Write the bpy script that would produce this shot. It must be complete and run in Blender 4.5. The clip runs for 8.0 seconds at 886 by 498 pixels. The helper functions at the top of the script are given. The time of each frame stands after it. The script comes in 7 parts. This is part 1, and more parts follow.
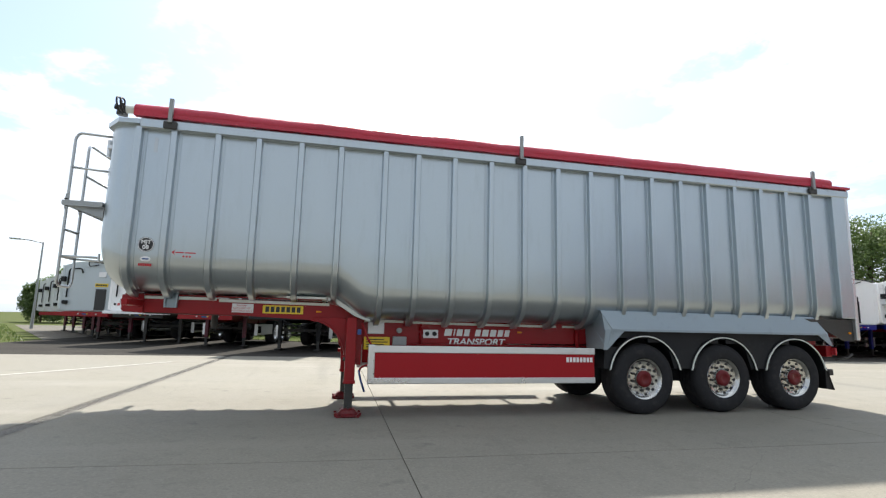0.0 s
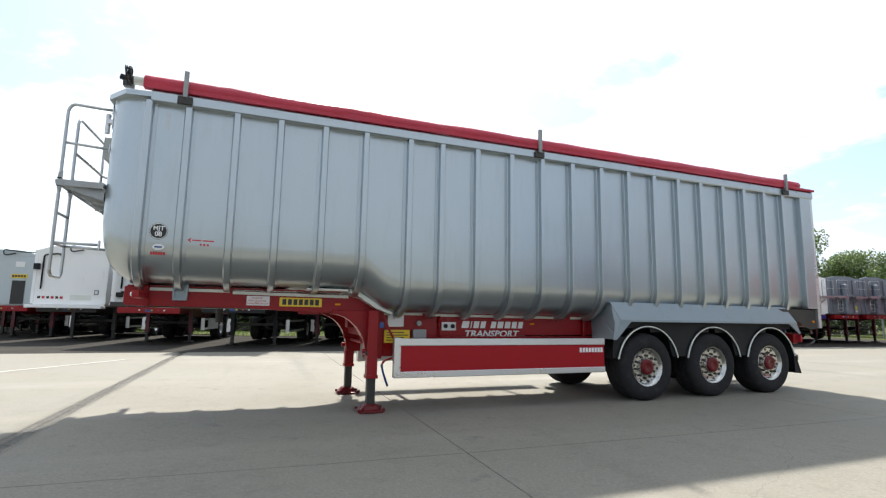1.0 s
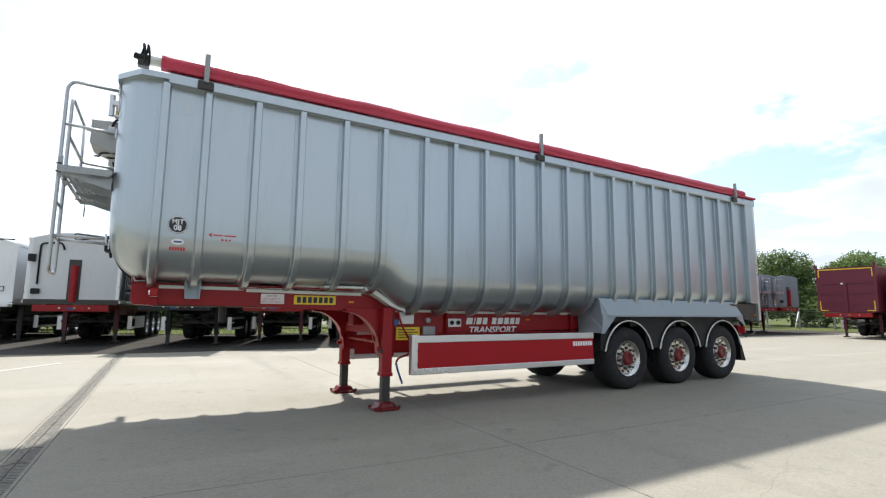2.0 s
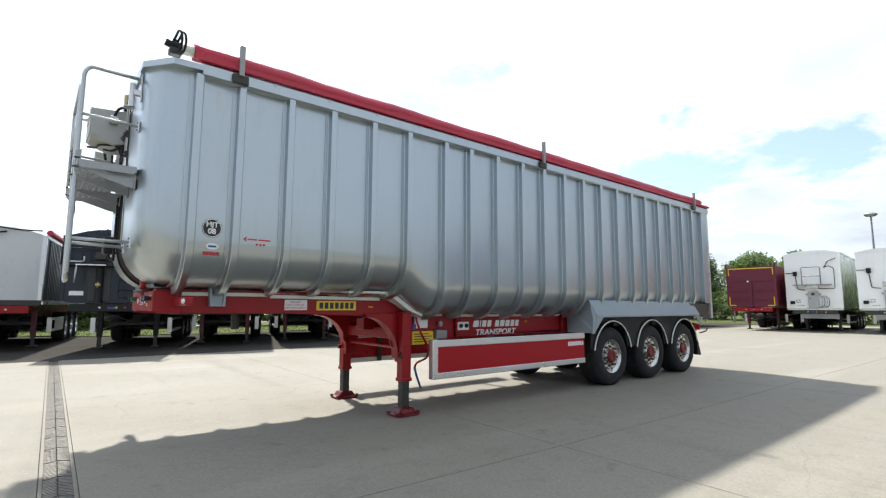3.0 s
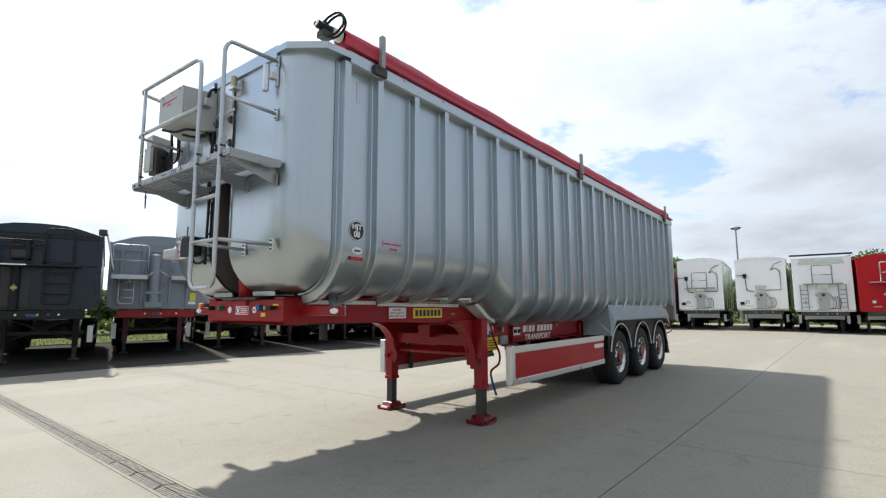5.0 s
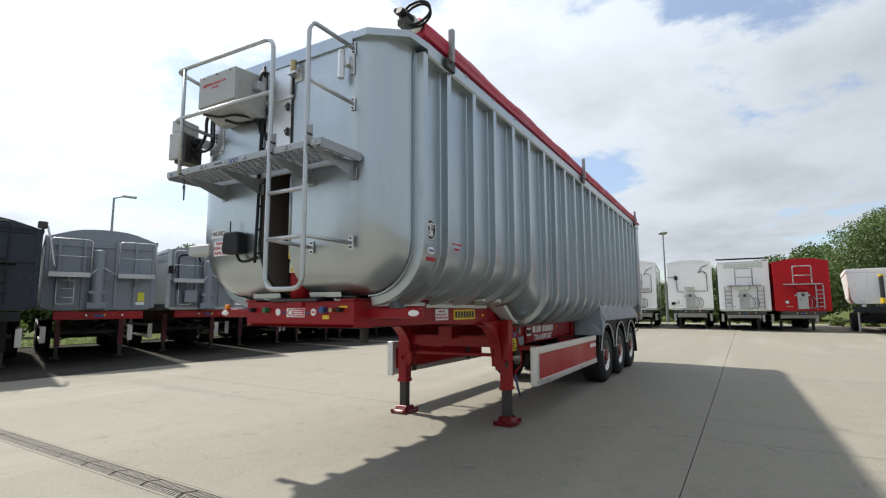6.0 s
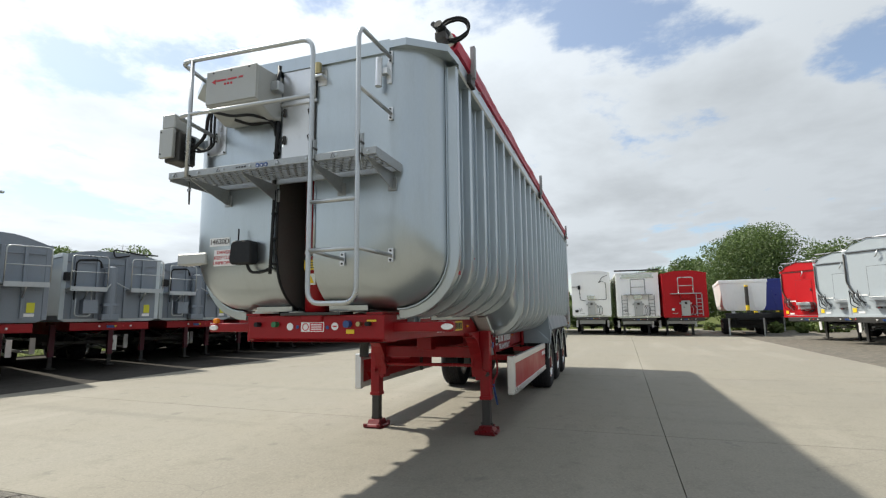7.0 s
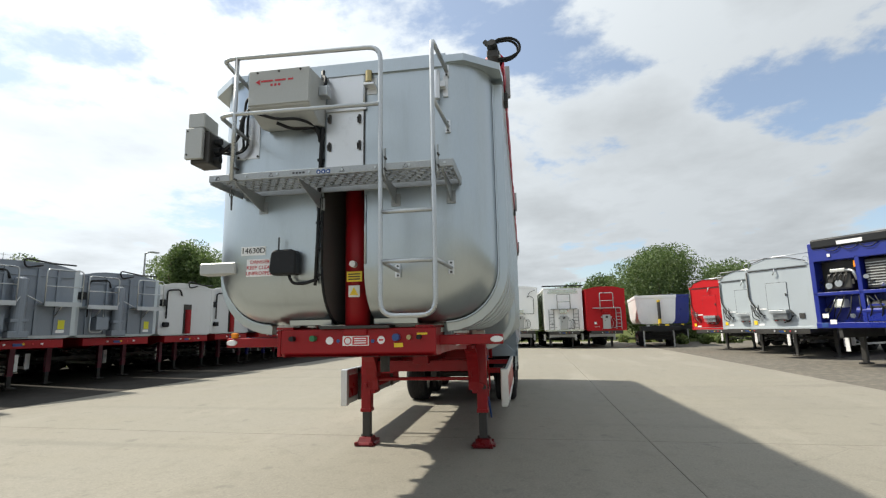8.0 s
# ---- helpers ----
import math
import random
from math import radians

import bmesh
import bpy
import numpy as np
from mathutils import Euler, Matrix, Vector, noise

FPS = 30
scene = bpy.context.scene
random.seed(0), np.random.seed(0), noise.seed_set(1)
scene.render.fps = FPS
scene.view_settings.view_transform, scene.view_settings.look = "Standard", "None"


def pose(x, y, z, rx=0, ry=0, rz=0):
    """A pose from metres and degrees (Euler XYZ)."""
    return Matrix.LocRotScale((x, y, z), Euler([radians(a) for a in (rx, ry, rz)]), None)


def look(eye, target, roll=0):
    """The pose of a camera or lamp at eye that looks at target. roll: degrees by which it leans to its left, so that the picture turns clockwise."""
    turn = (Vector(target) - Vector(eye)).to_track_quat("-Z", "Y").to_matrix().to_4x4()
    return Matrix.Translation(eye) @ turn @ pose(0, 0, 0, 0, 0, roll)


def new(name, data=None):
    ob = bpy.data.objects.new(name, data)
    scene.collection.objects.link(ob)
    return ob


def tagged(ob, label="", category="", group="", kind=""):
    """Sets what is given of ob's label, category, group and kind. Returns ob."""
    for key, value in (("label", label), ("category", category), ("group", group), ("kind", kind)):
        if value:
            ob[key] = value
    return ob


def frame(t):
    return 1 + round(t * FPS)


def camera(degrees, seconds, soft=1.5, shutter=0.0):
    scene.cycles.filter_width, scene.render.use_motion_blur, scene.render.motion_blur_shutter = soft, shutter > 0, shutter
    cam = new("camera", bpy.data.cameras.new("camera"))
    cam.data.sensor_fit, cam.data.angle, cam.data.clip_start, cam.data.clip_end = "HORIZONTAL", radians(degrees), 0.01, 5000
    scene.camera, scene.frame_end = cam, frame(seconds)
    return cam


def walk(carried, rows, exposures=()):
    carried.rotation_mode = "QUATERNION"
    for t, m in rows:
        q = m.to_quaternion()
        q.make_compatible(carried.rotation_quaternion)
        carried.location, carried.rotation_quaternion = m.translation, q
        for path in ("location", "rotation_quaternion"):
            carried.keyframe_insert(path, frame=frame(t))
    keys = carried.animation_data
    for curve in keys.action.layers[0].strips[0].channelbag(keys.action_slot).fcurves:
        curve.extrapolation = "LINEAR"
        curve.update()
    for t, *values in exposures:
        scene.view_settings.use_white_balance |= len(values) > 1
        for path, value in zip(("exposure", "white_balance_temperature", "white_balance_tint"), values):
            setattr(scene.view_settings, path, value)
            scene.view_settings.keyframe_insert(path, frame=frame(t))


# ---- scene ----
cam = camera(83.7, 8.0, 1.25)
PATH = [
    (0, (-0.45, 0.471, 1.219), (-0.001, 2.399, 1.509), 1.4),
    (0.5, (-1.014, 0.687, 1.188), (-0.409, 2.572, 1.473), 1.2),
    (1, (-1.59, 0.917, 1.194), (-0.876, 2.766, 1.459), 1.0),
    (1.5, (-2.179, 1.093, 1.182), (-1.311, 2.877, 1.437), 0.8),
    (3, (-3.764, 2.021, 1.317), (-2.503, 3.556, 1.548), 0.2),
    (3.5, (-4.243, 2.328, 1.354), (-2.851, 3.747, 1.577), 0.1),
    (4, (-4.604, 2.79, 1.359), (-3.144, 4.137, 1.59), -0.2),
    (4.5, (-5.016, 3.232, 1.409), (-3.49, 4.504, 1.642), -0.1),
    (5, (-5.365, 3.745, 1.376), (-3.798, 4.966, 1.614), -0.2),
    (6.5, (-6.192, 5.267, 1.423), (-4.381, 6.08, 1.663), -0.4),
    (7, (-6.387, 5.708, 1.445), (-4.507, 6.337, 1.71), -0.7),
    (7.5, (-6.502, 6.2, 1.436), (-4.589, 6.684, 1.758), -1.0),
    (8, (-6.652, 6.695, 1.443), (-4.702, 7.003, 1.761), -1.1),
]
STOPS = [(0.0, 0.76, 6100, 10), (3.0, 0.82, 6050, 10), (4.0, 0.80, 6050, 10), (4.5, 0.68, 6050, 10), (5.2, 0.53, 6100, 10), (6.5, 0.34, 6250, 9), (7.5, 0.43, 6370, 8), (8.0, 0.42, 6400, 8)]
walk(cam, [(t, look(eye, target, roll)) for t, eye, target, roll in PATH], STOPS)

# ---- world, sun ----
SUN = Vector((0.155, 0.785, 1.0)).normalized()
world = bpy.data.worlds.new("world")
scene.world = world
world.use_nodes = True


def build_sky():
    nt = world.node_tree
    nt.nodes.clear()
    N, L = nt.nodes.new, nt.links.new
    out = N("ShaderNodeOutputWorld")
    sky = N("ShaderNodeTexSky")
    sky.sky_type = "NISHITA"
    sky.sun_disc = False
    sky.sun_elevation = math.asin(SUN.z)
    sky.sun_rotation = math.atan2(SUN.x, SUN.y)
    sky.air_density, sky.dust_density, sky.ozone_density = 1.0, 1.0, 0.7
    blue = N("ShaderNodeBackground")
    blue.inputs["Strength"].default_value = SKY_STRENGTH
    L(sky.outputs[0], blue.inputs["Color"])
    co = N("ShaderNodeTexCoord")
    sep = N("ShaderNodeSeparateXYZ")
    L(co.outputs["Generated"], sep.inputs[0])

    def mth(op, a, b=None, clamp=False):
        n = N("ShaderNodeMath")
        n.operation, n.use_clamp = op, clamp
        for i, v in enumerate((a, b)):
            if v is None:
                continue
            if isinstance(v, (int, float)):
                n.inputs[i].default_value = v
            else:
                L(v, n.inputs[i])
        return n.outputs[0]

    # a layer of broken cumulus: directions laid out on a flat cloud deck
    zz = mth("MAXIMUM", sep.outputs[2], 0.0)
    deck = mth("ADD", zz, 0.16)
    com = N("ShaderNodeCombineXYZ")
    L(mth("DIVIDE", sep.outputs[0], deck), com.inputs[0])
    L(mth("DIVIDE", sep.outputs[1], deck), com.inputs[1])
    big = N("ShaderNodeTexNoise")
    big.inputs["Scale"].default_value = 1.0
    big.inputs["Detail"].default_value = 8.0
    big.inputs["Roughness"].default_value = 0.60
    big.inputs["Distortion"].default_value = 0.1
    mp = N("ShaderNodeMapping")
    mp.inputs["Location"].default_value = CLOUD_SHIFT
    L(com.outputs[0], mp.inputs[0])
    L(mp.outputs[0], big.inputs["Vector"])
    mask = N("ShaderNodeMapRange")
    mask.interpolation_type = "SMOOTHSTEP"
    mask.inputs["From Min"].default_value, mask.inputs["From Max"].default_value = CLOUD_EDGE
    mask.inputs["To Min"].default_value = 0.22
    L(mth("SUBTRACT", big.outputs["Fac"], mth("MULTIPLY", zz, -0.015)), mask.inputs["Value"])
    # grey undersides where the cloud is thick
    soft = N("ShaderNodeTexNoise")
    soft.inputs["Scale"].default_value = 1.7
    soft.inputs["Detail"].default_value = 5.0
    L(mp.outputs[0], soft.inputs["Vector"])
    thick = N("ShaderNodeMapRange")
    thick.inputs["From Min"].default_value, thick.inputs["From Max"].default_value = 0.48, 0.66
    both = mth("ADD", mth("MULTIPLY", big.outputs["Fac"], 0.6), mth("MULTIPLY", soft.outputs["Fac"], 0.4))
    L(both, thick.inputs["Value"])
    # brighter towards the sun
    dot = N("ShaderNodeVectorMath")
    dot.operation = "DOT_PRODUCT"
    L(co.outputs["Generated"], dot.inputs[0])
    dot.inputs[1].default_value = SUN
    near = mth("POWER", mth("MAXIMUM", dot.outputs["Value"], 0.0), 1.5)
    glow = mth("ADD", mth("MULTIPLY", near, CLOUD_GLOW), CLOUD_BASE)
    lit = mth("MULTIPLY", glow, mth("SUBTRACT", 1.0, mth("MULTIPLY", thick.outputs[0], CLOUD_SHADE)))
    cloud = N("ShaderNodeBackground")
    cloud.inputs["Color"].default_value = (0.915, 0.96, 1.0, 1)
    L(lit, cloud.inputs["Strength"])
    mix = N("ShaderNodeMixShader")
    L(mask.outputs[0], mix.inputs[0])
    L(blue.outputs[0], mix.inputs[1])
    L(cloud.outputs[0], mix.inputs[2])
    L(mix.outputs[0], out.inputs[0])


SKY_STRENGTH, CLOUD_EDGE, CLOUD_SHIFT = 0.125, (0.405, 0.478), (3.18, 2.30, 0.0)
CLOUD_BASE, CLOUD_GLOW, CLOUD_SHADE = 0.52, 0.56, 0.26
build_sky()
sun = new("sun", bpy.data.lights.new("sun", "SUN"))
sun.data.energy, sun.data.angle, sun.data.color = 5.0, radians(1.6), (1.0, 0.92, 0.79)
sun.matrix_world = look(SUN * 50, (0, 0, 0))


# ---- materials ----
def surface(name, color, rough=0.5, metal=0.0, vary=0.12, scale=6.0, grain=60.0, bump=0.05, dirt=None, dirt_at=(0.55, 0.75), stretch=(1, 1, 1), coat=0.0, rvary=0.12, gloss=0.5):
    """A procedural surface: broad and fine variation of tone, dirt patches with their own outline, fine relief."""
    m = bpy.data.materials.new(name)
    m.use_nodes = True
    nt = m.node_tree
    N, L = nt.nodes.new, nt.links.new
    b = nt.nodes["Principled BSDF"]
    b.inputs["Metallic"].default_value = metal
    b.inputs["Specular IOR Level"].default_value = gloss
    if coat:
        b.inputs["Coat Weight"].default_value = coat
        b.inputs["Coat Roughness"].default_value = 0.12
    co = N("ShaderNodeTexCoord")
    mp = N("ShaderNodeMapping")
    mp.inputs["Scale"].default_value = stretch
    L(co.outputs["Object"], mp.inputs[0])

    def tex(sc, det, rgh=0.6):
        n = N("ShaderNodeTexNoise")
        n.inputs["Scale"].default_value = sc
        n.inputs["Detail"].default_value = det
        n.inputs["Roughness"].default_value = rgh
        L(mp.outputs[0], n.inputs["Vector"])
        return n.outputs["Fac"]

    broad, fine = tex(scale / 6.0, 5), tex(grain, 3)
    add = N("ShaderNodeMath")
    add.operation = "ADD"
    L(broad, add.inputs[0])
    L(fine, add.inputs[1])
    rng = N("ShaderNodeMapRange")
    rng.inputs["From Min"].default_value, rng.inputs["From Max"].default_value = 0.6, 1.4
    rng.inputs["To Min"].default_value, rng.inputs["To Max"].default_value = 1 - vary, 1 + vary
    L(add.outputs[0], rng.inputs["Value"])
    mul = N("ShaderNodeVectorMath")
    mul.operation = "SCALE"
    mul.inputs[0].default_value = color[:3]
    L(rng.outputs[0], mul.inputs["Scale"])
    last = mul.outputs[0]
    if dirt:
        pat = tex(scale, 7, 0.68)
        r2 = N("ShaderNodeMapRange")
        r2.inputs["From Min"].default_value, r2.inputs["From Max"].default_value = dirt_at
        r2.inputs["To Max"].default_value = dirt[3] if len(dirt) > 3 else 0.7
        L(pat, r2.inputs["Value"])
        mx = N("ShaderNodeMix")
        mx.data_type = "RGBA"
        L(r2.outputs[0], mx.inputs["Factor"])
        L(last, mx.inputs["A"])
        mx.inputs["B"].default_value = (*dirt[:3], 1)
        last = mx.outputs["Result"]
    L(last, b.inputs["Base Color"])
    rr = N("ShaderNodeMapRange")
    rr.inputs["From Min"].default_value, rr.inputs["From Max"].default_value = 0.3, 0.7
    rr.inputs["To Min"].default_value, rr.inputs["To Max"].default_value = max(0.03, rough - rvary), min(1, rough + rvary)
    L(broad, rr.inputs["Value"])
    L(rr.outputs[0], b.inputs["Roughness"])
    if bump:
        bp = N("ShaderNodeBump")
        bp.inputs["Strength"].default_value = bump
        bp.inputs["Distance"].default_value = 0.01
        L(fine, bp.inputs["Height"])
        L(bp.outputs[0], b.inputs["Normal"])
    return m


SILVER = surface("silver_body", (0.455, 0.502, 0.530), 0.32, 0.95, 0.05, 9, 160, 0.0, (0.36, 0.385, 0.395, 0.35), (0.52, 0.78), (1, 1, 0.16), rvary=0.03)
SILVER_PAINT = surface("silver_paint", (0.29, 0.345, 0.385), 0.38, 0.35, 0.05, 7, 140, 0.01, (0.21, 0.235, 0.25, 0.4), (0.56, 0.8))
ALU = surface("aluminium", (0.66, 0.67, 0.68), 0.34, 0.85, 0.07, 8, 150, 0.03, (0.36, 0.35, 0.33, 0.4), (0.58, 0.8))
GALV = surface("galvanised", (0.47, 0.49, 0.50), 0.36, 0.85, 0.14, 14, 90, 0.04)
DECK = surface("weathered_galvanised", (0.34, 0.355, 0.36), 0.46, 0.7, 0.16, 18, 90, 0.05, (0.24, 0.24, 0.23, 0.5), (0.55, 0.75))
POLISHED = surface("polished_rim", (0.50, 0.50, 0.48), 0.22, 1.0, 0.05, 8, 120, 0.01)
RED_FOOT = surface("red_foot", (0.13, 0.007, 0.010), 0.35, 0.0, 0.2, 14, 60, 0.05, (0.07, 0.012, 0.012, 0.6), (0.5, 0.7), gloss=0.35)
RED = surface("red_chassis", (0.265, 0.008, 0.012), 0.36, 0.0, 0.16, 10, 80, 0.03, (0.165, 0.012, 0.014, 0.6), (0.56, 0.74), gloss=0.3)
RED_DARK = surface("red_panel", (0.32, 0.007, 0.013), 0.36, 0.0, 0.08, 7, 90, 0.02, (0.28, 0.012, 0.016, 0.4), (0.6, 0.8), gloss=0.25)
TARP = surface("red_tarp", (0.43, 0.024, 0.052), 0.48, 0.0, 0.2, 11, 45, 0.3, (0.60, 0.13, 0.16, 0.5), (0.6, 0.75))
TYRE = surface("tyre_rubber", (0.018, 0.018, 0.020), 0.8, 0.0, 0.25, 10, 90, 0.12, (0.055, 0.052, 0.05, 0.5), (0.52, 0.75), gloss=0.3)
BLACK = surface("black_plastic", (0.011, 0.012, 0.014), 0.55, 0.0, 0.2, 10, 90, 0.08, (0.04, 0.04, 0.04, 0.5), (0.58, 0.8), gloss=0.3)
STEEL_DARK = surface("dark_steel", (0.05, 0.048, 0.045), 0.5, 0.4, 0.3, 16, 80, 0.1, (0.12, 0.08, 0.05, 0.5), (0.6, 0.75))
CREAM = surface("reflective_tape", (0.72, 0.74, 0.68), 0.4, 0.0, 0.08, 10, 120, 0.03, (0.45, 0.44, 0.38, 0.5), (0.6, 0.78))
LABEL_YELLOW = surface("label_yellow", (0.62, 0.60, 0.03), 0.4, 0.0, 0.08, 8, 80, 0.01)
YELLOW = surface("plate_yellow", (0.78, 0.55, 0.02), 0.35, 0.0, 0.05, 8, 80, 0.01)
WHITE = surface("white_sticker", (0.78, 0.78, 0.78), 0.4, 0.0, 0.05, 8, 80, 0.01)
INK = surface("black_ink", (0.02, 0.02, 0.022), 0.45, 0.0, 0.05, 8, 80, 0.0)
RED_INK = surface("red_ink", (0.50, 0.03, 0.04), 0.45, 0.0, 0.05, 8, 80, 0.0)
BLUE = surface("blue_plastic", (0.022, 0.065, 0.22), 0.4, 0.0, 0.1, 8, 80, 0.03)
GREEN = surface("green_plastic", (0.02, 0.15, 0.06), 0.4, 0.0, 0.1, 8, 80, 0.03)
AMBER = surface("amber_lens", (0.75, 0.25, 0.01), 0.2, 0.0, 0.05, 8, 80, 0.0)
BRASS = surface("brass", (0.40, 0.33, 0.17), 0.35, 0.9, 0.1, 8, 80, 0.03)
GREY_BOX = surface("grey_box", (0.40, 0.41, 0.40), 0.45, 0.1, 0.07, 8, 90, 0.02, (0.28, 0.27, 0.25, 0.4), (0.6, 0.8))
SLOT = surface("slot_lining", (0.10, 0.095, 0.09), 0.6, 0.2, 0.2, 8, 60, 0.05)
GREY_BODY = surface("grey_body", (0.205, 0.236, 0.278), 0.42, 0.2, 0.10, 6, 60, 0.03, (0.20, 0.20, 0.20, 0.4), (0.55, 0.78), (1, 1, 0.3))
# white body paint with the shading of the long row's fronts in its colour
SHADED_WHITE = surface("shaded_white", (0.58, 0.60, 0.61), 0.42, 0.0, 0.06, 6, 60, 0.02, (0.40, 0.40, 0.38, 0.45), (0.56, 0.8), (1, 1, 0.3))
TIPPER_ALU = surface("tipper_aluminium", (0.86, 0.865, 0.86), 0.45, 0.2, 0.06, 6, 60, 0.02, (0.55, 0.55, 0.52, 0.4), (0.56, 0.8))
RIBBED_GREY = surface("ribbed_grey", (0.075, 0.080, 0.088), 0.36, 0.3, 0.12, 6, 60, 0.02, (0.12, 0.12, 0.12, 0.5), (0.55, 0.78), (1, 1, 0.3))
LIGHT_GREY = surface("light_grey_body", (0.47, 0.525, 0.555), 0.42, 0.1, 0.06, 6, 60, 0.02, (0.38, 0.39, 0.38, 0.4), (0.58, 0.8), (1, 1, 0.3))
FLOOR_GREY = surface("walking_floor_grey", (0.375, 0.415, 0.44), 0.42, 0.1, 0.07, 6, 60, 0.02, (0.30, 0.31, 0.31, 0.4), (0.58, 0.8), (1, 1, 0.3))
WHITE_BODY = surface("white_body", (0.88, 0.885, 0.88), 0.38, 0.0, 0.05, 6, 60, 0.02, (0.50, 0.49, 0.45, 0.45), (0.58, 0.8), (1, 1, 0.3))
BLACK_BODY = surface("black_body", (0.011, 0.018, 0.032), 0.24, 0.0, 0.15, 6, 60, 0.01, (0.02, 0.026, 0.036, 0.5), (0.55, 0.78), gloss=0.4)
RED_BODY = surface("red_body", (0.42, 0.010, 0.014), 0.40, 0.0, 0.1, 6, 60, 0.02, (0.28, 0.012, 0.016, 0.4), (0.58, 0.8), gloss=0.22)
MAROON_BODY = surface("maroon_body", (0.115, 0.006, 0.024), 0.4, 0.0, 0.12, 6, 60, 0.03, (0.09, 0.02, 0.03, 0.5), (0.55, 0.78))
BLUE_BODY = surface("blue_body", (0.008, 0.019, 0.21), 0.36, 0.0, 0.1, 6, 60, 0.03, (0.02, 0.03, 0.14, 0.5), (0.58, 0.8), coat=0.2)
ASPHALT = surface("dark_asphalt", (0.060, 0.057, 0.053), 0.92, 0.0, 0.3, 4.0, 30, 0.3, (0.085, 0.079, 0.070, 0.6), (0.5, 0.72), gloss=0.0)
CRACKED = surface("old_tarmac", (0.108, 0.099, 0.084), 0.9, 0.0, 0.35, 4.0, 30, 0.4, (0.20, 0.18, 0.145, 0.8), (0.46, 0.66), gloss=0.2)


def concrete_material():
    """Brushed concrete: broad stains, damp-looking blotches, hairline cracks, fine grain."""
    m = surface("concrete", (0.205, 0.191, 0.156), 0.86, 0.0, 0.13, 3.0, 34, 0.22, (0.155, 0.142, 0.114, 0.5), (0.52, 0.70))
    nt = m.node_tree
    N, L = nt.nodes.new, nt.links.new
    b = nt.nodes["Principled BSDF"]
    base = b.inputs["Base Color"].links[0].from_socket
    co = N("ShaderNodeTexCoord")

    def noise(sc, det, stretch=None):
        n = N("ShaderNodeTexNoise")
        n.inputs["Scale"].default_value, n.inputs["Detail"].default_value = sc, det
        src = co.outputs["Object"]
        if stretch:
            mp = N("ShaderNodeMapping")
            mp.inputs["Scale"].default_value = stretch
            mp.inputs["Rotation"].default_value = (0, 0, 0.5)
            L(src, mp.inputs[0])
            src = mp.outputs[0]
        L(src, n.inputs["Vector"])
        return n

    def band(sock, lo, hi, a=0.0, z=1.0):
        r = N("ShaderNodeMapRange")
        r.inputs["From Min"].default_value, r.inputs["From Max"].default_value = lo, hi
        r.inputs["To Min"].default_value, r.inputs["To Max"].default_value = a, z
        L(sock, r.inputs["Value"])
        return r.outputs[0]

    def times(a, c):
        n = N("ShaderNodeMath")
        n.operation = "MULTIPLY"
        L(a, n.inputs[0])
        L(c, n.inputs[1])
        return n.outputs[0]

    def blend(fac, a, colour):
        mx = N("ShaderNodeMix")
        mx.data_type = "RGBA"
        L(fac, mx.inputs["Factor"])
        L(a, mx.inputs["A"])
        mx.inputs["B"].default_value = (*colour, 1)
        return mx.outputs["Result"]

    # pale scuffs drawn out by wheels, dark oil and tyre streaks
    scuff = band(noise(0.55, 6, (0.25, 1.6, 1)).outputs["Fac"], 0.54, 0.70, 0, 0.55)
    out = blend(scuff, base, (0.265, 0.248, 0.208))
    streak = band(noise(0.5, 7, (1.8, 0.16, 1)).outputs["Fac"], 0.58, 0.72, 0, 0.5)
    out = blend(streak, out, (0.125, 0.115, 0.095))
    spots = band(noise(2.6, 4).outputs["Fac"], 0.66, 0.72, 0, 0.5)
    out = blend(spots, out, (0.12, 0.112, 0.095))
    # exposed grit: fine light and dark specks
    grit = noise(46.0, 3)
    out = blend(band(grit.outputs["Fac"], 0.58, 0.68, 0, 0.40), out, (0.13, 0.122, 0.10))
    out = blend(band(grit.outputs["Fac"], 0.42, 0.32, 0, 0.35), out, (0.29, 0.272, 0.23))
    pits = noise(9.0, 6)
    out = blend(band(pits.outputs["Fac"], 0.60, 0.72, 0, 0.40), out, (0.15, 0.14, 0.115))
    # hairline cracks, broken up
    wob = noise(1.1, 5)
    add = N("ShaderNodeVectorMath")
    add.operation = "MULTIPLY_ADD"
    L(wob.outputs["Color"], add.inputs[0])
    add.inputs[1].default_value = (0.7, 0.7, 0.0)
    L(co.outputs["Object"], add.inputs[2])
    vo = N("ShaderNodeTexVoronoi")
    vo.feature = "DISTANCE_TO_EDGE"
    vo.inputs["Scale"].default_value = 0.21
    L(add.outputs[0], vo.inputs["Vector"])
    crack = times(band(vo.outputs["Distance"], 0.0, 0.0014, 0.38, 0), band(noise(0.35, 2).outputs["Fac"], 0.53, 0.60))
    out = blend(crack, out, (0.075, 0.07, 0.06))
    L(out, b.inputs["Base Color"])
    return m


CONCRETE = concrete_material()


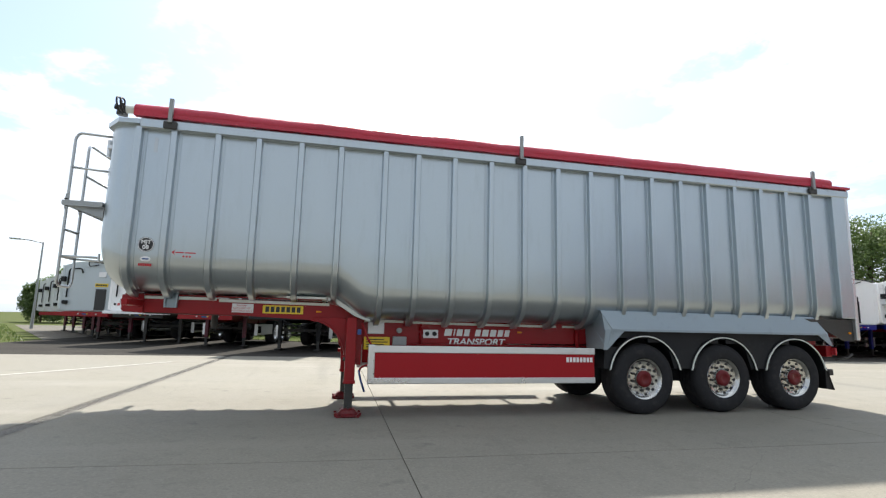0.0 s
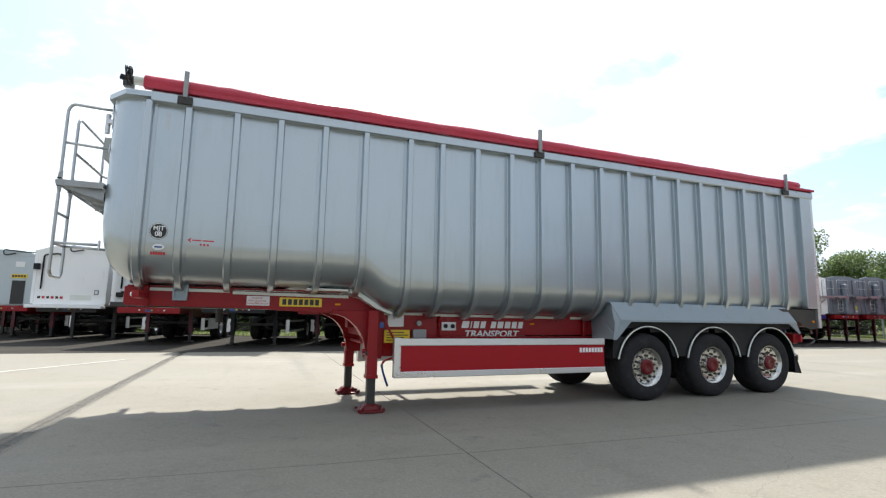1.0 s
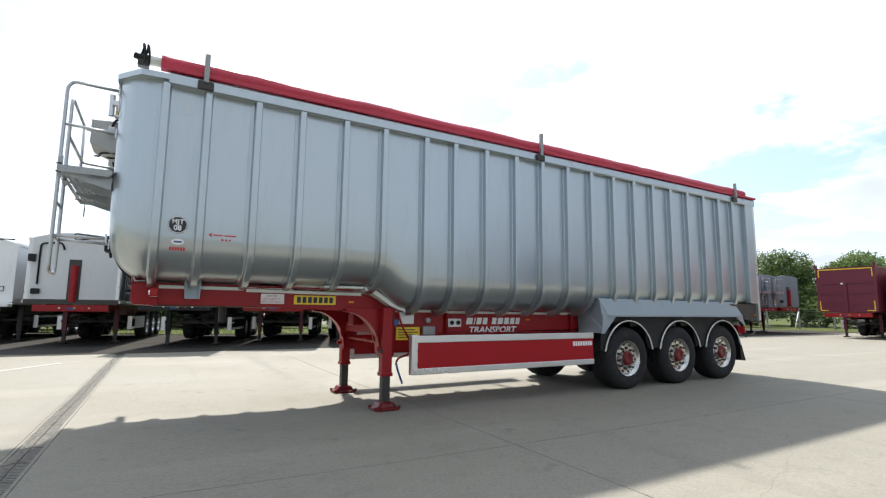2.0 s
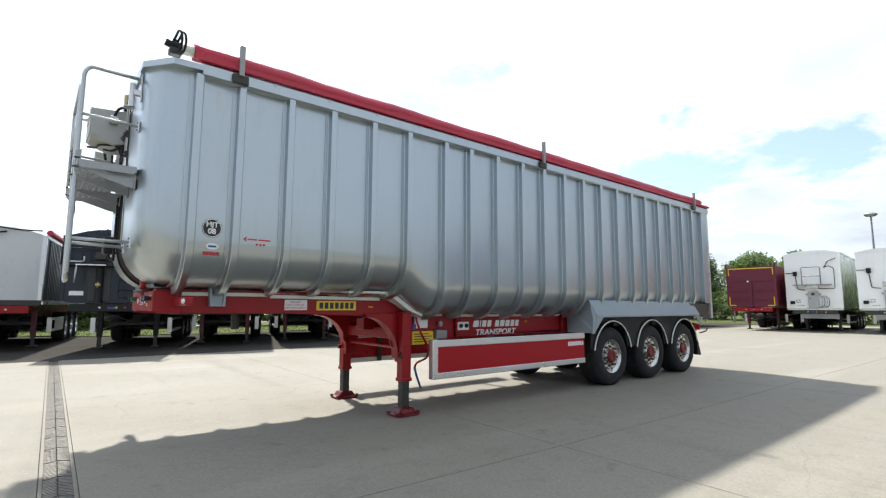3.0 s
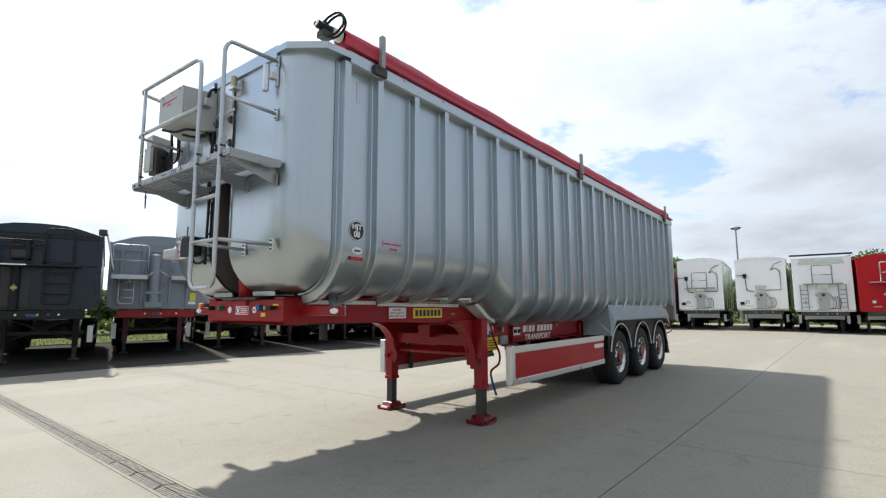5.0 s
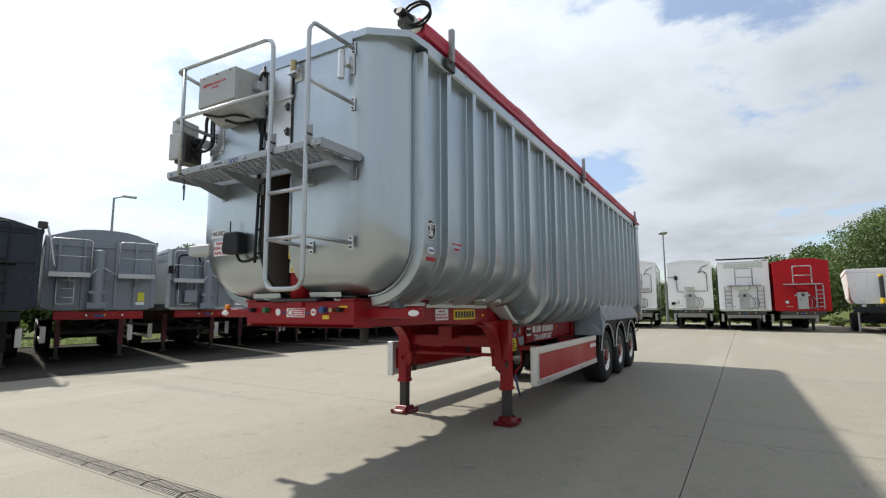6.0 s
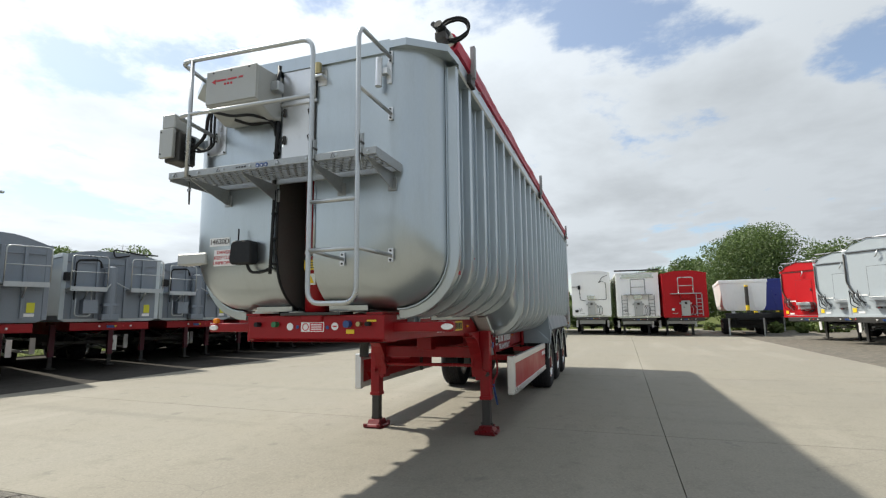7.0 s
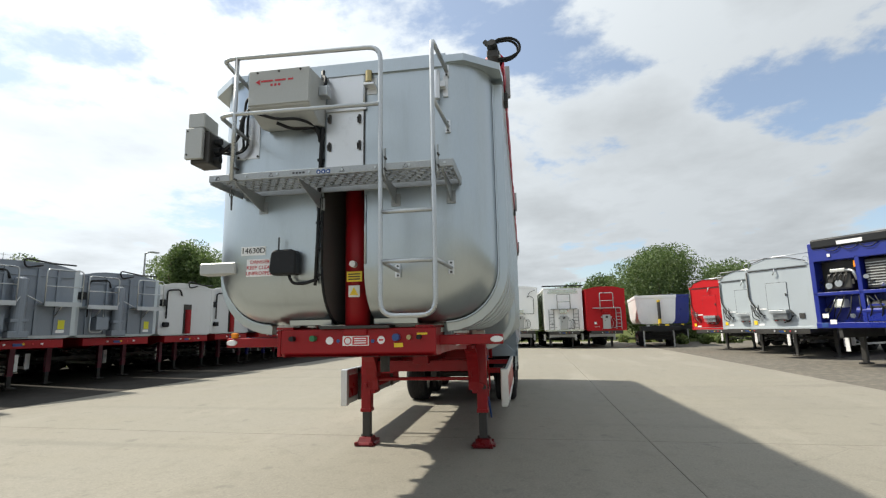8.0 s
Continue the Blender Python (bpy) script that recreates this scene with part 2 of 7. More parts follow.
def wavy(m, scale, strength):
    """Slow waviness of sheet metal, so that reflections bend along it."""
    nt = m.node_tree
    b = nt.nodes["Principled BSDF"]
    co, n, bp = (nt.nodes.new(k) for k in ("ShaderNodeTexCoord", "ShaderNodeTexNoise", "ShaderNodeBump"))
    n.inputs["Scale"].default_value, n.inputs["Detail"].default_value = scale, 1.5
    bp.inputs["Strength"].default_value, bp.inputs["Distance"].default_value = strength, 0.05
    nt.links.new(co.outputs["Object"], n.inputs["Vector"])
    nt.links.new(n.outputs["Fac"], bp.inputs["Height"])
    if b.inputs["Normal"].links:
        nt.links.new(b.inputs["Normal"].links[0].from_socket, bp.inputs["Normal"])
    nt.links.new(bp.outputs[0], b.inputs["Normal"])


wavy(SILVER, 2.2, 0.16)
# polished metal; shade and grass reflection are put into its dull olive colour
POLISHED_SHADE_SIDE = surface("polished_shade_side", (0.60, 0.62, 0.55), 0.24, 0.9, 0.10, 6, 60, 0.02, (0.40, 0.42, 0.34, 0.5), (0.5, 0.75), (1, 1, 0.3))
wavy(POLISHED_SHADE_SIDE, 1.2, 0.2)
JOINT = surface("joint_filler", (0.10, 0.095, 0.085), 0.9, 0.0, 0.3, 10, 60, 0.2)
GRATE = surface("cast_iron", (0.17, 0.16, 0.14), 0.7, 0.3, 0.35, 16, 60, 0.3, (0.30, 0.28, 0.24, 0.7), (0.5, 0.7))
GRASS = surface("grass", (0.065, 0.085, 0.024), 0.95, 0.0, 0.45, 3, 20, 0.5, (0.13, 0.115, 0.055, 0.7), (0.46, 0.66), gloss=0.05)
BARK = surface("bark", (0.10, 0.075, 0.05), 0.9, 0.0, 0.3, 10, 30, 0.6)
POLE = surface("pole_steel", (0.30, 0.31, 0.31), 0.5, 0.5, 0.15, 10, 60, 0.05)


def leafy(name, color, tip):
    m = surface(name, color, 0.55, 0.0, 0.3, 4, 20, 0.0)
    nt = m.node_tree
    b = nt.nodes["Principled BSDF"]
    geo = nt.nodes.new("ShaderNodeNewGeometry")
    mx = nt.nodes.new("ShaderNodeMix")
    mx.data_type = "RGBA"
    nt.links.new(geo.outputs["Random Per Island"], mx.inputs["Factor"])
    mx.inputs["A"].default_value, mx.inputs["B"].default_value = (*color, 1), (*tip, 1)
    nt.links.new(mx.outputs["Result"], b.inputs["Base Color"])
    # light through the leaf
    thru = nt.nodes.new("ShaderNodeBsdfTranslucent")
    nt.links.new(mx.outputs["Result"], thru.inputs["Color"])
    both = nt.nodes.new("ShaderNodeMixShader")
    both.inputs[0].default_value = 0.35
    nt.links.new(b.outputs[0], both.inputs[1])
    nt.links.new(thru.outputs[0], both.inputs[2])
    nt.links.new(both.outputs[0], nt.nodes["Material Output"].inputs[0])
    return m


LEAF_A = leafy("leaves_oak", (0.055, 0.095, 0.028), (0.15, 0.21, 0.065))
# ash leaves, also the lighter tone that paints sunlight on hedge and oaks
LEAF_B = leafy("leaves_ash_and_sunlit", (0.08, 0.13, 0.038), (0.20, 0.27, 0.09))
WEED = leafy("weeds", (0.07, 0.12, 0.025), (0.18, 0.22, 0.07))


# ---- mesh helpers ----
ORIGIN = {}


def thing(name, at, label, category, group="", kind="", rz=0.0):
    """The Empty at the base of a thing made of parts."""
    ob = new(name)
    ob.empty_display_size = 0.2
    ob.matrix_basis = pose(*at, 0, 0, rz)
    ORIGIN[ob] = Vector(at) if not rz else Vector((0, 0, 0))
    return tagged(ob, label, category, group, kind)


def part(name, bm, material, parent=None, label="", smooth=False):
    """Links a bmesh as one mesh object under a thing or a part; coordinates are the place's own for things without a turn."""
    me = bpy.data.meshes.new(name)
    if parent is not None and ORIGIN[parent].length:
        bmesh.ops.translate(bm, verts=bm.verts, vec=-ORIGIN[parent])
    bm.to_mesh(me)
    bm.free()
    if smooth:
        for p in me.polygons:
            p.use_smooth = True
    me.materials.append(material)
    ob = new(name, me)
    if parent is not None:
        ob.parent = parent
        ORIGIN[ob] = ORIGIN[parent]
    return tagged(ob, label)


def crisp(ob, degrees=35):
    """Smooth shading that keeps the edges sharper than that."""
    me = ob.data
    bm = bmesh.new()
    bm.from_mesh(me)
    for e in bm.edges:
        e.smooth = len(e.link_faces) == 2 and e.calc_face_angle(0) < radians(degrees)
    for f in bm.faces:
        f.smooth = True
    bm.to_mesh(me)
    bm.free()
    return ob


def add_box(bm, x0, x1, y0, y1, z0, z1, bevel=0.0):
    r = bmesh.ops.create_cube(bm, size=1)
    vs = r["verts"]
    for v in vs:
        v.co = ((x0 + x1) / 2 + v.co.x * (x1 - x0), (y0 + y1) / 2 + v.co.y * (y1 - y0), (z0 + z1) / 2 + v.co.z * (z1 - z0))
    if bevel:
        es = list({e for v in vs for e in v.link_edges})
        bmesh.ops.bevel(bm, geom=es, offset=bevel, segments=2, affect="EDGES", profile=0.5)
    return bm


def box(x0, x1, y0, y1, z0, z1, bevel=0.0):
    return add_box(bmesh.new(), x0, x1, y0, y1, z0, z1, bevel)


def add_cyl(bm, a, b, r, r2=None, n=16, caps=True):
    a, b = Vector(a), Vector(b)
    d = b - a
    m = Matrix.Translation((a + b) / 2) @ d.to_track_quat("Z", "Y").to_matrix().to_4x4()
    bmesh.ops.create_cone(bm, cap_ends=caps, segments=n, radius1=r, radius2=r if r2 is None else r2, depth=d.length, matrix=m)
    return bm


def cyl(a, b, r, r2=None, n=16):
    return add_cyl(bmesh.new(), a, b, r, r2, n)


def rounded(points, rad, n=6):
    """A way through the points with its corners turned into arcs."""
    P = [Vector(p) for p in points]
    out = [P[0]]
    for a, b, c in zip(P, P[1:], P[2:]):
        u, v = (a - b), (c - b)
        d = min(rad, u.length * 0.49, v.length * 0.49)
        p, q = b + u.normalized() * d, b + v.normalized() * d
        for i in range(n + 1):
            t = i / n
            out.append((1 - t) ** 2 * p + 2 * t * (1 - t) * b + t * t * q)
    out.append(P[-1])
    return out


def add_tube(bm, points, r, n=8, closed=False):
    P = [Vector(p) for p in points]
    rings = []
    up = None
    for i, p in enumerate(P):
        if closed:
            d = P[(i + 1) % len(P)] - P[i - 1]
        else:
            d = P[min(i + 1, len(P) - 1)] - P[max(i - 1, 0)]
        d.normalize()
        if up is None:
            up = d.orthogonal().normalized()
        up = (up - d * up.dot(d)).normalized()
        side = d.cross(up)
        rings.append([bm.verts.new(p + r * (math.cos(2 * math.pi * k / n) * up + math.sin(2 * math.pi * k / n) * side)) for k in range(n)])
    m = len(rings)
    for i in range(m if closed else m - 1):
        a, b = rings[i], rings[(i + 1) % m]
        for k in range(n):
            f = bm.faces.new((a[k], a[(k + 1) % n], b[(k + 1) % n], b[k]))
            f.smooth = True
    if not closed:
        bm.faces.new(rings[0][::-1])
        bm.faces.new(rings[-1])
    return bm


def tube(points, r, n=8, closed=False):
    return add_tube(bmesh.new(), points, r, n, closed)


def add_prism(bm, outline, axis, a, b):
    """The outline, given in the two other axes in order, drawn out from a to b along the axis."""
    def at(u, v, w):
        return {"x": (w, u, v), "y": (u, w, v), "z": (u, v, w)}[axis]
    A = [bm.verts.new(at(u, v, a)) for u, v in outline]
    B = [bm.verts.new(at(u, v, b)) for u, v in outline]
    n = len(A)
    fs = [bm.faces.new(A), bm.faces.new(B[::-1])]
    for i in range(n):
        fs.append(bm.faces.new((A[i], B[i], B[(i + 1) % n], A[(i + 1) % n])))
    bmesh.ops.recalc_face_normals(bm, faces=fs)
    return bm


def prism(outline, axis, a, b, bevel=0.0):
    bm = add_prism(bmesh.new(), outline, axis, a, b)
    if bevel:
        bmesh.ops.bevel(bm, geom=bm.edges[:], offset=bevel, segments=1, affect="EDGES")
    return bm


def lathe(profile, centre, n=40, axis="y", sign=1):
    """Turns (radius, along) pairs about an axis through the centre."""
    bm = bmesh.new()
    cx, cy, cz = centre
    rings = []
    for r, s in profile:
        ring = []
        for k in range(n):
            a = 2 * math.pi * k / n
            if axis == "y":
                ring.append(bm.verts.new((cx + r * math.cos(a), cy + sign * s, cz + r * math.sin(a))))
            elif axis == "x":
                ring.append(bm.verts.new((cx + sign * s, cy + r * math.cos(a), cz + r * math.sin(a))))
            else:
                ring.append(bm.verts.new((cx + r * math.cos(a), cy + r * math.sin(a), cz + sign * s)))
        rings.append(ring)
    for a, b in zip(rings, rings[1:]):
        for k in range(n):
            bm.faces.new((a[k], a[(k + 1) % n], b[(k + 1) % n], b[k]))
    bmesh.ops.remove_doubles(bm, verts=bm.verts, dist=1e-5)
    bmesh.ops.recalc_face_normals(bm, faces=bm.faces)
    return bm


def lettering(text, size, m, depth=0.002, bold=0.0, shear=0.0, align="CENTER"):
    """Words as a mesh, laid by the pose m."""
    cu = bpy.data.curves.new("words", "FONT")
    cu.body, cu.size, cu.extrude, cu.offset, cu.shear = text, size, depth, bold, shear
    cu.align_x, cu.align_y = align, "CENTER"
    cu.resolution_u = 3
    ob = bpy.data.objects.new("words", cu)
    scene.collection.objects.link(ob)
    me = bpy.data.meshes.new_from_object(ob.evaluated_get(bpy.context.evaluated_depsgraph_get()))
    bpy.data.objects.remove(ob)
    bpy.data.curves.remove(cu)
    bm = bmesh.new()
    bm.from_mesh(me)
    bpy.data.meshes.remove(me)
    bmesh.ops.transform(bm, matrix=m, verts=bm.verts)
    return bm


def facing(axis, x, y, z):
    """Poses of flat writing: on a wall that faces -y, +y or -x."""
    if axis == "-y":
        return pose(x, y, z, 90, 0, 0)
    if axis == "-x":
        return pose(x, y, z, 90, 0, -90)
    return pose(x, y, z, 90, 0, 180)


# ---- ground ----
def height(x, y):
    """The yard is level under the trailer and falls gently to one row of parked trailers, rising to the other."""
    a, b = max(0.0, y - 13.0), max(0.0, 1.5 - y)
    # a shallow hollow in the slabs under the trailer's neck
    far = min(1.0, max(0.0, (15.0 - y) / 4.0)) * min(1.0, max(0.0, (y + 1.0) / 4.0))
    dip = -0.030 * min(1.0, max(0.0, (x + 3.4) / 3.0)) * min(1.0, max(0.0, (9.0 - x) / 5.0)) * far
    return dip - FALL * (a * a / (a + 3.0)) + RISE * (b * b / (b + 3.0))


FALL, RISE = 0.004, 0.006


def sheet(xs, ys, lift=0.0, edge=None):
    bm = bmesh.new()
    grid = []
    for x in xs:
        grid.append([bm.verts.new((x, y + (edge(x) if edge else 0), height(x, max(-30, min(60, y))) + lift)) for y in ys])
    for a, b in zip(grid, grid[1:]):
        for j in range(len(ys) - 1):
            bm.faces.new((a[j], b[j], b[j + 1], a[j + 1]))
    return bm


def span(a, b, n):
    return [a + (b - a) * i / n for i in range(n + 1)]


FAR = [-900, -300, -120] + span(-60, 80, 28) + [150, 350, 900]
far_ground = sheet(FAR, FAR, -0.03)
for v in far_ground.verts:
    if -44 < v.co.x < 42 and -1 < v.co.y < 16:
        v.co.z -= 0.25
tagged(part("ground", far_ground, GRASS), "rough grass and earth around the yard", "ground", kind="structure")


def tarmac():
    bm = bmesh.new()
    rows = []
    for y in span(-30, 62, 46):
        x_left = -60 if y < 20 else -11.8 - (y - 25) * 0.55
        x_right = 37
        rows.append([bm.verts.new((x, y, height(x, y) - (0.2 if 1 < y < 16 else 0.012))) for x in [x_left + (x_right - x_left) * k / 40 for k in range(41)]])
    for a, b in zip(rows, rows[1:]):
        for k in range(40):
            bm.faces.new((a[k], a[k + 1], b[k + 1], b[k]))
    return bm


tagged(part("road", sheet(span(-13, 42, 40), span(16.75, 33.5, 14), -0.006), ASPHALT), "dark asphalt strip under the long row of trailers", "asphalt", kind="structure")
tagged(part("road", tarmac(), CRACKED), "worn grey tarmac with dusty patches", "tarmac", kind="structure")


def verge_edge(x):
    """Where the asphalt stops behind the long row."""
    return 28.5 + 0.8 * max(0.0, -1.5 - x) + 0.12 * math.sin(1.7 * x)


verge = bmesh.new()
strip = [[verge.verts.new((x, max(verge_edge(x), y) if j else verge_edge(x), height(x, y) + 0.025 + 0.04 * noise.noise((x, y, 2.0)))) for j, y in enumerate(span(28.5, 46, 12))] for x in span(-13, 42, 70)]
for a, b in zip(strip, strip[1:]):
    for j in range(12):
        if (a[j].co - a[j + 1].co).length > 1e-3 or (b[j].co - b[j + 1].co).length > 1e-3:
            verge.faces.new((a[j], b[j], b[j + 1], a[j + 1]))
bmesh.ops.remove_doubles(verge, verts=verge.verts, dist=1e-4)
bmesh.ops.recalc_face_normals(verge, faces=verge.faces)
tagged(part("verge", verge, GRASS), "rough grass and rubble verge behind the long row", "verge", kind="structure")


# ---- the tipping trailer ----
YC = 8.02
HALF = 1.175
PANEL = 1.150
X0, X1 = -3.137, 7.88
RIBS = [-2.735, -2.350, -1.853, -1.374, -0.858, -0.357, 0.222, 0.662, 1.171, 1.695, 2.189, 2.701, 3.217, 3.728, 4.233, 4.732, 5.217, 5.717, 6.213, 6.705, 7.180]
BEND = 0.42

trailer = thing("tipper_trailer", (2.4, YC, 0), "long silver ribbed tipper trailer on a red chassis and landing legs", "trailer")


def floor_z(x):
    t = min(1, max(0, (x + 0.40) / 0.52))
    t = t * t * (3 - 2 * t)
    return 1.50 - 0.28 * t


def section(x, inset_s=0.0, inset_b=0.0, out=0.0, top=3.50, n=9):
    """Half of the tub's cross-section, from the rim down to the middle of the floor: pairs (offset from the middle, z, share of bottom)."""
    zb = floor_z(x) + inset_b - out
    half = PANEL - inset_s + out
    r = BEND + out
    pts = [(half, top - (top - zb - r) * k / 4, 0.0) for k in range(5)]
    for k in range(1, n + 1):
        a = math.pi / 2 * k / n
        pts.append((half - r * (1 - math.cos(a)), zb + r * (1 - math.sin(a)), k / n))
    pts.append((0.34, zb, 1.0))
    pts.append((0.17, zb, 1.0))
    return pts


def tub():
    bm = bmesh.new()
    rings = []

    def ring(fn):
        half = fn()
        full = [(-o, x, z) for o, x, z in half] + [(o, x, z) for o, x, z in reversed(half)]
        rings.append([bm.verts.new((x, YC + o, z)) for o, x, z in full])

    RS, RB = 0.36, 0.42
    for i in range(9, -1, -1):
        a = math.pi / 2 * i / 9
        ins, inb = RS * (1 - math.cos(a)), RB * (1 - math.cos(a))
        xs, xb = X0 + RS * (1 - math.sin(a)), X0 + RB * (1 - math.sin(a))
        ring(lambda: [(o, xs + (xb - xs) * w, z) for o, z, w in section(X0, ins, inb)])
    for x in [-2.3, -1.4, -0.7, -0.46] + span(-0.40, 0.14, 9) + [0.215, 2.155, 4.185, 6.16, 7.17, X1]:
        ring(lambda: [(o, x, z) for o, z, w in section(x)])
    for a, b in zip(rings, rings[1:]):
        for k in range(len(a) - 1):
            bm.faces.new((a[k], a[k + 1], b[k + 1], b[k]))
        bm.faces.new((a[-1], a[0], b[0], b[-1]))
    bm.faces.new(rings[0])
    bm.faces.new(rings[-1][::-1])
    bmesh.ops.recalc_face_normals(bm, faces=bm.faces)
    return bm


def carve(bm, cut):
    """bm less the shape cut."""
    a, b = bpy.data.meshes.new("a"), bpy.data.meshes.new("b")
    bm.to_mesh(a), cut.to_mesh(b)
    bm.free(), cut.free()
    A, B = new("carved", a), new("cutter", b)
    md = A.modifiers.new("cut", "BOOLEAN")
    md.operation, md.object, md.solver = "DIFFERENCE", B, "EXACT"
    me = bpy.data.meshes.new_from_object(A.evaluated_get(bpy.context.evaluated_depsgraph_get()))
    for o, d in ((A, a), (B, b)):
        bpy.data.objects.remove(o)
        bpy.data.meshes.remove(d)
    res = bmesh.new()
    res.from_mesh(me)
    bpy.data.meshes.remove(me)
    return res


SLOT_Y, SLOT_R = 8.010, 0.162


def slot_cutter():
    """The upright channel for the ram: rounded at its back, leaning back a little towards its foot."""
    bm = bmesh.new()
    rings = []
    for z, back in ((1.0, -2.62), (1.5, -2.66), (2.2, -2.72), (2.62, -2.76)):
        pts = [(X0 - 0.5, SLOT_R), (back, SLOT_R)]
        pts += [(back + SLOT_R * math.sin(a), SLOT_R * math.cos(a)) for a in [math.pi * k / 10 for k in range(1, 10)]]
        pts += [(back, -SLOT_R), (X0 - 0.5, -SLOT_R)]
        rings.append([bm.verts.new((x, SLOT_Y + y, z)) for x, y in pts])
    for a, b in zip(rings, rings[1:]):
        for k in range(len(a)):
            bm.faces.new((a[k], a[(k + 1) % len(a)], b[(k + 1) % len(a)], b[k]))
    bm.faces.new(rings[0])
    bm.faces.new(rings[-1])
    bmesh.ops.recalc_face_normals(bm, faces=bm.faces)
    return bm


def build_body():
    bm = carve(tub(), slot_cutter())
    bmesh.ops.delete(bm, geom=[f for f in bm.faces if f.normal.z > 0.9 and f.calc_center_median().z > 3.45], context="FACES")
    body = part("body", bm, SILVER, trailer, "silver painted ribbed tub with rounded corners")
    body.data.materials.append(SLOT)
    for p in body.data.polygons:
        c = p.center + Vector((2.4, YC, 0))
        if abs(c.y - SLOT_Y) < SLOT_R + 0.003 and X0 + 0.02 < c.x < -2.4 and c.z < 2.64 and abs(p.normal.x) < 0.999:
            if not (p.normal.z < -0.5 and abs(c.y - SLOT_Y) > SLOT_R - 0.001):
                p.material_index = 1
    crisp(body, 30)
    md = body.modifiers.new("thickness", "SOLIDIFY")
    md.thickness, md.offset = 0.025, -1
    return body


body = build_body()


def rib_path(x, low):
    return [(o, z) for o, z, w in section(x, n=8) if z >= low and o >= 0.62]


def rib(x, s, width, depth, low, top=3.44, flange=0.0):
    """A pressed stiffener that follows the tub's section from the rim round under the floor."""
    bm = bmesh.new()
    P = rib_path(x, low)
    P[0] = (P[0][0], top)
    hw = width / 2
    # hat profile: foot, wall, crown
    prof = [(-hw - flange, 0.0), (-hw - flange, 0.009), (-hw - 0.006, 0.009), (-hw, 0.014), (-hw + 0.006, depth - 0.006), (-hw + 0.012, depth), (hw - 0.012, depth), (hw - 0.006, depth - 0.006), (hw, 0.014), (hw + 0.006, 0.009), (hw + flange, 0.009), (hw + flange, 0.0)]
    rings = []
    for i, (o, z) in enumerate(P):
        a, b = P[max(i - 1, 0)], P[min(i + 1, len(P) - 1)]
        d = Vector((b[0] - a[0], b[1] - a[1])).normalized()
        nrm = Vector((-d.y, d.x))
        if nrm.x < 0 and abs(d.x) < 0.9:
            nrm = -nrm
        if i and nrm.dot(last) < 0:
            nrm = -nrm
        last = nrm
        xx = x
        rings.append([bm.verts.new((xx + u, YC + s * (o + nrm.x * v), z + nrm.y * v + (floor_z(xx + u) - floor_z(xx)) * (1 if z < 2.2 else 0))) for u, v in prof])
    for a, b in zip(rings, rings[1:]):
        for k in range(len(a) - 1):
            bm.faces.new((a[k], a[k + 1], b[k + 1], b[k]))
    if low:
        for v in rings[-1]:
            v.co.y = YC + s * min(abs(v.co.y - YC), PANEL + 0.012)
            v.co.z -= 0.03
    bm.faces.new(rings[0][::-1])
    bm.faces.new(rings[-1])
    bmesh.ops.recalc_face_normals(bm, faces=bm.faces)
    return bm


for s in (-1, 1):
    for i, x in enumerate(RIBS):
        low = 1.40 if 3.5 < x else 0.0
        crisp(part("rib", rib(x, s, 0.080, 0.081, low, flange=0.036), SILVER, body))

# rear frame
for s in (-1, 1):
    y0, y1 = sorted((YC + s * (HALF - 0.06), YC + s * (HALF + 0.05)))
    part("rear_post", box(7.64, 7.90, y0, y1, 1.42, 3.50, 0.012), SILVER, body)
    # dark sheet added for the shade of the recess below the tail corner
    part("rear_corner_plate", prism([(6.95, 1.40), (7.92, 1.40), (7.92, 1.06), (7.72, 1.06)], "y", YC + s * (HALF - 0.03), YC + s * (HALF - 0.005)), STEEL_DARK, body, "dark sheet painting the shaded recess at the tail corner")
    part("rear_edge_post", box(7.90, 7.97, y0, y1, 1.08, 3.52, 0.01), ALU, body)
tailgate = part("tailgate", box(7.92, 7.99, YC - HALF + 0.05, YC + HALF - 0.05, 1.10, 3.46, 0.015), SILVER, trailer, "flat silver tailgate")
for k in range(4):
    yy = YC - 0.9 + 0.6 * k
    part("tailgate_rib", box(7.99, 8.05, yy - 0.04, yy + 0.04, 1.12, 3.44, 0.01), SILVER, tailgate)

# top rail round the rim: a folded band, with chamfered cap plates at the front corners
RIM0, RIM1 = 3.425, 3.555
for s in (-1, 1):
    prof = [(HALF - 0.03, RIM1), (HALF + 0.045, RIM1), (HALF + 0.065, RIM1 - 0.02), (HALF + 0.065, RIM0 + 0.015), (HALF + 0.05, RIM0), (HALF - 0.03, RIM0)]
    part("top_rail", prism([(YC + s * o, z) for o, z in prof], "x", -2.72, 7.97), SILVER, body)
for a, b in ((7.50, SLOT_Y - SLOT_R - 0.005), (SLOT_Y + SLOT_R + 0.02, 8.54)):
    part("sole_strip", prism([(-2.898, 1.530), (-2.89, 1.490), (-2.70, 1.490), (-2.70, 1.498), (-2.88, 1.498), (-2.885, 1.532)], "y", a, b), SILVER, body, "folded pale strip under the headboard")
front = [(X0 - 0.02, 7.20), (X0 - 0.02, 2 * YC - 7.20), (X0 + 0.03, 2 * YC - 7.20), (X0 + 0.03, 7.20)]
part("front_rail", prism(front, "z", 3.44, 3.545), SILVER, body)
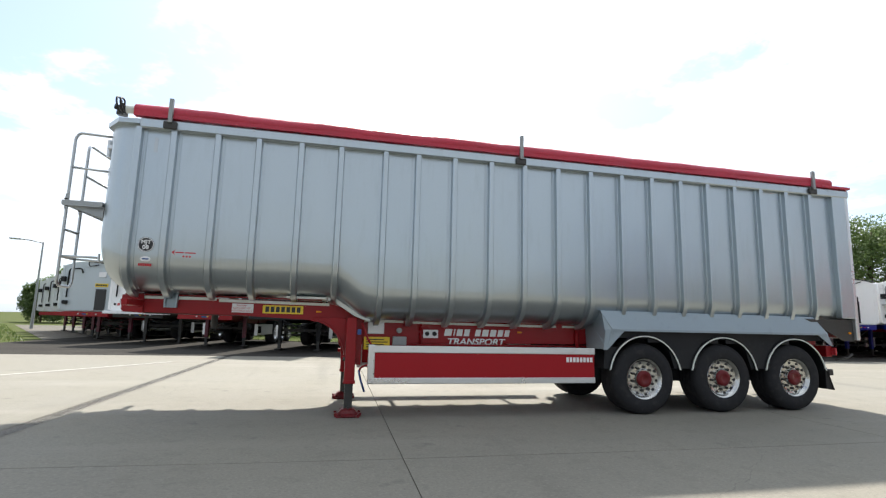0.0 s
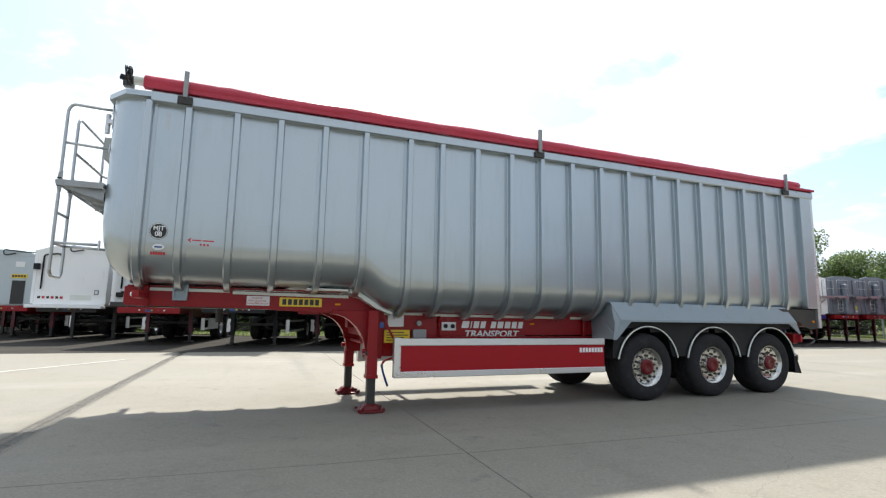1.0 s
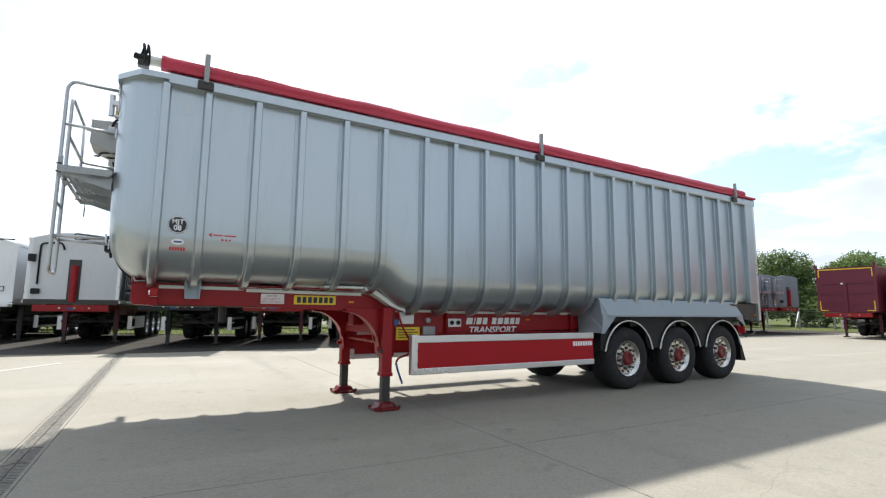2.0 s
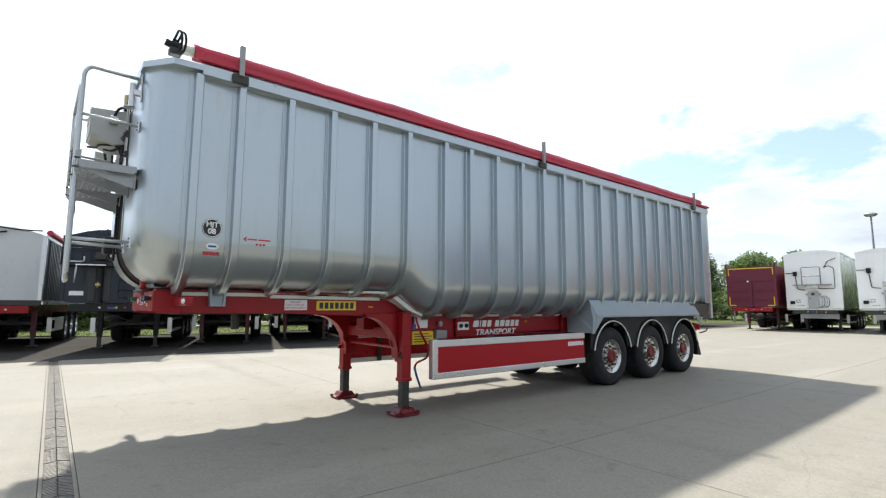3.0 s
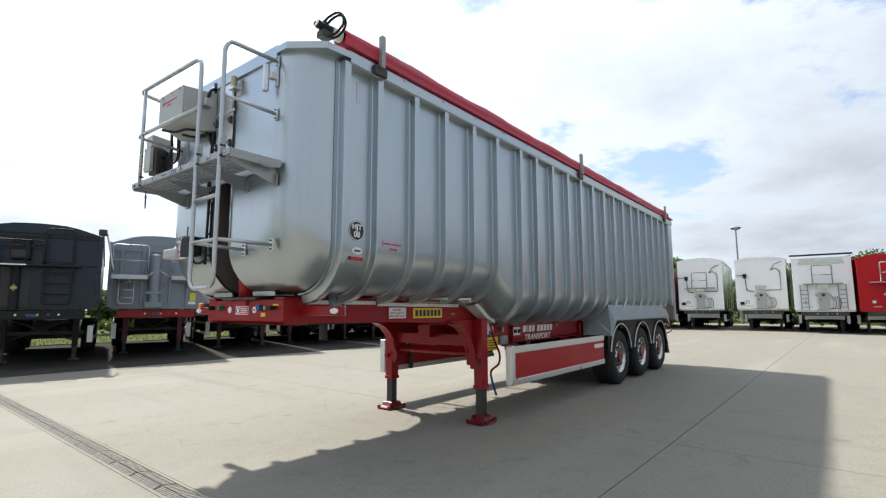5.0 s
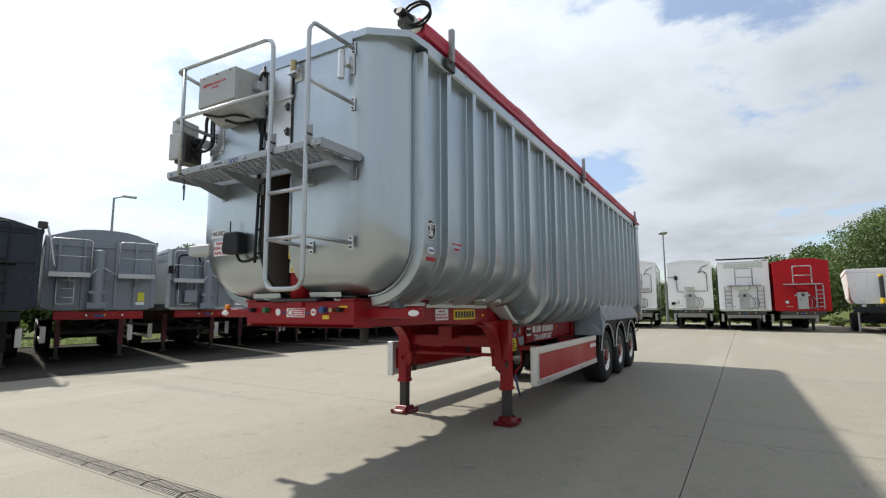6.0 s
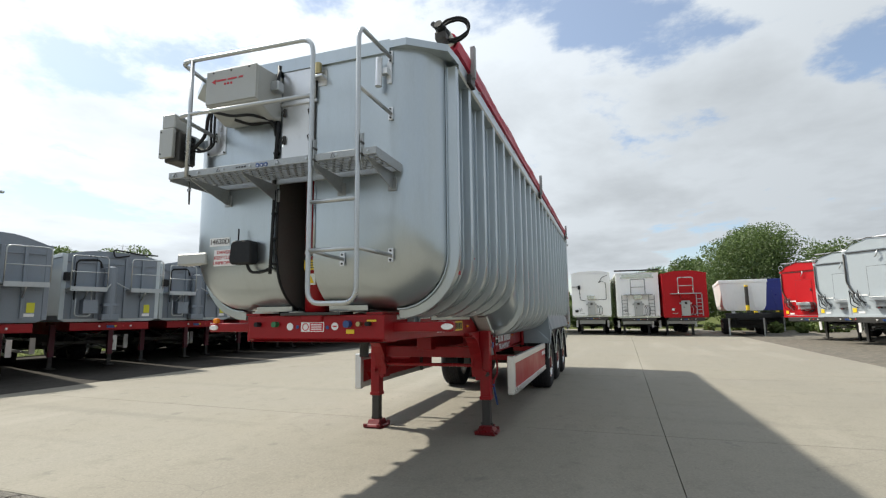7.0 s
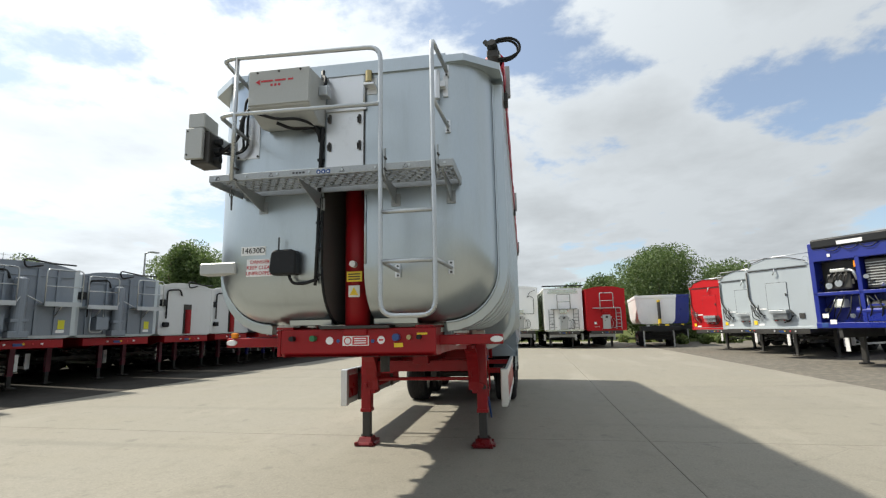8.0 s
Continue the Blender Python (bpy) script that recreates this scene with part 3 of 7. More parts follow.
for s in (-1, 1):
    cap = [(X0 - 0.025, 0.82), (X0 - 0.025, 0.96), (-2.96, HALF + 0.05), (-2.72, HALF + 0.07), (-2.72, HALF - 0.04), (-2.90, HALF - 0.06), (X0 + 0.09, 0.88), (X0 + 0.09, 0.82)]
    part("corner_cap", prism([(x, YC + s * o) for x, o in cap], "z", 3.470, 3.527), SILVER, body, "folded corner cap")

for k in range(17):
    part("rail_bolt", cyl((-2.05 + k * 0.60, YC - HALF - 0.064, 3.525), (-2.05 + k * 0.60, YC - HALF - 0.074, 3.525), 0.013, n=8), GALV, body)

# rolled red sheet along the rim
def roll(x0, x1, y, z, r, n=130):
    bm = bmesh.new()
    rings = []
    for i in range(n + 1):
        x = x0 + (x1 - x0) * i / n
        sag = 0.006 * noise.noise((x * 1.3, 0, 4))
        ring = []
        for k in range(14):
            a = 2 * math.pi * k / 14
            rr = r * (1 + 0.14 * noise.noise((x * 2.1, math.cos(a) * 0.8, math.sin(a) * 0.8)) + 0.07 * noise.noise((x * 9, math.cos(a) * 2, math.sin(a) * 2)))
            ring.append(bm.verts.new((x, y + rr * math.cos(a), z + sag + rr * math.sin(a))))
        rings.append(ring)
    for a, b in zip(rings, rings[1:]):
        for k in range(14):
            bm.faces.new((a[k], a[(k + 1) % 14], b[(k + 1) % 14], b[k]))
    bm.faces.new(rings[0][::-1])
    bm.faces.new(rings[-1])
    bmesh.ops.recalc_face_normals(bm, faces=bm.faces)
    return bm


sheet_roll = thing("roll_over_sheet", (2.4, 6.83, 3.56), "rolled-up red tarpaulin lying along the trailer's top rail", "tarpaulin")
part("roll", roll(-2.80, 7.62, 6.835, 3.645, 0.080), TARP, sheet_roll, smooth=True)
part("skirt", prism([(6.765, 3.565), (6.76, 3.65), (6.79, 3.68), (6.80, 3.565)], "x", -2.80, 7.55), TARP, sheet_roll, "red sheet hanging over the rail")
part("end_collar", cyl((-2.90, 6.835, 3.645), (-2.80, 6.835, 3.645), 0.05), CREAM, sheet_roll)
part("rear_cap", box(7.40, 8.0, 6.755, 6.95, 3.563, 3.605, 0.01), TARP, sheet_roll, "red sheet corner at the tail")
motor = part("motor", cyl((-2.985, 6.845, 3.655), (-2.90, 6.835, 3.645), 0.043), BLACK, sheet_roll, "black hydraulic roll motor")
part("motor_cap", cyl((-3.03, 6.85, 3.672), (-2.98, 6.845, 3.657), 0.032), BLACK, motor)
part("motor_port", cyl((-2.955, 6.845, 3.685), (-2.955, 6.845, 3.715), 0.020, n=10), STEEL_DARK, motor)
part("motor_port", cyl((-3.0, 6.87, 3.66), (-3.0, 6.905, 3.70), 0.020, n=10), STEEL_DARK, motor)
part("motor_foot", box(-3.0, -2.90, 6.80, 6.89, 3.565, 3.625, 0.008), STEEL_DARK, motor)
for k in range(2):
    xx, rr = -2.955 + 0.035 * k, 1.0 - 0.10 * k
    part("hose", tube(rounded([(xx - 0.02, 6.85, 3.68), (xx, 6.81, 3.735), (xx, 6.80 - 0.10 * rr, 3.742), (xx + 0.01, 6.80 - 0.17 * rr, 3.70), (xx + 0.02, 6.80 - 0.175 * rr, 3.625), (xx + 0.02, 6.72, 3.572), (xx + 0.01, 6.83, 3.575)], 0.07), 0.0105), BLACK, sheet_roll)
for x, tall in ((-2.392, 3.80), (2.113, 3.838), (7.215, 3.805)):
    stake = part("stake", box(x - 0.024, x + 0.024, 6.72, 6.765, 3.50, tall, 0.006), POLE, trailer, "upright weathered steel sheet stop")
    part("stake_bracket", box(x - 0.075, x + 0.075, 6.745, 6.785, 3.43, 3.52, 0.008), STEEL_DARK, stake)

# ---- chassis ----
def neck_outline():
    arc = []
    for k in range(9):
        a = math.pi / 2 * k / 8
        arc.append((-0.72 + 0.50 * math.sin(a), 1.20 - 0.36 * (1 - math.cos(a))))
    return [(-2.86, 1.455), (-0.47, 1.43), (-0.30, 1.40), (0.02, 1.255), (3.55, 1.245), (3.55, 0.93), (0.05, 0.90), (-0.02, 0.80), (-0.20, 0.80)] + arc[::-1] + [(-1.6, 1.235), (-2.86, 1.245)]


chassis = part("chassis", box(-0.3, 7.6, YC - 0.10, YC + 0.10, 1.0, 1.16, 0.01), RED, trailer, "glossy red swan-neck steel chassis")
for s in (-1, 1):
    o = 0.64
    a, b = sorted((YC + s * o, YC + s * (o - 0.03)))
    part("main_beam", prism(neck_outline(), "y", a, b, 0.003), RED, chassis)
    y0, y1 = sorted((YC + s * o, YC + s * (o - 0.14)))
    part("rear_beam", box(3.55, 7.75, y0, y1, 0.90, 1.22, 0.01), RED, chassis)
    part("top_flange", box(-2.88, -0.50, y0, y1, 1.457, 1.475), RED, chassis)
    fy0, fy1 = sorted((YC + s * (o + 0.012), YC + s * (o - 0.12)))
    part("lower_flange", box(0.05, 3.5, fy0, fy1, 0.885, 0.905), RED, chassis)
for x, z0, z1 in ((-2.2, 1.27, 1.43), (-1.2, 1.25, 1.42), (-0.10, 0.90, 1.04), (1.2, 0.96, 1.2), (2.6, 0.96, 1.2), (4.0, 0.95, 1.2), (5.4, 0.95, 1.2), (6.7, 0.95, 1.2), (7.6, 0.85, 1.2)):
    part("crossmember", box(x - 0.06, x + 0.06, YC - 0.61, YC + 0.61, z0, z1, 0.008), RED, chassis)
headbeam = part("front_beam", prism([(-2.905, 1.455), (-2.66, 1.465), (-2.66, 1.235), (-2.87, 1.245), (-2.905, 1.27)], "y", 7.355, 8.607, 0.006), RED, chassis, "red front cross beam with couplings and stickers")
for s in (-1, 1):
    a, b = sorted((YC + s * 0.60, YC + s * 1.165))
    wing = part("side_arm", box(-2.735, -2.665, a, b, 1.318, 1.396, 0.01), RED, chassis)
    yy = YC + s * 1.115
    lamp = part("marker_lamp", lathe([(0.0, 0.012), (0.042, 0.012), (0.05, 0.0)], (-2.737, yy, 1.357), 20, "x", -1), WHITE, wing, "oval white marker lamp")
    for v in lamp.data.vertices:
        v.co.z = (v.co.z - 1.357) * 0.5 + 1.357
# pin plate under the neck
part("coupling_plate", box(-2.70, -1.15, YC - 0.55, YC + 0.55, 1.228, 1.243), STEEL_DARK, chassis)
part("king_pin", cyl((-1.95, YC, 1.05), (-1.95, YC, 1.23), 0.045), STEEL_DARK, chassis)

for s in (-1, 1):
    yf = YC + s * 0.643
    def tape(x0, x1, z0, z1, sl=0.0):
        a, b = sorted((yf, yf + s * 0.004))
        part("reflective_strip", prism([(x0, z0), (x1, z0 + sl), (x1, z1 + sl), (x0, z1)], "y", a, b), CREAM, chassis, "cream reflective strip")
    tape(-2.70, -2.36, 1.415, 1.45)
    tape(-2.32, -1.82, 1.415, 1.45)
    tape(-1.79, -0.40, 1.40, 1.437, -0.012)
    tape(0.08, 0.62, 1.185, 1.222)
    tape(0.75, 2.92, 1.175, 1.21, -0.01)
    tape(3.02, 3.45, 1.165, 1.20)
    yo = YC + s * 0.86
    a, b = sorted((yo, yo - s * 0.25))
    t0, t1 = sorted((YC + s * 0.83, YC + s * 0.67))
    part("neck_trim", prism([(-0.42, 1.498), (-0.30, 1.475), (-0.05, 1.31), (0.14, 1.222), (0.14, 1.185), (-0.07, 1.265), (-0.33, 1.43), (-0.42, 1.455)], "y", t0, t1), CREAM, body, "pale wear strip under the floor step")
    part("wear_strip", box(-0.95, -0.45, a, b, 1.47, 1.495), CREAM, body)
    part("wear_strip", box(0.15, 0.62, a, b, 1.255, 1.29), SILVER, body)
    # body rest over the chassis near the front
    y0, y1 = sorted((YC + s * 0.655, YC + s * 0.715))
    rest = part("body_rest", prism([(-2.425, 1.53), (-2.405, 1.53), (-2.395, 1.33), (-2.29, 1.33), (-2.28, 1.53), (-2.26, 1.53), (-2.27, 1.31), (-2.415, 1.31)], "y", y0, y1), SILVER_PAINT, body, "grey guide bracket open between its cheeks")
    part("rest_plate", box(-2.40, -2.285, *sorted((YC + s * 0.66, YC + s * 0.685)), 1.32, 1.53), SILVER_PAINT, rest)

# ---- landing legs ----
def leg(s):
    yl = YC + s * 0.765
    fz = height(-0.1, yl)
    lg = part("landing_leg", box(-0.165, -0.03, yl - 0.065, yl + 0.065, 0.39, 1.24, 0.012), RED, trailer, "red landing leg with a black inner tube and a dished foot")
    part("inner_tube", box(-0.150, -0.045, yl - 0.05, yl + 0.05, 0.08 + fz, 0.40, 0.006), STEEL_DARK, lg)
    part("collar", box(-0.175, -0.02, yl - 0.073, yl + 0.073, 0.385, 0.43, 0.008), RED, lg)
    foot = part("foot", add_box(box(-0.245, 0.05, yl - 0.125, yl + 0.125, 0.0, 0.016, 0.005), -0.155, -0.04, yl - 0.06, yl + 0.06, 0.012, 0.11, 0.012), RED_FOOT, lg, "dark red pressed steel foot with turned-up flaps")
    for q in (-1, 1):
        xa = -0.0975 + q * 0.055
        part("foot_flap", prism([(xa, 0.105), (xa + q * 0.03, 0.10), (xa + q * 0.075, 0.045), (xa + q * 0.115, 0.03), (xa + q * 0.115, 0.016), (xa, 0.016)], "y", yl - 0.085, yl + 0.085, 0.006), RED_FOOT, foot)
        part("foot_flap", prism([(yl + q * 0.055, 0.10), (yl + q * 0.085, 0.085), (yl + q * 0.105, 0.04), (yl + q * 0.15, 0.028), (yl + q * 0.15, 0.010), (yl + q * 0.055, 0.010)], "x", -0.185, -0.01, 0.006), RED_FOOT, foot)
        for r in (-1, 1):
            part("foot_tab", prism([(-0.0975 + r * 0.10, 0.012), (-0.0975 + r * 0.165, 0.012), (-0.0975 + r * 0.175, 0.055), (-0.0975 + r * 0.15, 0.06)], "y", *sorted((yl + q * 0.075, yl + q * 0.12)), 0.004), RED_FOOT, foot)
    pin = part("foot_pin", cyl((-0.0975, yl - 0.075, 0.115), (-0.0975, yl + 0.075, 0.115), 0.016, n=10), STEEL_DARK, lg)
    for o in (foot, *foot.children, pin):
        o.data.transform(Matrix.Translation((0, 0, fz)))
    a, b = sorted((YC + s * 0.64, YC + s * 0.70))
    curve = [(-0.62 + 0.46 * math.sin(math.pi / 2 * k / 8), 1.20 - 0.52 * (1 - math.cos(math.pi / 2 * k / 8))) for k in range(9)]
    part("leg_bracket", prism([(-0.62, 1.23), (0.05, 1.23), (0.05, 0.62), (-0.16, 0.62)] + curve[::-1], "y", a, b, 0.005), RED, lg)
    part("bracket_flange", prism(curve + [(x - 0.012, z - 0.014) for x, z in curve[::-1]], "y", *sorted((YC + s * 0.60, YC + s * 0.74))), RED, lg)
    part("gear_knob", cyl((-0.17, yl, 0.72), (-0.22, yl, 0.72), 0.03, n=12), RED, lg)
    return lg


leg_near, leg_far = leg(-1), leg(1)
part("leg_shaft", cyl((-0.10, YC - 0.7, 0.80), (-0.10, YC + 0.7, 0.80), 0.022, n=10), RED, trailer)
part("wind_handle", tube(rounded([(0.02, 7.19, 0.56), (0.04, 7.18, 0.46), (0.10, 7.16, 0.29)], 0.05), 0.014), BLUE, leg_near, "blue handle")
part("stay_rod", tube(rounded([(0.04, 7.20, 1.18), (0.10, 7.19, 1.00), (0.24, 7.18, 0.78), (0.22, 7.18, 0.66), (0.04, 7.19, 0.60), (0.02, 7.19, 0.52)], 0.08), 0.014), RED, leg_near)
part("knob", cyl((-0.19, 7.22, 0.70), (-0.16, 7.22, 0.70), 0.028, n=10), STEEL_DARK, leg_near)
part("blue_tag", box(-0.02, 0.03, 7.175, 7.182, 1.02, 1.09), BLUE, leg_near)

# ---- side guards ----
for yo, s in ((6.925, -1), (9.245, 1)):
    guard = part("side_guard", box(0.20, 3.29, *sorted((yo - s * 0.010, yo - s * 0.03)), 0.490, 0.807), RED_DARK, trailer, "red side guard panel in a pale aluminium frame")
    y0, y1 = sorted((yo, yo - s * 0.05))
    part("guard_rail", box(0.16, 3.30, y0, y1, 0.805, 0.895, 0.008), ALU, guard)
    part("guard_rail", box(0.16, 3.30, y0, y1, 0.413, 0.492, 0.008), ALU, guard)
    e0, e1 = sorted((yo - s * 0.002, yo - s * 0.10))
    part("guard_end", box(0.115, 0.20, e0, e1, 0.413, 0.905, 0.012), ALU, guard)
    for x in (0.75, 2.6):
        h0, h1 = sorted((yo - s * 0.05, YC + s * 0.62))
        part("guard_bracket", box(x - 0.03, x + 0.03, h0, h1, 0.80, 0.87), RED, guard)
        part("guard_drop", box(x - 0.03, x + 0.03, *sorted((yo - s * 0.05, yo - s * 0.09)), 0.42, 0.89), STEEL_DARK, guard)

# ---- wheels ----
HUBS = [4.08, 5.427, 6.745]
RW = 0.50


def wheel(x, s):
    yo = YC + s * 1.10
    hz = RW + height(x, yo)
    c = (x, yo, hz)
    wh = part("wheel", lathe([(0.05, -0.02), (0.125, -0.02), (0.135, -0.045), (0.205, -0.050), (0.245, -0.040), (0.258, -0.022), (0.272, -0.004), (0.286, 0.002), (0.292, -0.006), (0.285, -0.03), (0.285, -0.36), (0.1, -0.36)], c, 48, "y", s), POLISHED, trailer, "polished alloy wheel with a red hub cap and black tyre")
    crisp(wh, 40)
    tread = [(0.287, -0.02), (0.30, 0.006), (0.36, 0.022), (0.43, 0.018), (0.468, -0.004), (0.49, -0.03), (RW - 0.002, -0.06)]
    for k in range(5):
        ya = -0.075 - k * 0.052
        tread += [(RW, ya), (RW, ya - 0.040), (RW - 0.014, ya - 0.043), (RW - 0.014, ya - 0.050)]
    tread += [(RW - 0.004, -0.345), (0.48, -0.37), (0.43, -0.39), (0.33, -0.385), (0.287, -0.36)]
    crisp(part("tyre", lathe(tread, c, 56, "y", s), TYRE, wh, "worn black tyre"), 35)
    cap = part("hub_cap", lathe([(0.0, 0.012), (0.050, 0.012), (0.056, 0.016), (0.094, 0.015), (0.110, 0.008), (0.118, -0.002), (0.119, -0.05)], c, 28, "y", s), RED_FOOT, wh, "dark red hub cap")
    crisp(cap, 50)
    for k in range(10):
        a = 2 * math.pi * (k + 0.3) / 10
        px, pz = x + 0.166 * math.cos(a), hz + 0.166 * math.sin(a)
        part("wheel_nut", cyl((px, yo - s * 0.06, pz), (px, yo - s * 0.022, pz), 0.022, 0.018, 6), STEEL_DARK, wh)
        px, pz = x + 0.226 * math.cos(a + 0.31), hz + 0.226 * math.sin(a + 0.31)
        # rim is not pierced: ink discs paint the dark inside the hand holes
        part("hand_hole", cyl((px, yo - s * 0.06, pz), (px, yo - s * 0.041, pz), 0.023, n=10), INK, wh)
    return wh


for s in (-1, 1):
    for x in HUBS:
        wheel(x, s)
for x in HUBS:
    part("axle", cyl((x, YC - 0.8, RW), (x, YC + 0.8, RW), 0.065), STEEL_DARK, trailer)
    for s in (-1, 1):
        part("air_spring", cyl((x + 0.25, YC + s * 0.52, 0.55), (x + 0.25, YC + s * 0.52, 0.9), 0.12), BLACK, trailer)
        part("trailing_arm", box(x - 0.5, x + 0.3, YC + s * 0.52 - 0.05, YC + s * 0.52 + 0.05, 0.44, 0.56, 0.01), STEEL_DARK, trailer)
        part("hanger", box(x - 0.56, x - 0.44, YC + s * 0.52 - 0.06, YC + s * 0.52 + 0.06, 0.46, 0.92, 0.01), STEEL_DARK, trailer)

# ---- wings over the wheels ----
def arc_strip(x, y0, y1, r0, r1, a0=-4, a1=184, n=26):
    bm = bmesh.new()
    rings = []
    for k in range(n + 1):
        a = radians(a0 + (a1 - a0) * k / n)
        c, d = math.cos(a), math.sin(a)
        lim = [max(RW + r * d, 0.60) for r in (r0, r1)]
        rings.append([bm.verts.new(p) for p in ((x + r0 * c, y0, lim[0]), (x + r1 * c, y0, lim[1]), (x + r1 * c, y1, lim[1]), (x + r0 * c, y1, lim[0]))])
    for a, b in zip(rings, rings[1:]):
        for k in range(4):
            bm.faces.new((a[k], a[(k + 1) % 4], b[(k + 1) % 4], b[k]))
    bm.faces.new(rings[0])
    bm.faces.new(rings[-1][::-1])
    bmesh.ops.recalc_face_normals(bm, faces=bm.faces)
    return bm


for s in (-1, 1):
    def yy(o0, o1):
        return sorted((YC + s * o0, YC + s * o1))
    # sloping cover from the tub down to the wing line
    cover = [(HALF - 0.12, 1.425), (HALF - 0.02, 1.43), (1.185, 1.175), (1.185, 1.145), (1.16, 1.145), (1.16, 1.17), (HALF - 0.05, 1.405), (HALF - 0.12, 1.40)]
    bm = bmesh.new()
    rings = []
    for t, dx in ((0, 0.0), (1, 0.0)):
        xs = {0: (3.36, 3.52), 1: (7.12, 7.34)}[t]
        ring = []
        for o, z in cover:
            f = min(1, max(0, (1.43 - z) / 0.26))
            ring.append(bm.verts.new((xs[0] + (xs[1] - xs[0]) * f, YC + s * (o + 0.02 * f), z)))
        rings.append(ring)
    n = len(cover)
    for k in range(n):
        bm.faces.new((rings[0][k], rings[0][(k + 1) % n], rings[1][(k + 1) % n], rings[1][k]))
    bm.faces.new(rings[0][::-1])
    bm.faces.new(rings[1])
    bmesh.ops.recalc_face_normals(bm, faces=bm.faces)
    cov = part("wing_cover", bm, SILVER_PAINT, trailer, "silver sloping wing cover over the three wheels")
    part("front_apron", prism([(3.42, 1.16), (3.72, 1.15), (3.44, 0.88), (3.38, 0.88)], "y", *yy(1.19, 1.175)), SILVER_PAINT, cov)
    pl = bmesh.new()
    outline = [(3.358, HALF - 0.02, 1.428), (3.515, 1.203, 1.172), (3.43, 1.19, 0.885), (3.40, 0.68, 0.885), (3.37, 0.68, 1.42)]
    near, far = ([pl.verts.new((x + d, YC + s * o, z)) for x, o, z in outline] for d in (0.0, 0.02))
    pl.faces.new(near)
    pl.faces.new(far[::-1])
    for k in range(5):
        pl.faces.new((near[k], far[k], far[(k + 1) % 5], near[(k + 1) % 5]))
    bmesh.ops.recalc_face_normals(pl, faces=pl.faces)
    part("front_closing_plate", pl, SILVER_PAINT, cov)
    part("rear_apron", prism([(7.14, 1.16), (7.345, 1.16), (7.44, 0.98), (7.40, 0.98)], "y", *yy(1.19, 1.175)), SILVER_PAINT, cov)
    for x in HUBS:
        g = part("mudguard", arc_strip(x, *yy(1.13, 0.70), 0.575, 0.60), BLACK, trailer, "black plastic mudguard with a white edge")
        crisp(g, 40)
        crisp(part("edge_strip", arc_strip(x, *yy(1.148, 1.131), 0.570, 0.585, -2, 182), CREAM, g, "white edge trim"), 40)
    part("valance", box(3.45, 7.3, *yy(1.10, 1.08), 1.05, 1.16), BLACK, cov)
    part("splash_panel", box(3.45, 7.3, *yy(0.72, 0.70), 0.40, 1.14), BLACK, cov)
    for xa, xb in ((HUBS[0] + 0.52, HUBS[1] - 0.52), (HUBS[1] + 0.52, HUBS[2] - 0.52)):
        part("guard_web", prism([(xa - 0.14, 0.99), (xb + 0.14, 0.99), (xb + 0.03, 0.62), (xa - 0.03, 0.62)], "y", *yy(1.115, 1.10)), BLACK, cov)
        part("guard_web_top", box(xa - 0.45, xb + 0.45, *yy(1.105, 1.09), 0.99, 1.15), BLACK, cov)
    part("guard_web", prism([(3.45, 0.92), (3.66, 0.92), (3.55, 0.62), (3.42, 0.62)], "y", *yy(1.115, 1.10)), BLACK, cov)
    part("mud_flap", prism([(7.31, 0.62), (7.335, 0.62), (7.45, 0.30), (7.42, 0.30)], "y", *yy(1.14, 0.70)), BLACK, trailer, "black rubber mud flap")
    part("flap_side", prism([(7.30, 0.64), (7.335, 0.64), (7.46, 0.30), (7.30, 0.32)], "y", *yy(1.14, 1.13)), BLACK, trailer)
part("rear_bumper", box(7.60, 7.70, YC - 0.95, YC + 0.95, 0.50, 0.60, 0.015), STEEL_DARK, trailer, "dark rear underrun bar")
part("lamp_bar", box(7.52, 7.64, YC - 1.0, YC + 1.0, 0.80, 0.98, 0.012), RED, trailer)
for s in (-1, 1):
    part("bumper_drop", box(7.5, 7.62, YC + s * 0.55 - 0.04, YC + s * 0.55 + 0.04, 0.55, 1.0), RED, trailer)
    part("tail_lamp", box(7.64, 7.67, *sorted((YC + s * 0.76, YC + s * 1.06)), 0.83, 0.95, 0.008), RED_INK, trailer, "red tail lamp")
    part("side_lamp", cyl((7.80, YC + s * 1.20, 1.19), (7.80, YC + s * 1.175, 1.19), 0.019, n=14), AMBER, trailer, "amber side lamp")
    part("hook", tube(rounded([(7.62, YC + s * 1.07, 0.76), (7.82, YC + s * 1.12, 0.80), (7.90, YC + s * 1.12, 0.86)], 0.04), 0.014), STEEL_DARK, trailer)


# ---- parked trailers round the yard ----
WHEEL_MESH = {}


def plain_wheel_meshes():
    if not WHEEL_MESH:
        for key, prof, mat in (("tyre", [(0.285, -0.02), (0.30, 0.01), (0.42, 0.02), (0.485, -0.02), (0.50, -0.07), (0.50, -0.32), (0.48, -0.37), (0.30, -0.38)], TYRE),
                               ("rim", [(0.0, 0.03), (0.10, 0.03), (0.12, -0.08), (0.22, -0.09), (0.27, 0.0), (0.288, 0.0), (0.288, -0.03)], ALU)):
            for s in (-1, 1):
                bm = lathe(prof, (0, 0, 0), 28, "y", s)
                me = bpy.data.meshes.new(key)
                for f in bm.faces:
                    f.smooth = True
                bm.to_mesh(me)
                bm.free()
                me.materials.append(mat)
                WHEEL_MESH[key, s] = me
    return WHEEL_MESH


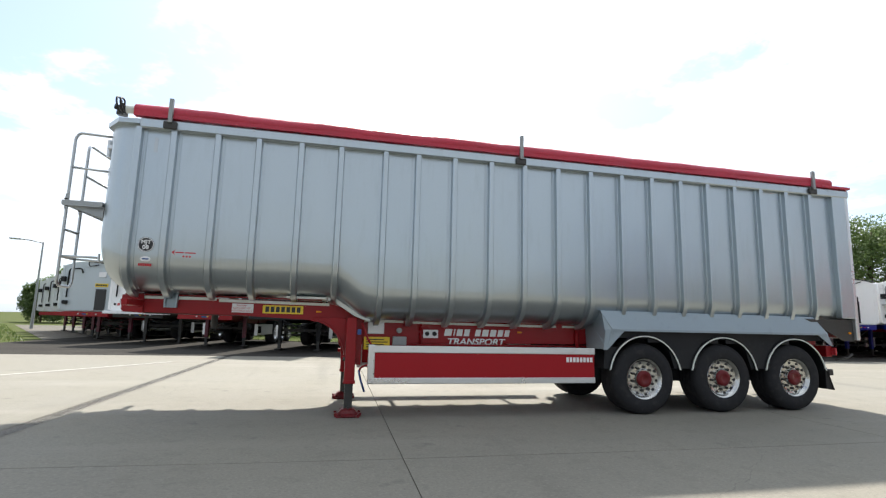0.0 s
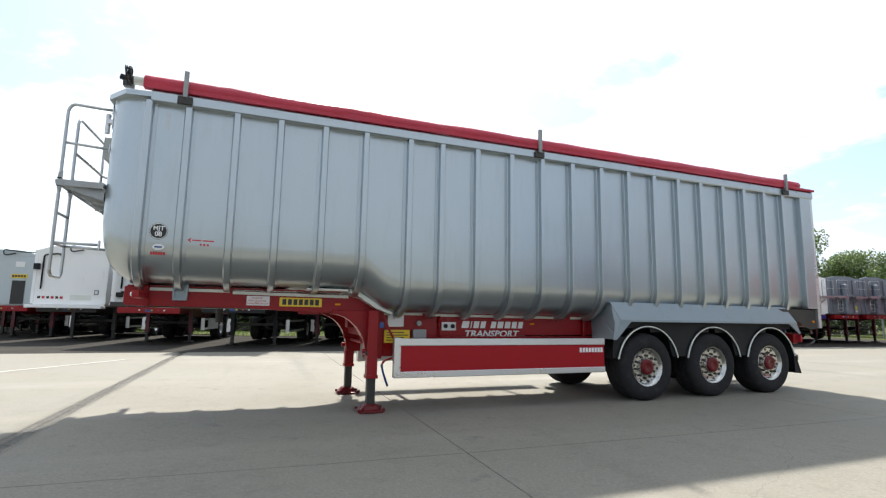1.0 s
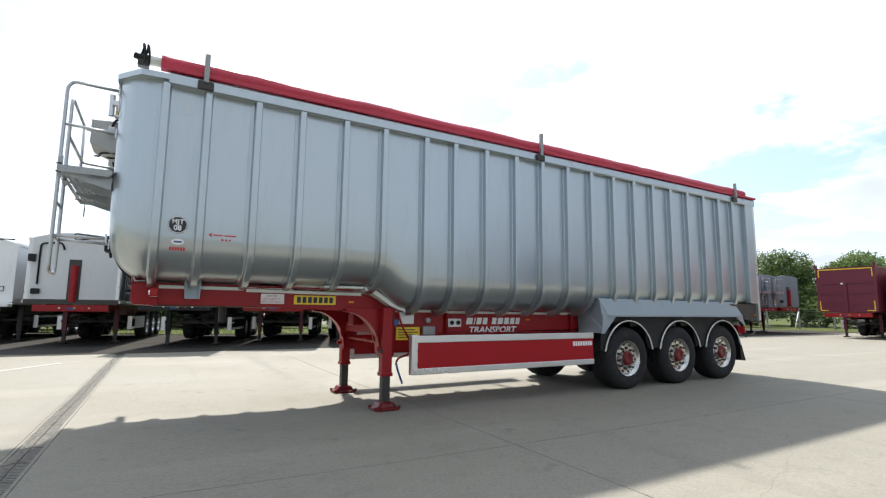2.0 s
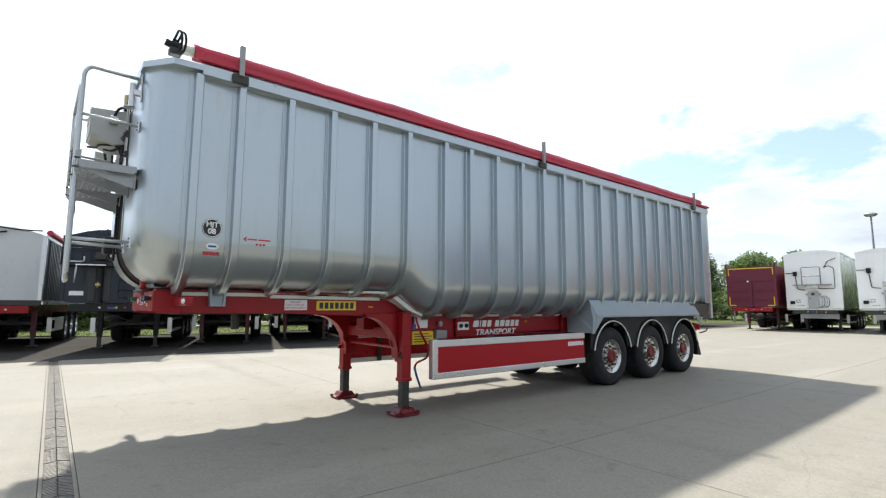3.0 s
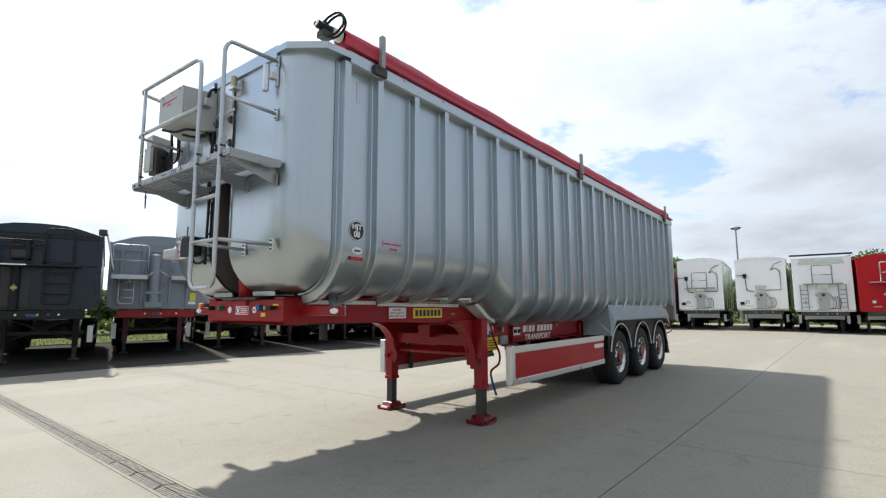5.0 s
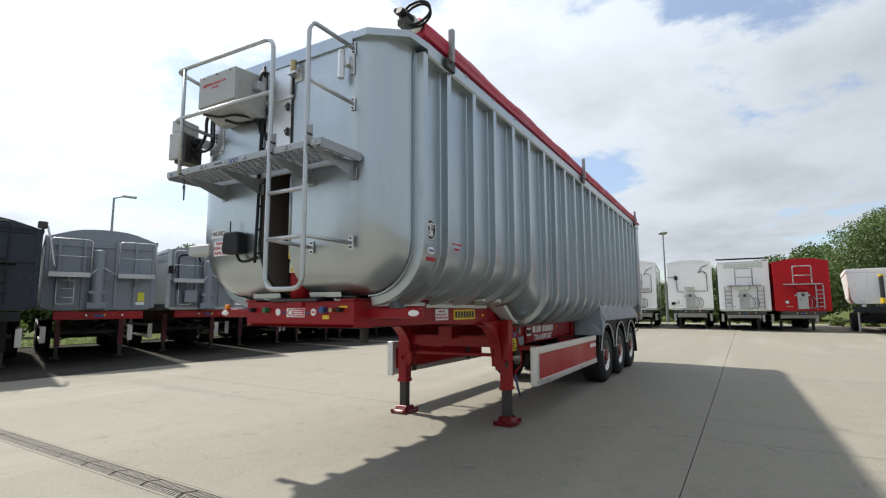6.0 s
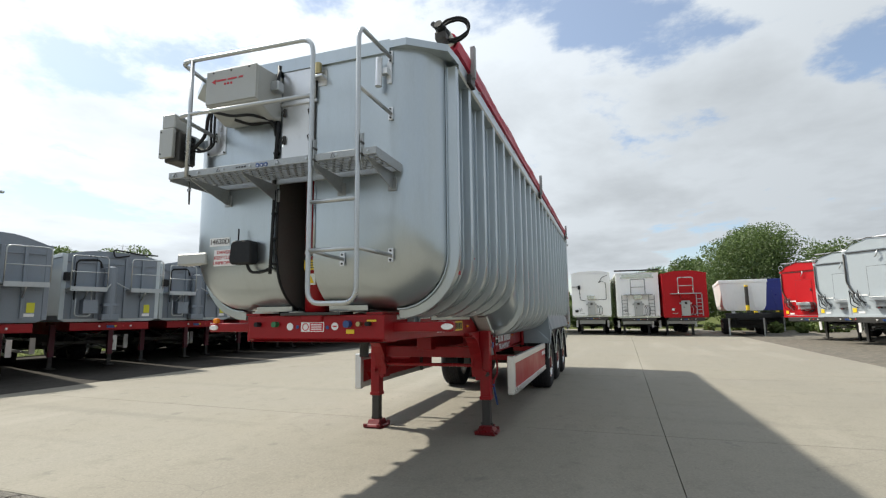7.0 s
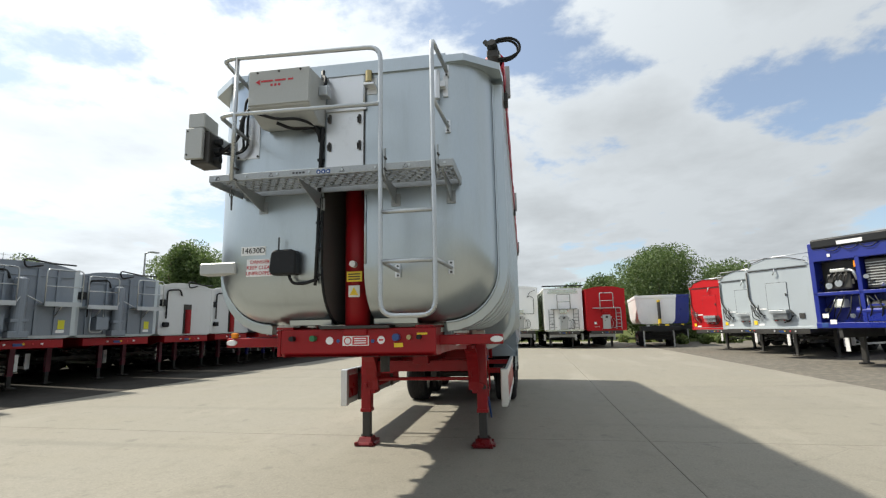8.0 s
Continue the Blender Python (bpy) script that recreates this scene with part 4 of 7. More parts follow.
def parked(label, x, y, h, body_mat, frame_mat, top=3.95, base=1.34, length=9.6, width=2.52, arch=0.10, ribs=0, fit="", rail=None, legs=True, group="parked trailers", face=None):
    """A parked tipper: its front at (x, y), its length along the heading h. fit names what its headboard carries."""
    fit = fit.split()
    dk = base + (top - base) * 0.44
    bars = STEEL_DARK if "dark" in fit else GALV
    root = thing("parked_trailer", (x, y, height(x, y)), label, "trailer", group, rz=h)
    ORIGIN[root] = Vector((0, 0, 0))
    w = width / 2
    rail = rail or body_mat
    # tub with a rounded lower edge and an arched headboard
    side = [(-w, top - 0.12), (-w, base + 0.18), (-w + 0.05, base + 0.05), (-w + 0.18, base), (w - 0.18, base), (w - 0.05, base + 0.05), (w, base + 0.18), (w, top - 0.12)]
    bm = add_prism(bmesh.new(), side, "x", 0.0, length)
    bmesh.ops.bevel(bm, geom=[e for e in bm.edges if abs(e.verts[0].co.x - e.verts[1].co.x) < 1e-4 and e.verts[0].co.x < 0.01 and min(e.verts[0].co.z, e.verts[1].co.z) < top - 0.15], offset=0.035, segments=2, affect="EDGES")
    bmesh.ops.delete(bm, geom=[f for f in bm.faces if f.normal.z > 0.9 and f.calc_center_median().z > top - 0.2], context="FACES")
    tubby = part("body", bm, body_mat, root)
    md = tubby.modifiers.new("thickness", "SOLIDIFY")
    md.thickness, md.offset = 0.04, -1
    crown = [(-w, top - 0.16)] + [(-w + width * k / 10, top - 0.12 + 0.12 * min(1, 4 * k / 10, 4 * (10 - k) / 10) * (1 if arch else 0.2) + arch * math.sin(math.pi * k / 10)) for k in range(11)] + [(w, top - 0.16)]
    front = face or body_mat
    leg_mat = MAROON_BODY if frame_mat is RED else frame_mat
    part("headboard_crown", prism(crown, "x", -0.012, 0.05), front, root)
    if face:
        part("face_panel", box(-0.012, -0.002, -w + 0.02, w - 0.02, base + 0.08, top - 0.14), face, root)
    for s in (-1, 1):
        part("top_rail", box(-0.01, length, *sorted((s * (w - 0.03), s * (w + 0.03))), top - 0.20, top - 0.09, 0.008), rail, root)
        part("corner_post", box(-0.014, 0.09, *sorted((s * (w - 0.10), s * (w + 0.012))), base + 0.06, top - 0.1, 0.01), rail, root)
        for k in range(ribs):
            xx = 0.55 + k * (length - 0.8) / max(1, ribs - 1)
            part("rib", box(xx - 0.04, xx + 0.04, *sorted((s * (w - 0.01), s * (w + 0.045))), base + 0.14, top - 0.2), body_mat, root)
        # chassis side: beam, wheels, guard frame, leg
        part("chassis_beam", prism([(-0.02, base - 0.02), (length - 0.1, base - 0.02), (length - 0.1, base - 0.38), (2.6, base - 0.38), (1.9, base - 0.20), (-0.02, base - 0.20)], "y", s * 0.60, s * 0.66), frame_mat, root)
        if legs:
            lg = part("landing_leg", box(2.1, 2.24, *sorted((s * 0.70, s * 0.84)), 0.36, base - 0.1, 0.008), leg_mat, root)
            part("inner_tube", box(2.12, 2.22, *sorted((s * 0.72, s * 0.82)), 0.04, 0.38), STEEL_DARK, lg)
            part("foot", box(1.98, 2.36, *sorted((s * 0.65, s * 0.89)), 0.0, 0.05, 0.012), STEEL_DARK, lg)
        gd = part("side_guard", box(2.7, length - 4.3, *sorted((s * 1.12, s * 1.15)), 0.84, 0.92), ALU, root)
        part("guard_rail", box(2.7, length - 4.3, *sorted((s * 1.12, s * 1.15)), 0.46, 0.54), ALU, gd)
        part("guard_end", box(2.66, 2.72, *sorted((s * 1.02, s * 1.155)), 0.45, 0.93), ALU, gd)
        for k in range(3):
            wx = length - 3.75 + 1.33 * k
            hub = new("wheel", plain_wheel_meshes()["rim", s])
            hub.parent, hub.location = root, (wx, s * 1.17, 0.50)
            ORIGIN[hub] = ORIGIN[root]
            ty = new("tyre", plain_wheel_meshes()["tyre", s])
            ty.parent = hub
            crisp(part("mudguard", arc_strip_at(wx, *sorted((s * 0.78, s * 1.19)), 0.56, 0.585), BLACK, root), 40)
    for wx in (length - 3.75, length - 2.42, length - 1.09):
        part("axle", cyl((wx, -1.0, 0.5), (wx, 1.0, 0.5), 0.06, n=10), STEEL_DARK, root)
    part("front_beam", box(-0.06, 0.14, -w + 0.25, w - 0.25, base - 0.24, base - 0.03, 0.012), frame_mat, root)
    for k in range(5):
        part("coupling", cyl((-0.05, -0.5 + k * 0.2, base - 0.13), (-0.10, -0.5 + k * 0.2, base - 0.13), 0.025, n=10), (WHITE, RED_INK, YELLOW, BLUE, WHITE)[k], root)
    for k in range(4):
        part("air_tank", cyl((3.0 + k * 0.9, -0.45 + 0.3 * (k % 2), 0.80), (3.7 + k * 0.9, -0.45 + 0.3 * (k % 2), 0.80), 0.13, n=12), BLACK, root)
    part("under_run", box(2.35, 2.42, -0.95, 0.95, 0.70, 0.80, 0.006), STEEL_DARK, root)
    part("leg_brace", tube([(2.17, -0.72, 0.55), (2.17, 0.72, base - 0.25)], 0.022, 6), STEEL_DARK, root)
    part("leg_brace", tube([(2.17, 0.72, 0.55), (2.17, -0.72, base - 0.25)], 0.022, 6), STEEL_DARK, root)
    part("tail_board", box(length, length + 0.06, -w + 0.04, w - 0.04, base, top - 0.15, 0.01), body_mat, root)
    part("axle_box", box(length - 4.2, length - 0.5, -0.5, 0.5, 0.62, base - 0.38), STEEL_DARK, root)

    # ---- what the headboard carries ----
    if "ram" in fit or "ramdark" in fit:
        rm = GREY_BODY if "ram" in fit else GREY_BOX
        hi = top - 0.45 if "ram" in fit else 2.25
        ry = 0.12
        r = part("ram_cover", cyl((-0.15, ry, base + 0.12), (-0.15, ry, hi), 0.155, n=20), rm, root, "upright ram cover")
        part("ram_foot", box(-0.30, -0.01, ry - 0.22, ry + 0.22, base + 0.03, base + 0.20, 0.02), rm, r)
        part("ram_head", cyl((-0.15, ry, hi), (-0.15, ry, hi + 0.05), 0.15, 0.08, 20), ALU, r)
        part("ram_clamp", box(-0.30, -0.01, ry - 0.19, ry + 0.19, base + 0.42, base + 0.50, 0.01), rm, r)
    if "rambox" in fit:
        r = part("ram_cover", box(-0.16, -0.01, -0.24, 0.24, base + 0.08, base + 1.0, 0.02), GREY_BOX, root, "grey ram cover")
        part("ram_ear", box(-0.14, -0.01, -0.34, 0.34, base + 0.78, base + 0.88, 0.015), GREY_BOX, r)
        part("ram_eye", cyl((-0.16, 0, base + 0.85), (-0.20, 0, base + 0.85), 0.08, n=16), STEEL_DARK, r)
        part("ram_shelf", box(-0.22, -0.01, -0.26, 0.26, base + 1.15, base + 1.42, 0.02), body_mat, r)
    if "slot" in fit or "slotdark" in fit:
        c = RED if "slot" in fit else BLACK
        # no slot is cut: a flat dark panel paints its inner shade
        part("ram_slot", box(-0.018, 0.0, -0.17, 0.17, base + 0.06, top - 0.75), STEEL_DARK, root, "flat dark panel painting the shade of the ram slot")
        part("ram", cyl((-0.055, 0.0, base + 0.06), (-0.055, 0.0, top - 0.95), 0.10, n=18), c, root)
    if "deck" in fit:
        for s in (-1, 1):
            a, b = sorted((s * 0.30, s * (w - 0.08)))
            d = part("catwalk", box(-0.45, -0.02, a, b, dk, dk + 0.05, 0.006), bars, root)
            part("catwalk_lip", box(-0.46, -0.44, a, b, dk - 0.04, dk + 0.08), bars, d)
            part("guard_rail", tube(rounded([(-0.44, a, dk), (-0.44, a, dk + 0.92), (-0.44, b, dk + 0.92), (-0.44, b, dk)], 0.10), 0.016), bars, d)
            part("guard_rail", tube([(-0.44, a, dk + 0.48), (-0.44, b, dk + 0.48)], 0.014), bars, d)
            part("catwalk_stay", tube([(-0.40, (a + b) / 2, dk), (-0.03, (a + b) / 2, dk - 0.3)], 0.02), bars, d)
        part("ladder", tube(rounded([(-0.30, 0.62, dk), (-0.30, 0.62, base + 0.15), (-0.30, 0.98, base + 0.15), (-0.30, 0.98, dk)], 0.09), 0.018), bars, root)
        if "hose" in fit:
            part("tool_box", box(-0.32, -0.02, 0.45, 0.80, base + 0.22, base + 0.60, 0.01), front, root)
        else:
            for k in range(3):
                part("ladder_rung", tube([(-0.30, 0.62, base + 0.32 + k * 0.22), (-0.30, 0.98, base + 0.32 + k * 0.22)], 0.016), bars, root)
        part("diagonal_stay", tube([(-0.40, 0.30, dk + 0.02), (-0.16, 0.02, dk + 0.36)], 0.016), bars, root)
        part("diagonal_stay", tube([(-0.40, -0.30, dk + 0.02), (-0.16, 0.20, dk + 0.36)], 0.016), bars, root)
        part("face_shelf", box(-0.05, 0.0, -w + 0.12, w - 0.12, dk - 0.10, dk - 0.06), front, root)
        part("face_shelf", box(-0.05, 0.0, -w + 0.12, w - 0.12, top - 0.34, top - 0.30), front, root)
        for yy in (-0.75, -0.30, 0.42, 0.95):
            part("front_rib", box(-0.065, 0.0, yy - 0.035, yy + 0.035, base + 0.1, top - 0.15, 0.006), front, root)
    if "blackdeck" in fit:
        d = part("catwalk", box(-0.42, -0.02, -0.85, w - 0.06, 2.40, 2.44, 0.006), BLACK, root, "black catwalk")
        part("catwalk_label", box(-0.424, -0.421, 0.15, 0.85, 2.405, 2.435), WHITE, d)
        for zz in (2.86, 2.99):
            part("guard_rail", tube([(-0.40, -0.15, zz), (-0.40, w - 0.1, zz)], 0.017), BLACK, d)
        for yy in (-0.15, 0.16, 0.70, w - 0.1):
            part("rail_post", tube([(-0.40, yy, 2.42), (-0.40, yy, 3.0)], 0.017), BLACK, d)
        part("ladder", tube(rounded([(-0.36, -0.17, 2.42), (-0.36, -0.17, 3.30), (-0.36, -0.70, 3.30), (-0.36, -0.70, 1.52), (-0.36, -0.17, 1.52), (-0.36, -0.17, 2.42)], 0.1), 0.019), BLACK, root)
        for k in range(4):
            part("ladder_rung", tube([(-0.36, -0.70, 1.75 + k * 0.25), (-0.36, -0.17, 1.75 + k * 0.25)], 0.015), BLACK, root)
        part("control_box", box(-0.20, -0.01, 0.12, 0.48, 2.56, 3.08, 0.015), BLACK, root)
        part("box_lid", box(-0.23, -0.20, 0.14, 0.46, 2.60, 2.78, 0.01), STEEL_DARK, root)
        part("grab_handle", tube(rounded([(-0.42, 1.02, 2.62), (-0.42, 1.02, 2.50), (-0.42, 0.66, 2.50), (-0.42, 0.66, 2.64)], 0.06), 0.02), GALV, root, "pale grab handle")
        part("lever", tube([(-0.42, 0.85, 1.92), (-0.42, 0.82, 2.40)], 0.022), GALV, root)
        # shade of the uncut slot, as a flat ink-dark panel
        part("ram_slot", box(-0.02, 0.0, 0.10, 0.62, base + 0.06, 2.38), INK, root, "flat dark panel painting the shade of the ram slot")
        part("ram", cyl((-0.07, 0.36, base), (-0.07, 0.36, 2.38), 0.09, n=16), BLACK, root)
        v = part("valve", box(-0.22, -0.14, 0.30, 0.42, 1.86, 1.93, 0.01), BRASS, root, "yellow valve")
        part("valve_stem", cyl((-0.19, 0.36, 1.82), (-0.19, 0.36, 1.97), 0.02, n=10), BRASS, v)
        part("white_label", box(-0.018, -0.008, 0.72, 1.05, 1.60, 1.72), WHITE, root)
        m = part("roll_motor", box(-0.10, 0.10, -w - 0.08, -w + 0.10, top - 0.08, top + 0.08, 0.03), STEEL_DARK, root, "roll motor on the corner")
        part("hanging_cord", tube(rounded([(-0.06, -w - 0.08, top - 0.02), (-0.06, -w - 0.16, top - 0.4), (-0.06, -w - 0.22, top - 0.75), (-0.06, -w - 0.26, top - 0.95)], 0.1), 0.022), GALV, m)
        for zz in (2.45, 3.12, 3.2):
            part("face_seam", box(-0.03, 0.0, -w + 0.1, w - 0.1, zz - 0.012, zz + 0.012), BLACK, root)
    if "ladder" in fit:
        steel = POLE if face is WHITE_BODY else GALV
        d = part("catwalk", box(-0.40, -0.02, -0.85, 0.85, 2.55, 2.60, 0.006), steel, root)
        part("guard_rail", tube(rounded([(-0.38, -0.42, 2.58), (-0.38, -0.42, 3.55), (-0.38, 0.42, 3.55), (-0.38, 0.42, 2.58)], 0.08), 0.03), steel, d)
        part("guard_rail", tube([(-0.38, -0.42, 3.05), (-0.38, 0.42, 3.05)], 0.024), steel, d)
        for yy in (-0.80, 0.80) if "two" in fit else () if "pipe" in fit else (-0.78,):
            for e in (-0.16, 0.16):
                part("ladder_stile", box(-0.10, -0.05, yy + e - 0.02, yy + e + 0.02, base + 0.08, 2.55), steel, d)
            for k in range(5):
                part("ladder_rung", box(-0.10, -0.06, yy - 0.15, yy + 0.15, base + 0.2 + k * 0.22, base + 0.235 + k * 0.22), steel, d)
    if "pipe" in fit:
        part("hose_run", tube(rounded([(-0.06, 1.25, 3.25), (-0.06, 0.78, 3.25), (-0.06, 0.70, 2.35), (-0.06, 0.35, 2.3)], 0.08), 0.018), BLACK, root, "black hose")
        part("hose_run", tube(rounded([(-0.05, -0.25, 2.36), (-0.05, -0.98, 2.36), (-0.05, -0.98, 3.45), (-0.05, -0.75, 3.62), (-0.05, -0.50, 3.50), (-0.05, -0.62, 3.62), (-0.05, -0.72, 3.85), (-0.05, -1.10, 4.0)], 0.08), 0.016), BLACK, root)
        part("swivel", box(-0.14, -0.01, 0.68, 0.86, 3.08, 3.34, 0.02), BLACK, root)
    if "hose" in fit:
        part("hose_run", tube(rounded([(-0.05, 0.95, base + 0.6), (-0.05, 0.95, top - 0.28), (-0.05, 0.40, top - 0.22), (-0.05, 0.32, top - 0.45)], 0.12), 0.028), BLACK, root, "black hose")
        part("hose_loop", tube(rounded([(-0.06, -0.35, top - 0.05), (-0.10, 0.05, top - 0.15), (-0.08, 0.10, top + 0.10), (-0.04, -0.6, top + 0.02), (-0.02, -1.15, top + 0.02)], 0.12), 0.022), BLACK, root)
        part("swivel", box(-0.16, -0.01, 1.04, 1.22, top - 0.85, top - 0.62, 0.02), BLACK, root)
    if "rambox" in fit:
        for k in range(4):
            part("service_hose", tube(rounded([(-0.04, -0.30 - 0.08 * k, base + 0.75), (-0.12, -0.42 - 0.10 * k, base + 0.55), (-0.10, -0.36 - 0.10 * k, base + 0.15), (-0.05, 0.3, base + 0.08)], 0.12), 0.014), BLACK if k % 2 else GALV, root)
        part("notice", box(-0.018, -0.008, 0.62, 0.80, base + 0.38, base + 0.55), INK, root)
        part("notice_field", box(-0.022, -0.017, 0.64, 0.78, base + 0.40, base + 0.53), WHITE, root)
        for k in range(4):
            part("notice_bar", box(-0.018, -0.008, 0.45 + k * 0.08, 0.51 + k * 0.08, base + 0.20, base + 0.25), GREY_BOX, root)
        part("bottom_rail", box(-0.03, 0.02, -w, w, base - 0.03, base + 0.04, 0.008), body_mat, root)
        part("ram_bolt", cyl((-0.20, 0.12, base + 0.60), (-0.16, 0.12, base + 0.60), 0.03, n=8), STEEL_DARK, root)
    if "unit" in fit:
        part("sensor_box", box(-0.14, -0.015, 0.86, 1.08, base + 0.30, base + 0.47, 0.03), BLACK, root, "black plastic sensor box")
    if "label" in fit:
        part("warning_label", box(-0.018, -0.008, -1.0, -0.84, base + 0.24, base + 0.48), LABEL_YELLOW, root, "yellow warning label")
        part("white_label", box(-0.018, -0.008, -1.0, -0.80, base + 0.14, base + 0.22), WHITE, root)
    if "sign" in fit:
        part("front_sign", box(-0.02, -0.008, -0.85, -0.27, base + 1.10, base + 1.26), YELLOW, root, "yellow sign")
        for k in range(5):
            part("sign_bar", box(-0.024, -0.02, -0.80 + k * 0.105, -0.72 + k * 0.105, base + 1.14, base + 1.22), INK, root)
        # flat dark panel: the recess is only its shade in colour
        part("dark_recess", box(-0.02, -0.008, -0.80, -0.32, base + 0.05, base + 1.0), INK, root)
        part("white_label", box(-0.02, -0.008, -0.72, -0.38, base + 1.55, base + 1.78), WHITE, root)
    if "sill" in fit:
        part("front_sill", box(-0.06, 0.02, -w, w, base - 0.02, base + 0.14, 0.01), STEEL_DARK, root)
        for q in (-1, 1):
            part("side_rail", box(0.0, length, *sorted((q * (w - 0.02), q * (w + 0.05))), base + 0.02, base + 0.10), ALU, root)
            part("side_panel", box(3.2, length - 4.3, *sorted((q * 1.15, q * 1.165)), 0.46, 0.92), GREY_BOX, root)
    if "bumper" in fit:
        part("skirt", box(-0.35, 0.02, -w - 0.02, w + 0.02, base - 0.10, base + 0.02, 0.02), WHITE_BODY, root)
        for k in range(6):
            part("label_bar", box(-0.018, -0.008, 0.2 + k * 0.15, 0.29 + k * 0.15, base + 0.25, base + 0.34), INK if k % 2 else RED_INK, root)
        part("label_panel", box(-0.018, -0.008, -0.75, -0.05, base + 0.22, base + 0.40), CREAM, root)
        part("label_frame", box(-0.018, -0.008, -1.0, -0.85, base + 0.42, base + 0.60), INK, root)
        part("label_field", box(-0.021, -0.018, -0.975, -0.875, base + 0.445, base + 0.575), WHITE, root)
    if "door" in fit:
        door = part("access_door", box(-0.022, -0.004, -0.33, 0.48, base + 0.72, base + 1.80, 0.004), front, root, "flush access door with a dark seal")
        for a, b, c, d in ((-0.345, 0.495, base + 1.80, base + 1.815), (-0.345, 0.495, base + 0.705, base + 0.72), (-0.345, -0.33, base + 0.705, base + 1.815), (0.48, 0.495, base + 0.705, base + 1.815)):
            part("door_seal", box(-0.012, -0.002, a, b, c, d), STEEL_DARK, door)
        part("door_handle", box(-0.06, -0.02, -0.30, -0.25, base + 1.25, base + 1.36, 0.008), STEEL_DARK, door)
        part("hinge_line", box(-0.03, 0.0, -w + 0.12, w - 0.12, top - 0.20, top - 0.17), STEEL_DARK, root)
        part("catch", tube(rounded([(-0.05, 0.05, top - 0.18), (-0.10, 0.03, top - 0.30), (-0.08, 0.12, top - 0.42)], 0.05), 0.022), GALV, root)
        # stepped crown with its bow and rings
        part("raised_crown", prism([(-w + 0.06, top - 0.14), (-w + 0.10, top - 0.02), (-0.45, top + 0.22), (0.35, top + 0.28), (w - 0.35, top + 0.12), (w - 0.06, top - 0.14)], "x", -0.03, 0.06, 0.006), front, root)
        part("bow", tube([(-0.05, -w + 0.1, top + 0.02), (-0.05, -0.45, top + 0.25), (-0.05, 0.35, top + 0.31), (-0.05, w - 0.30, top + 0.14), (-0.05, w - 0.04, top - 0.05)], 0.016), STEEL_DARK, root)
        part("sheet_bar", tube([(0.1, -w + 0.05, top + 0.34), (0.1, w - 0.05, top + 0.30)], 0.022), ALU, root)
        for q in (-1, 1):
            part("ring", tube([(-0.06, q * (w - 0.10) + 0.11 * math.cos(a), top + 0.08 + 0.11 * math.sin(a)) for a in span(0, 2 * math.pi, 16)[:-1]], 0.014, 6, True), GALV, root)
        # drain pipe and the bunch of hoses at its foot
        part("drain_pipe", tube(rounded([(-0.05, w - 0.05, top - 0.2), (-0.05, w - 0.06, base + 1.25), (-0.09, w - 0.20, base + 1.0), (-0.10, w - 0.34, base + 0.82)], 0.12), 0.026), STEEL_DARK, root)
        for k in range(7):
            yy = w - 0.18 - 0.05 * k
            part("service_hose", tube(rounded([(-0.05, yy + 0.08, base + 0.95 - 0.04 * (k % 3)), (-0.16, yy - 0.02, base + 0.70), (-0.14, yy - 0.16 * (k % 2), base + 0.42 + 0.03 * k), (-0.06, yy - 0.20, base + 0.30 + 0.09 * (k % 4))], 0.1), 0.015), (BLACK, BLACK, STEEL_DARK, BLACK, GALV, BLACK, BLACK)[k], root)
        for k in range(3):
            part("service_hose", tube(rounded([(-0.04, -0.36, base + 0.72), (-0.10, -0.46 - 0.05 * k, base + 0.52), (-0.10, -0.40, base + 0.26 + 0.04 * k), (-0.05, -0.10, base + 0.20)], 0.1), 0.014), BLACK, root)
        step = part("step_box", box(-0.26, -0.01, -0.34, 0.36, base + 0.56, base + 0.70, 0.01), GALV, root, "grey step box with louvres")
        for k in range(6):
            part("louvre", box(-0.20, -0.01, -0.32, 0.34, base + 0.36 + k * 0.034, base + 0.378 + k * 0.034), GALV, step)
        for k in range(8):
            part("coupling", cyl((-0.02, -0.28 + k * 0.08, base + 0.30), (-0.09, -0.28 + k * 0.08, base + 0.30), 0.022, n=8), (GALV, BLACK, RED_INK, GALV)[k % 4], root)
        part("vent", box(-0.03, -0.004, -0.88, -0.68, base + 0.36, base + 0.56, 0.004), STEEL_DARK, root, "dark square vent")
        part("warning_label", box(-0.018, -0.008, 0.98, 1.12, base + 0.14, base + 0.30), YELLOW, root)
        part("white_label", box(-0.018, -0.008, 0.70, 0.92, base + 0.10, base + 0.18), WHITE, root)
        part("white_label", box(-0.018, -0.008, 0.55, 0.85, base + 0.74, base + 0.80), WHITE, root)
        part("bottom_rail", box(-0.05, 0.02, -w, w, base - 0.05, base + 0.05, 0.01), front, root)
        if "sideladder" in fit:
            for e in (-1.20, -0.96):
                part("ladder_stile", box(-0.10, -0.06, e - 0.018, e + 0.018, base + 0.35, top - 0.75), WHITE, root)
            for k in range(7):
                part("ladder_rung", box(-0.10, -0.065, -1.19, -0.97, base + 0.45 + k * 0.21, base + 0.475 + k * 0.21), WHITE, root)
        for s in (-1, 1):
            part("white_reflector", box(2.15, 2.2, *sorted((s * 1.0, s * 1.12)), 0.42, 0.90), WHITE, root)
            part("truss_stay", tube([(2.2, s * 0.9, base - 0.25), (3.6, s * 0.9, 0.55), (4.6, s * 0.9, base - 0.3)], 0.035, 6), GALV, root)
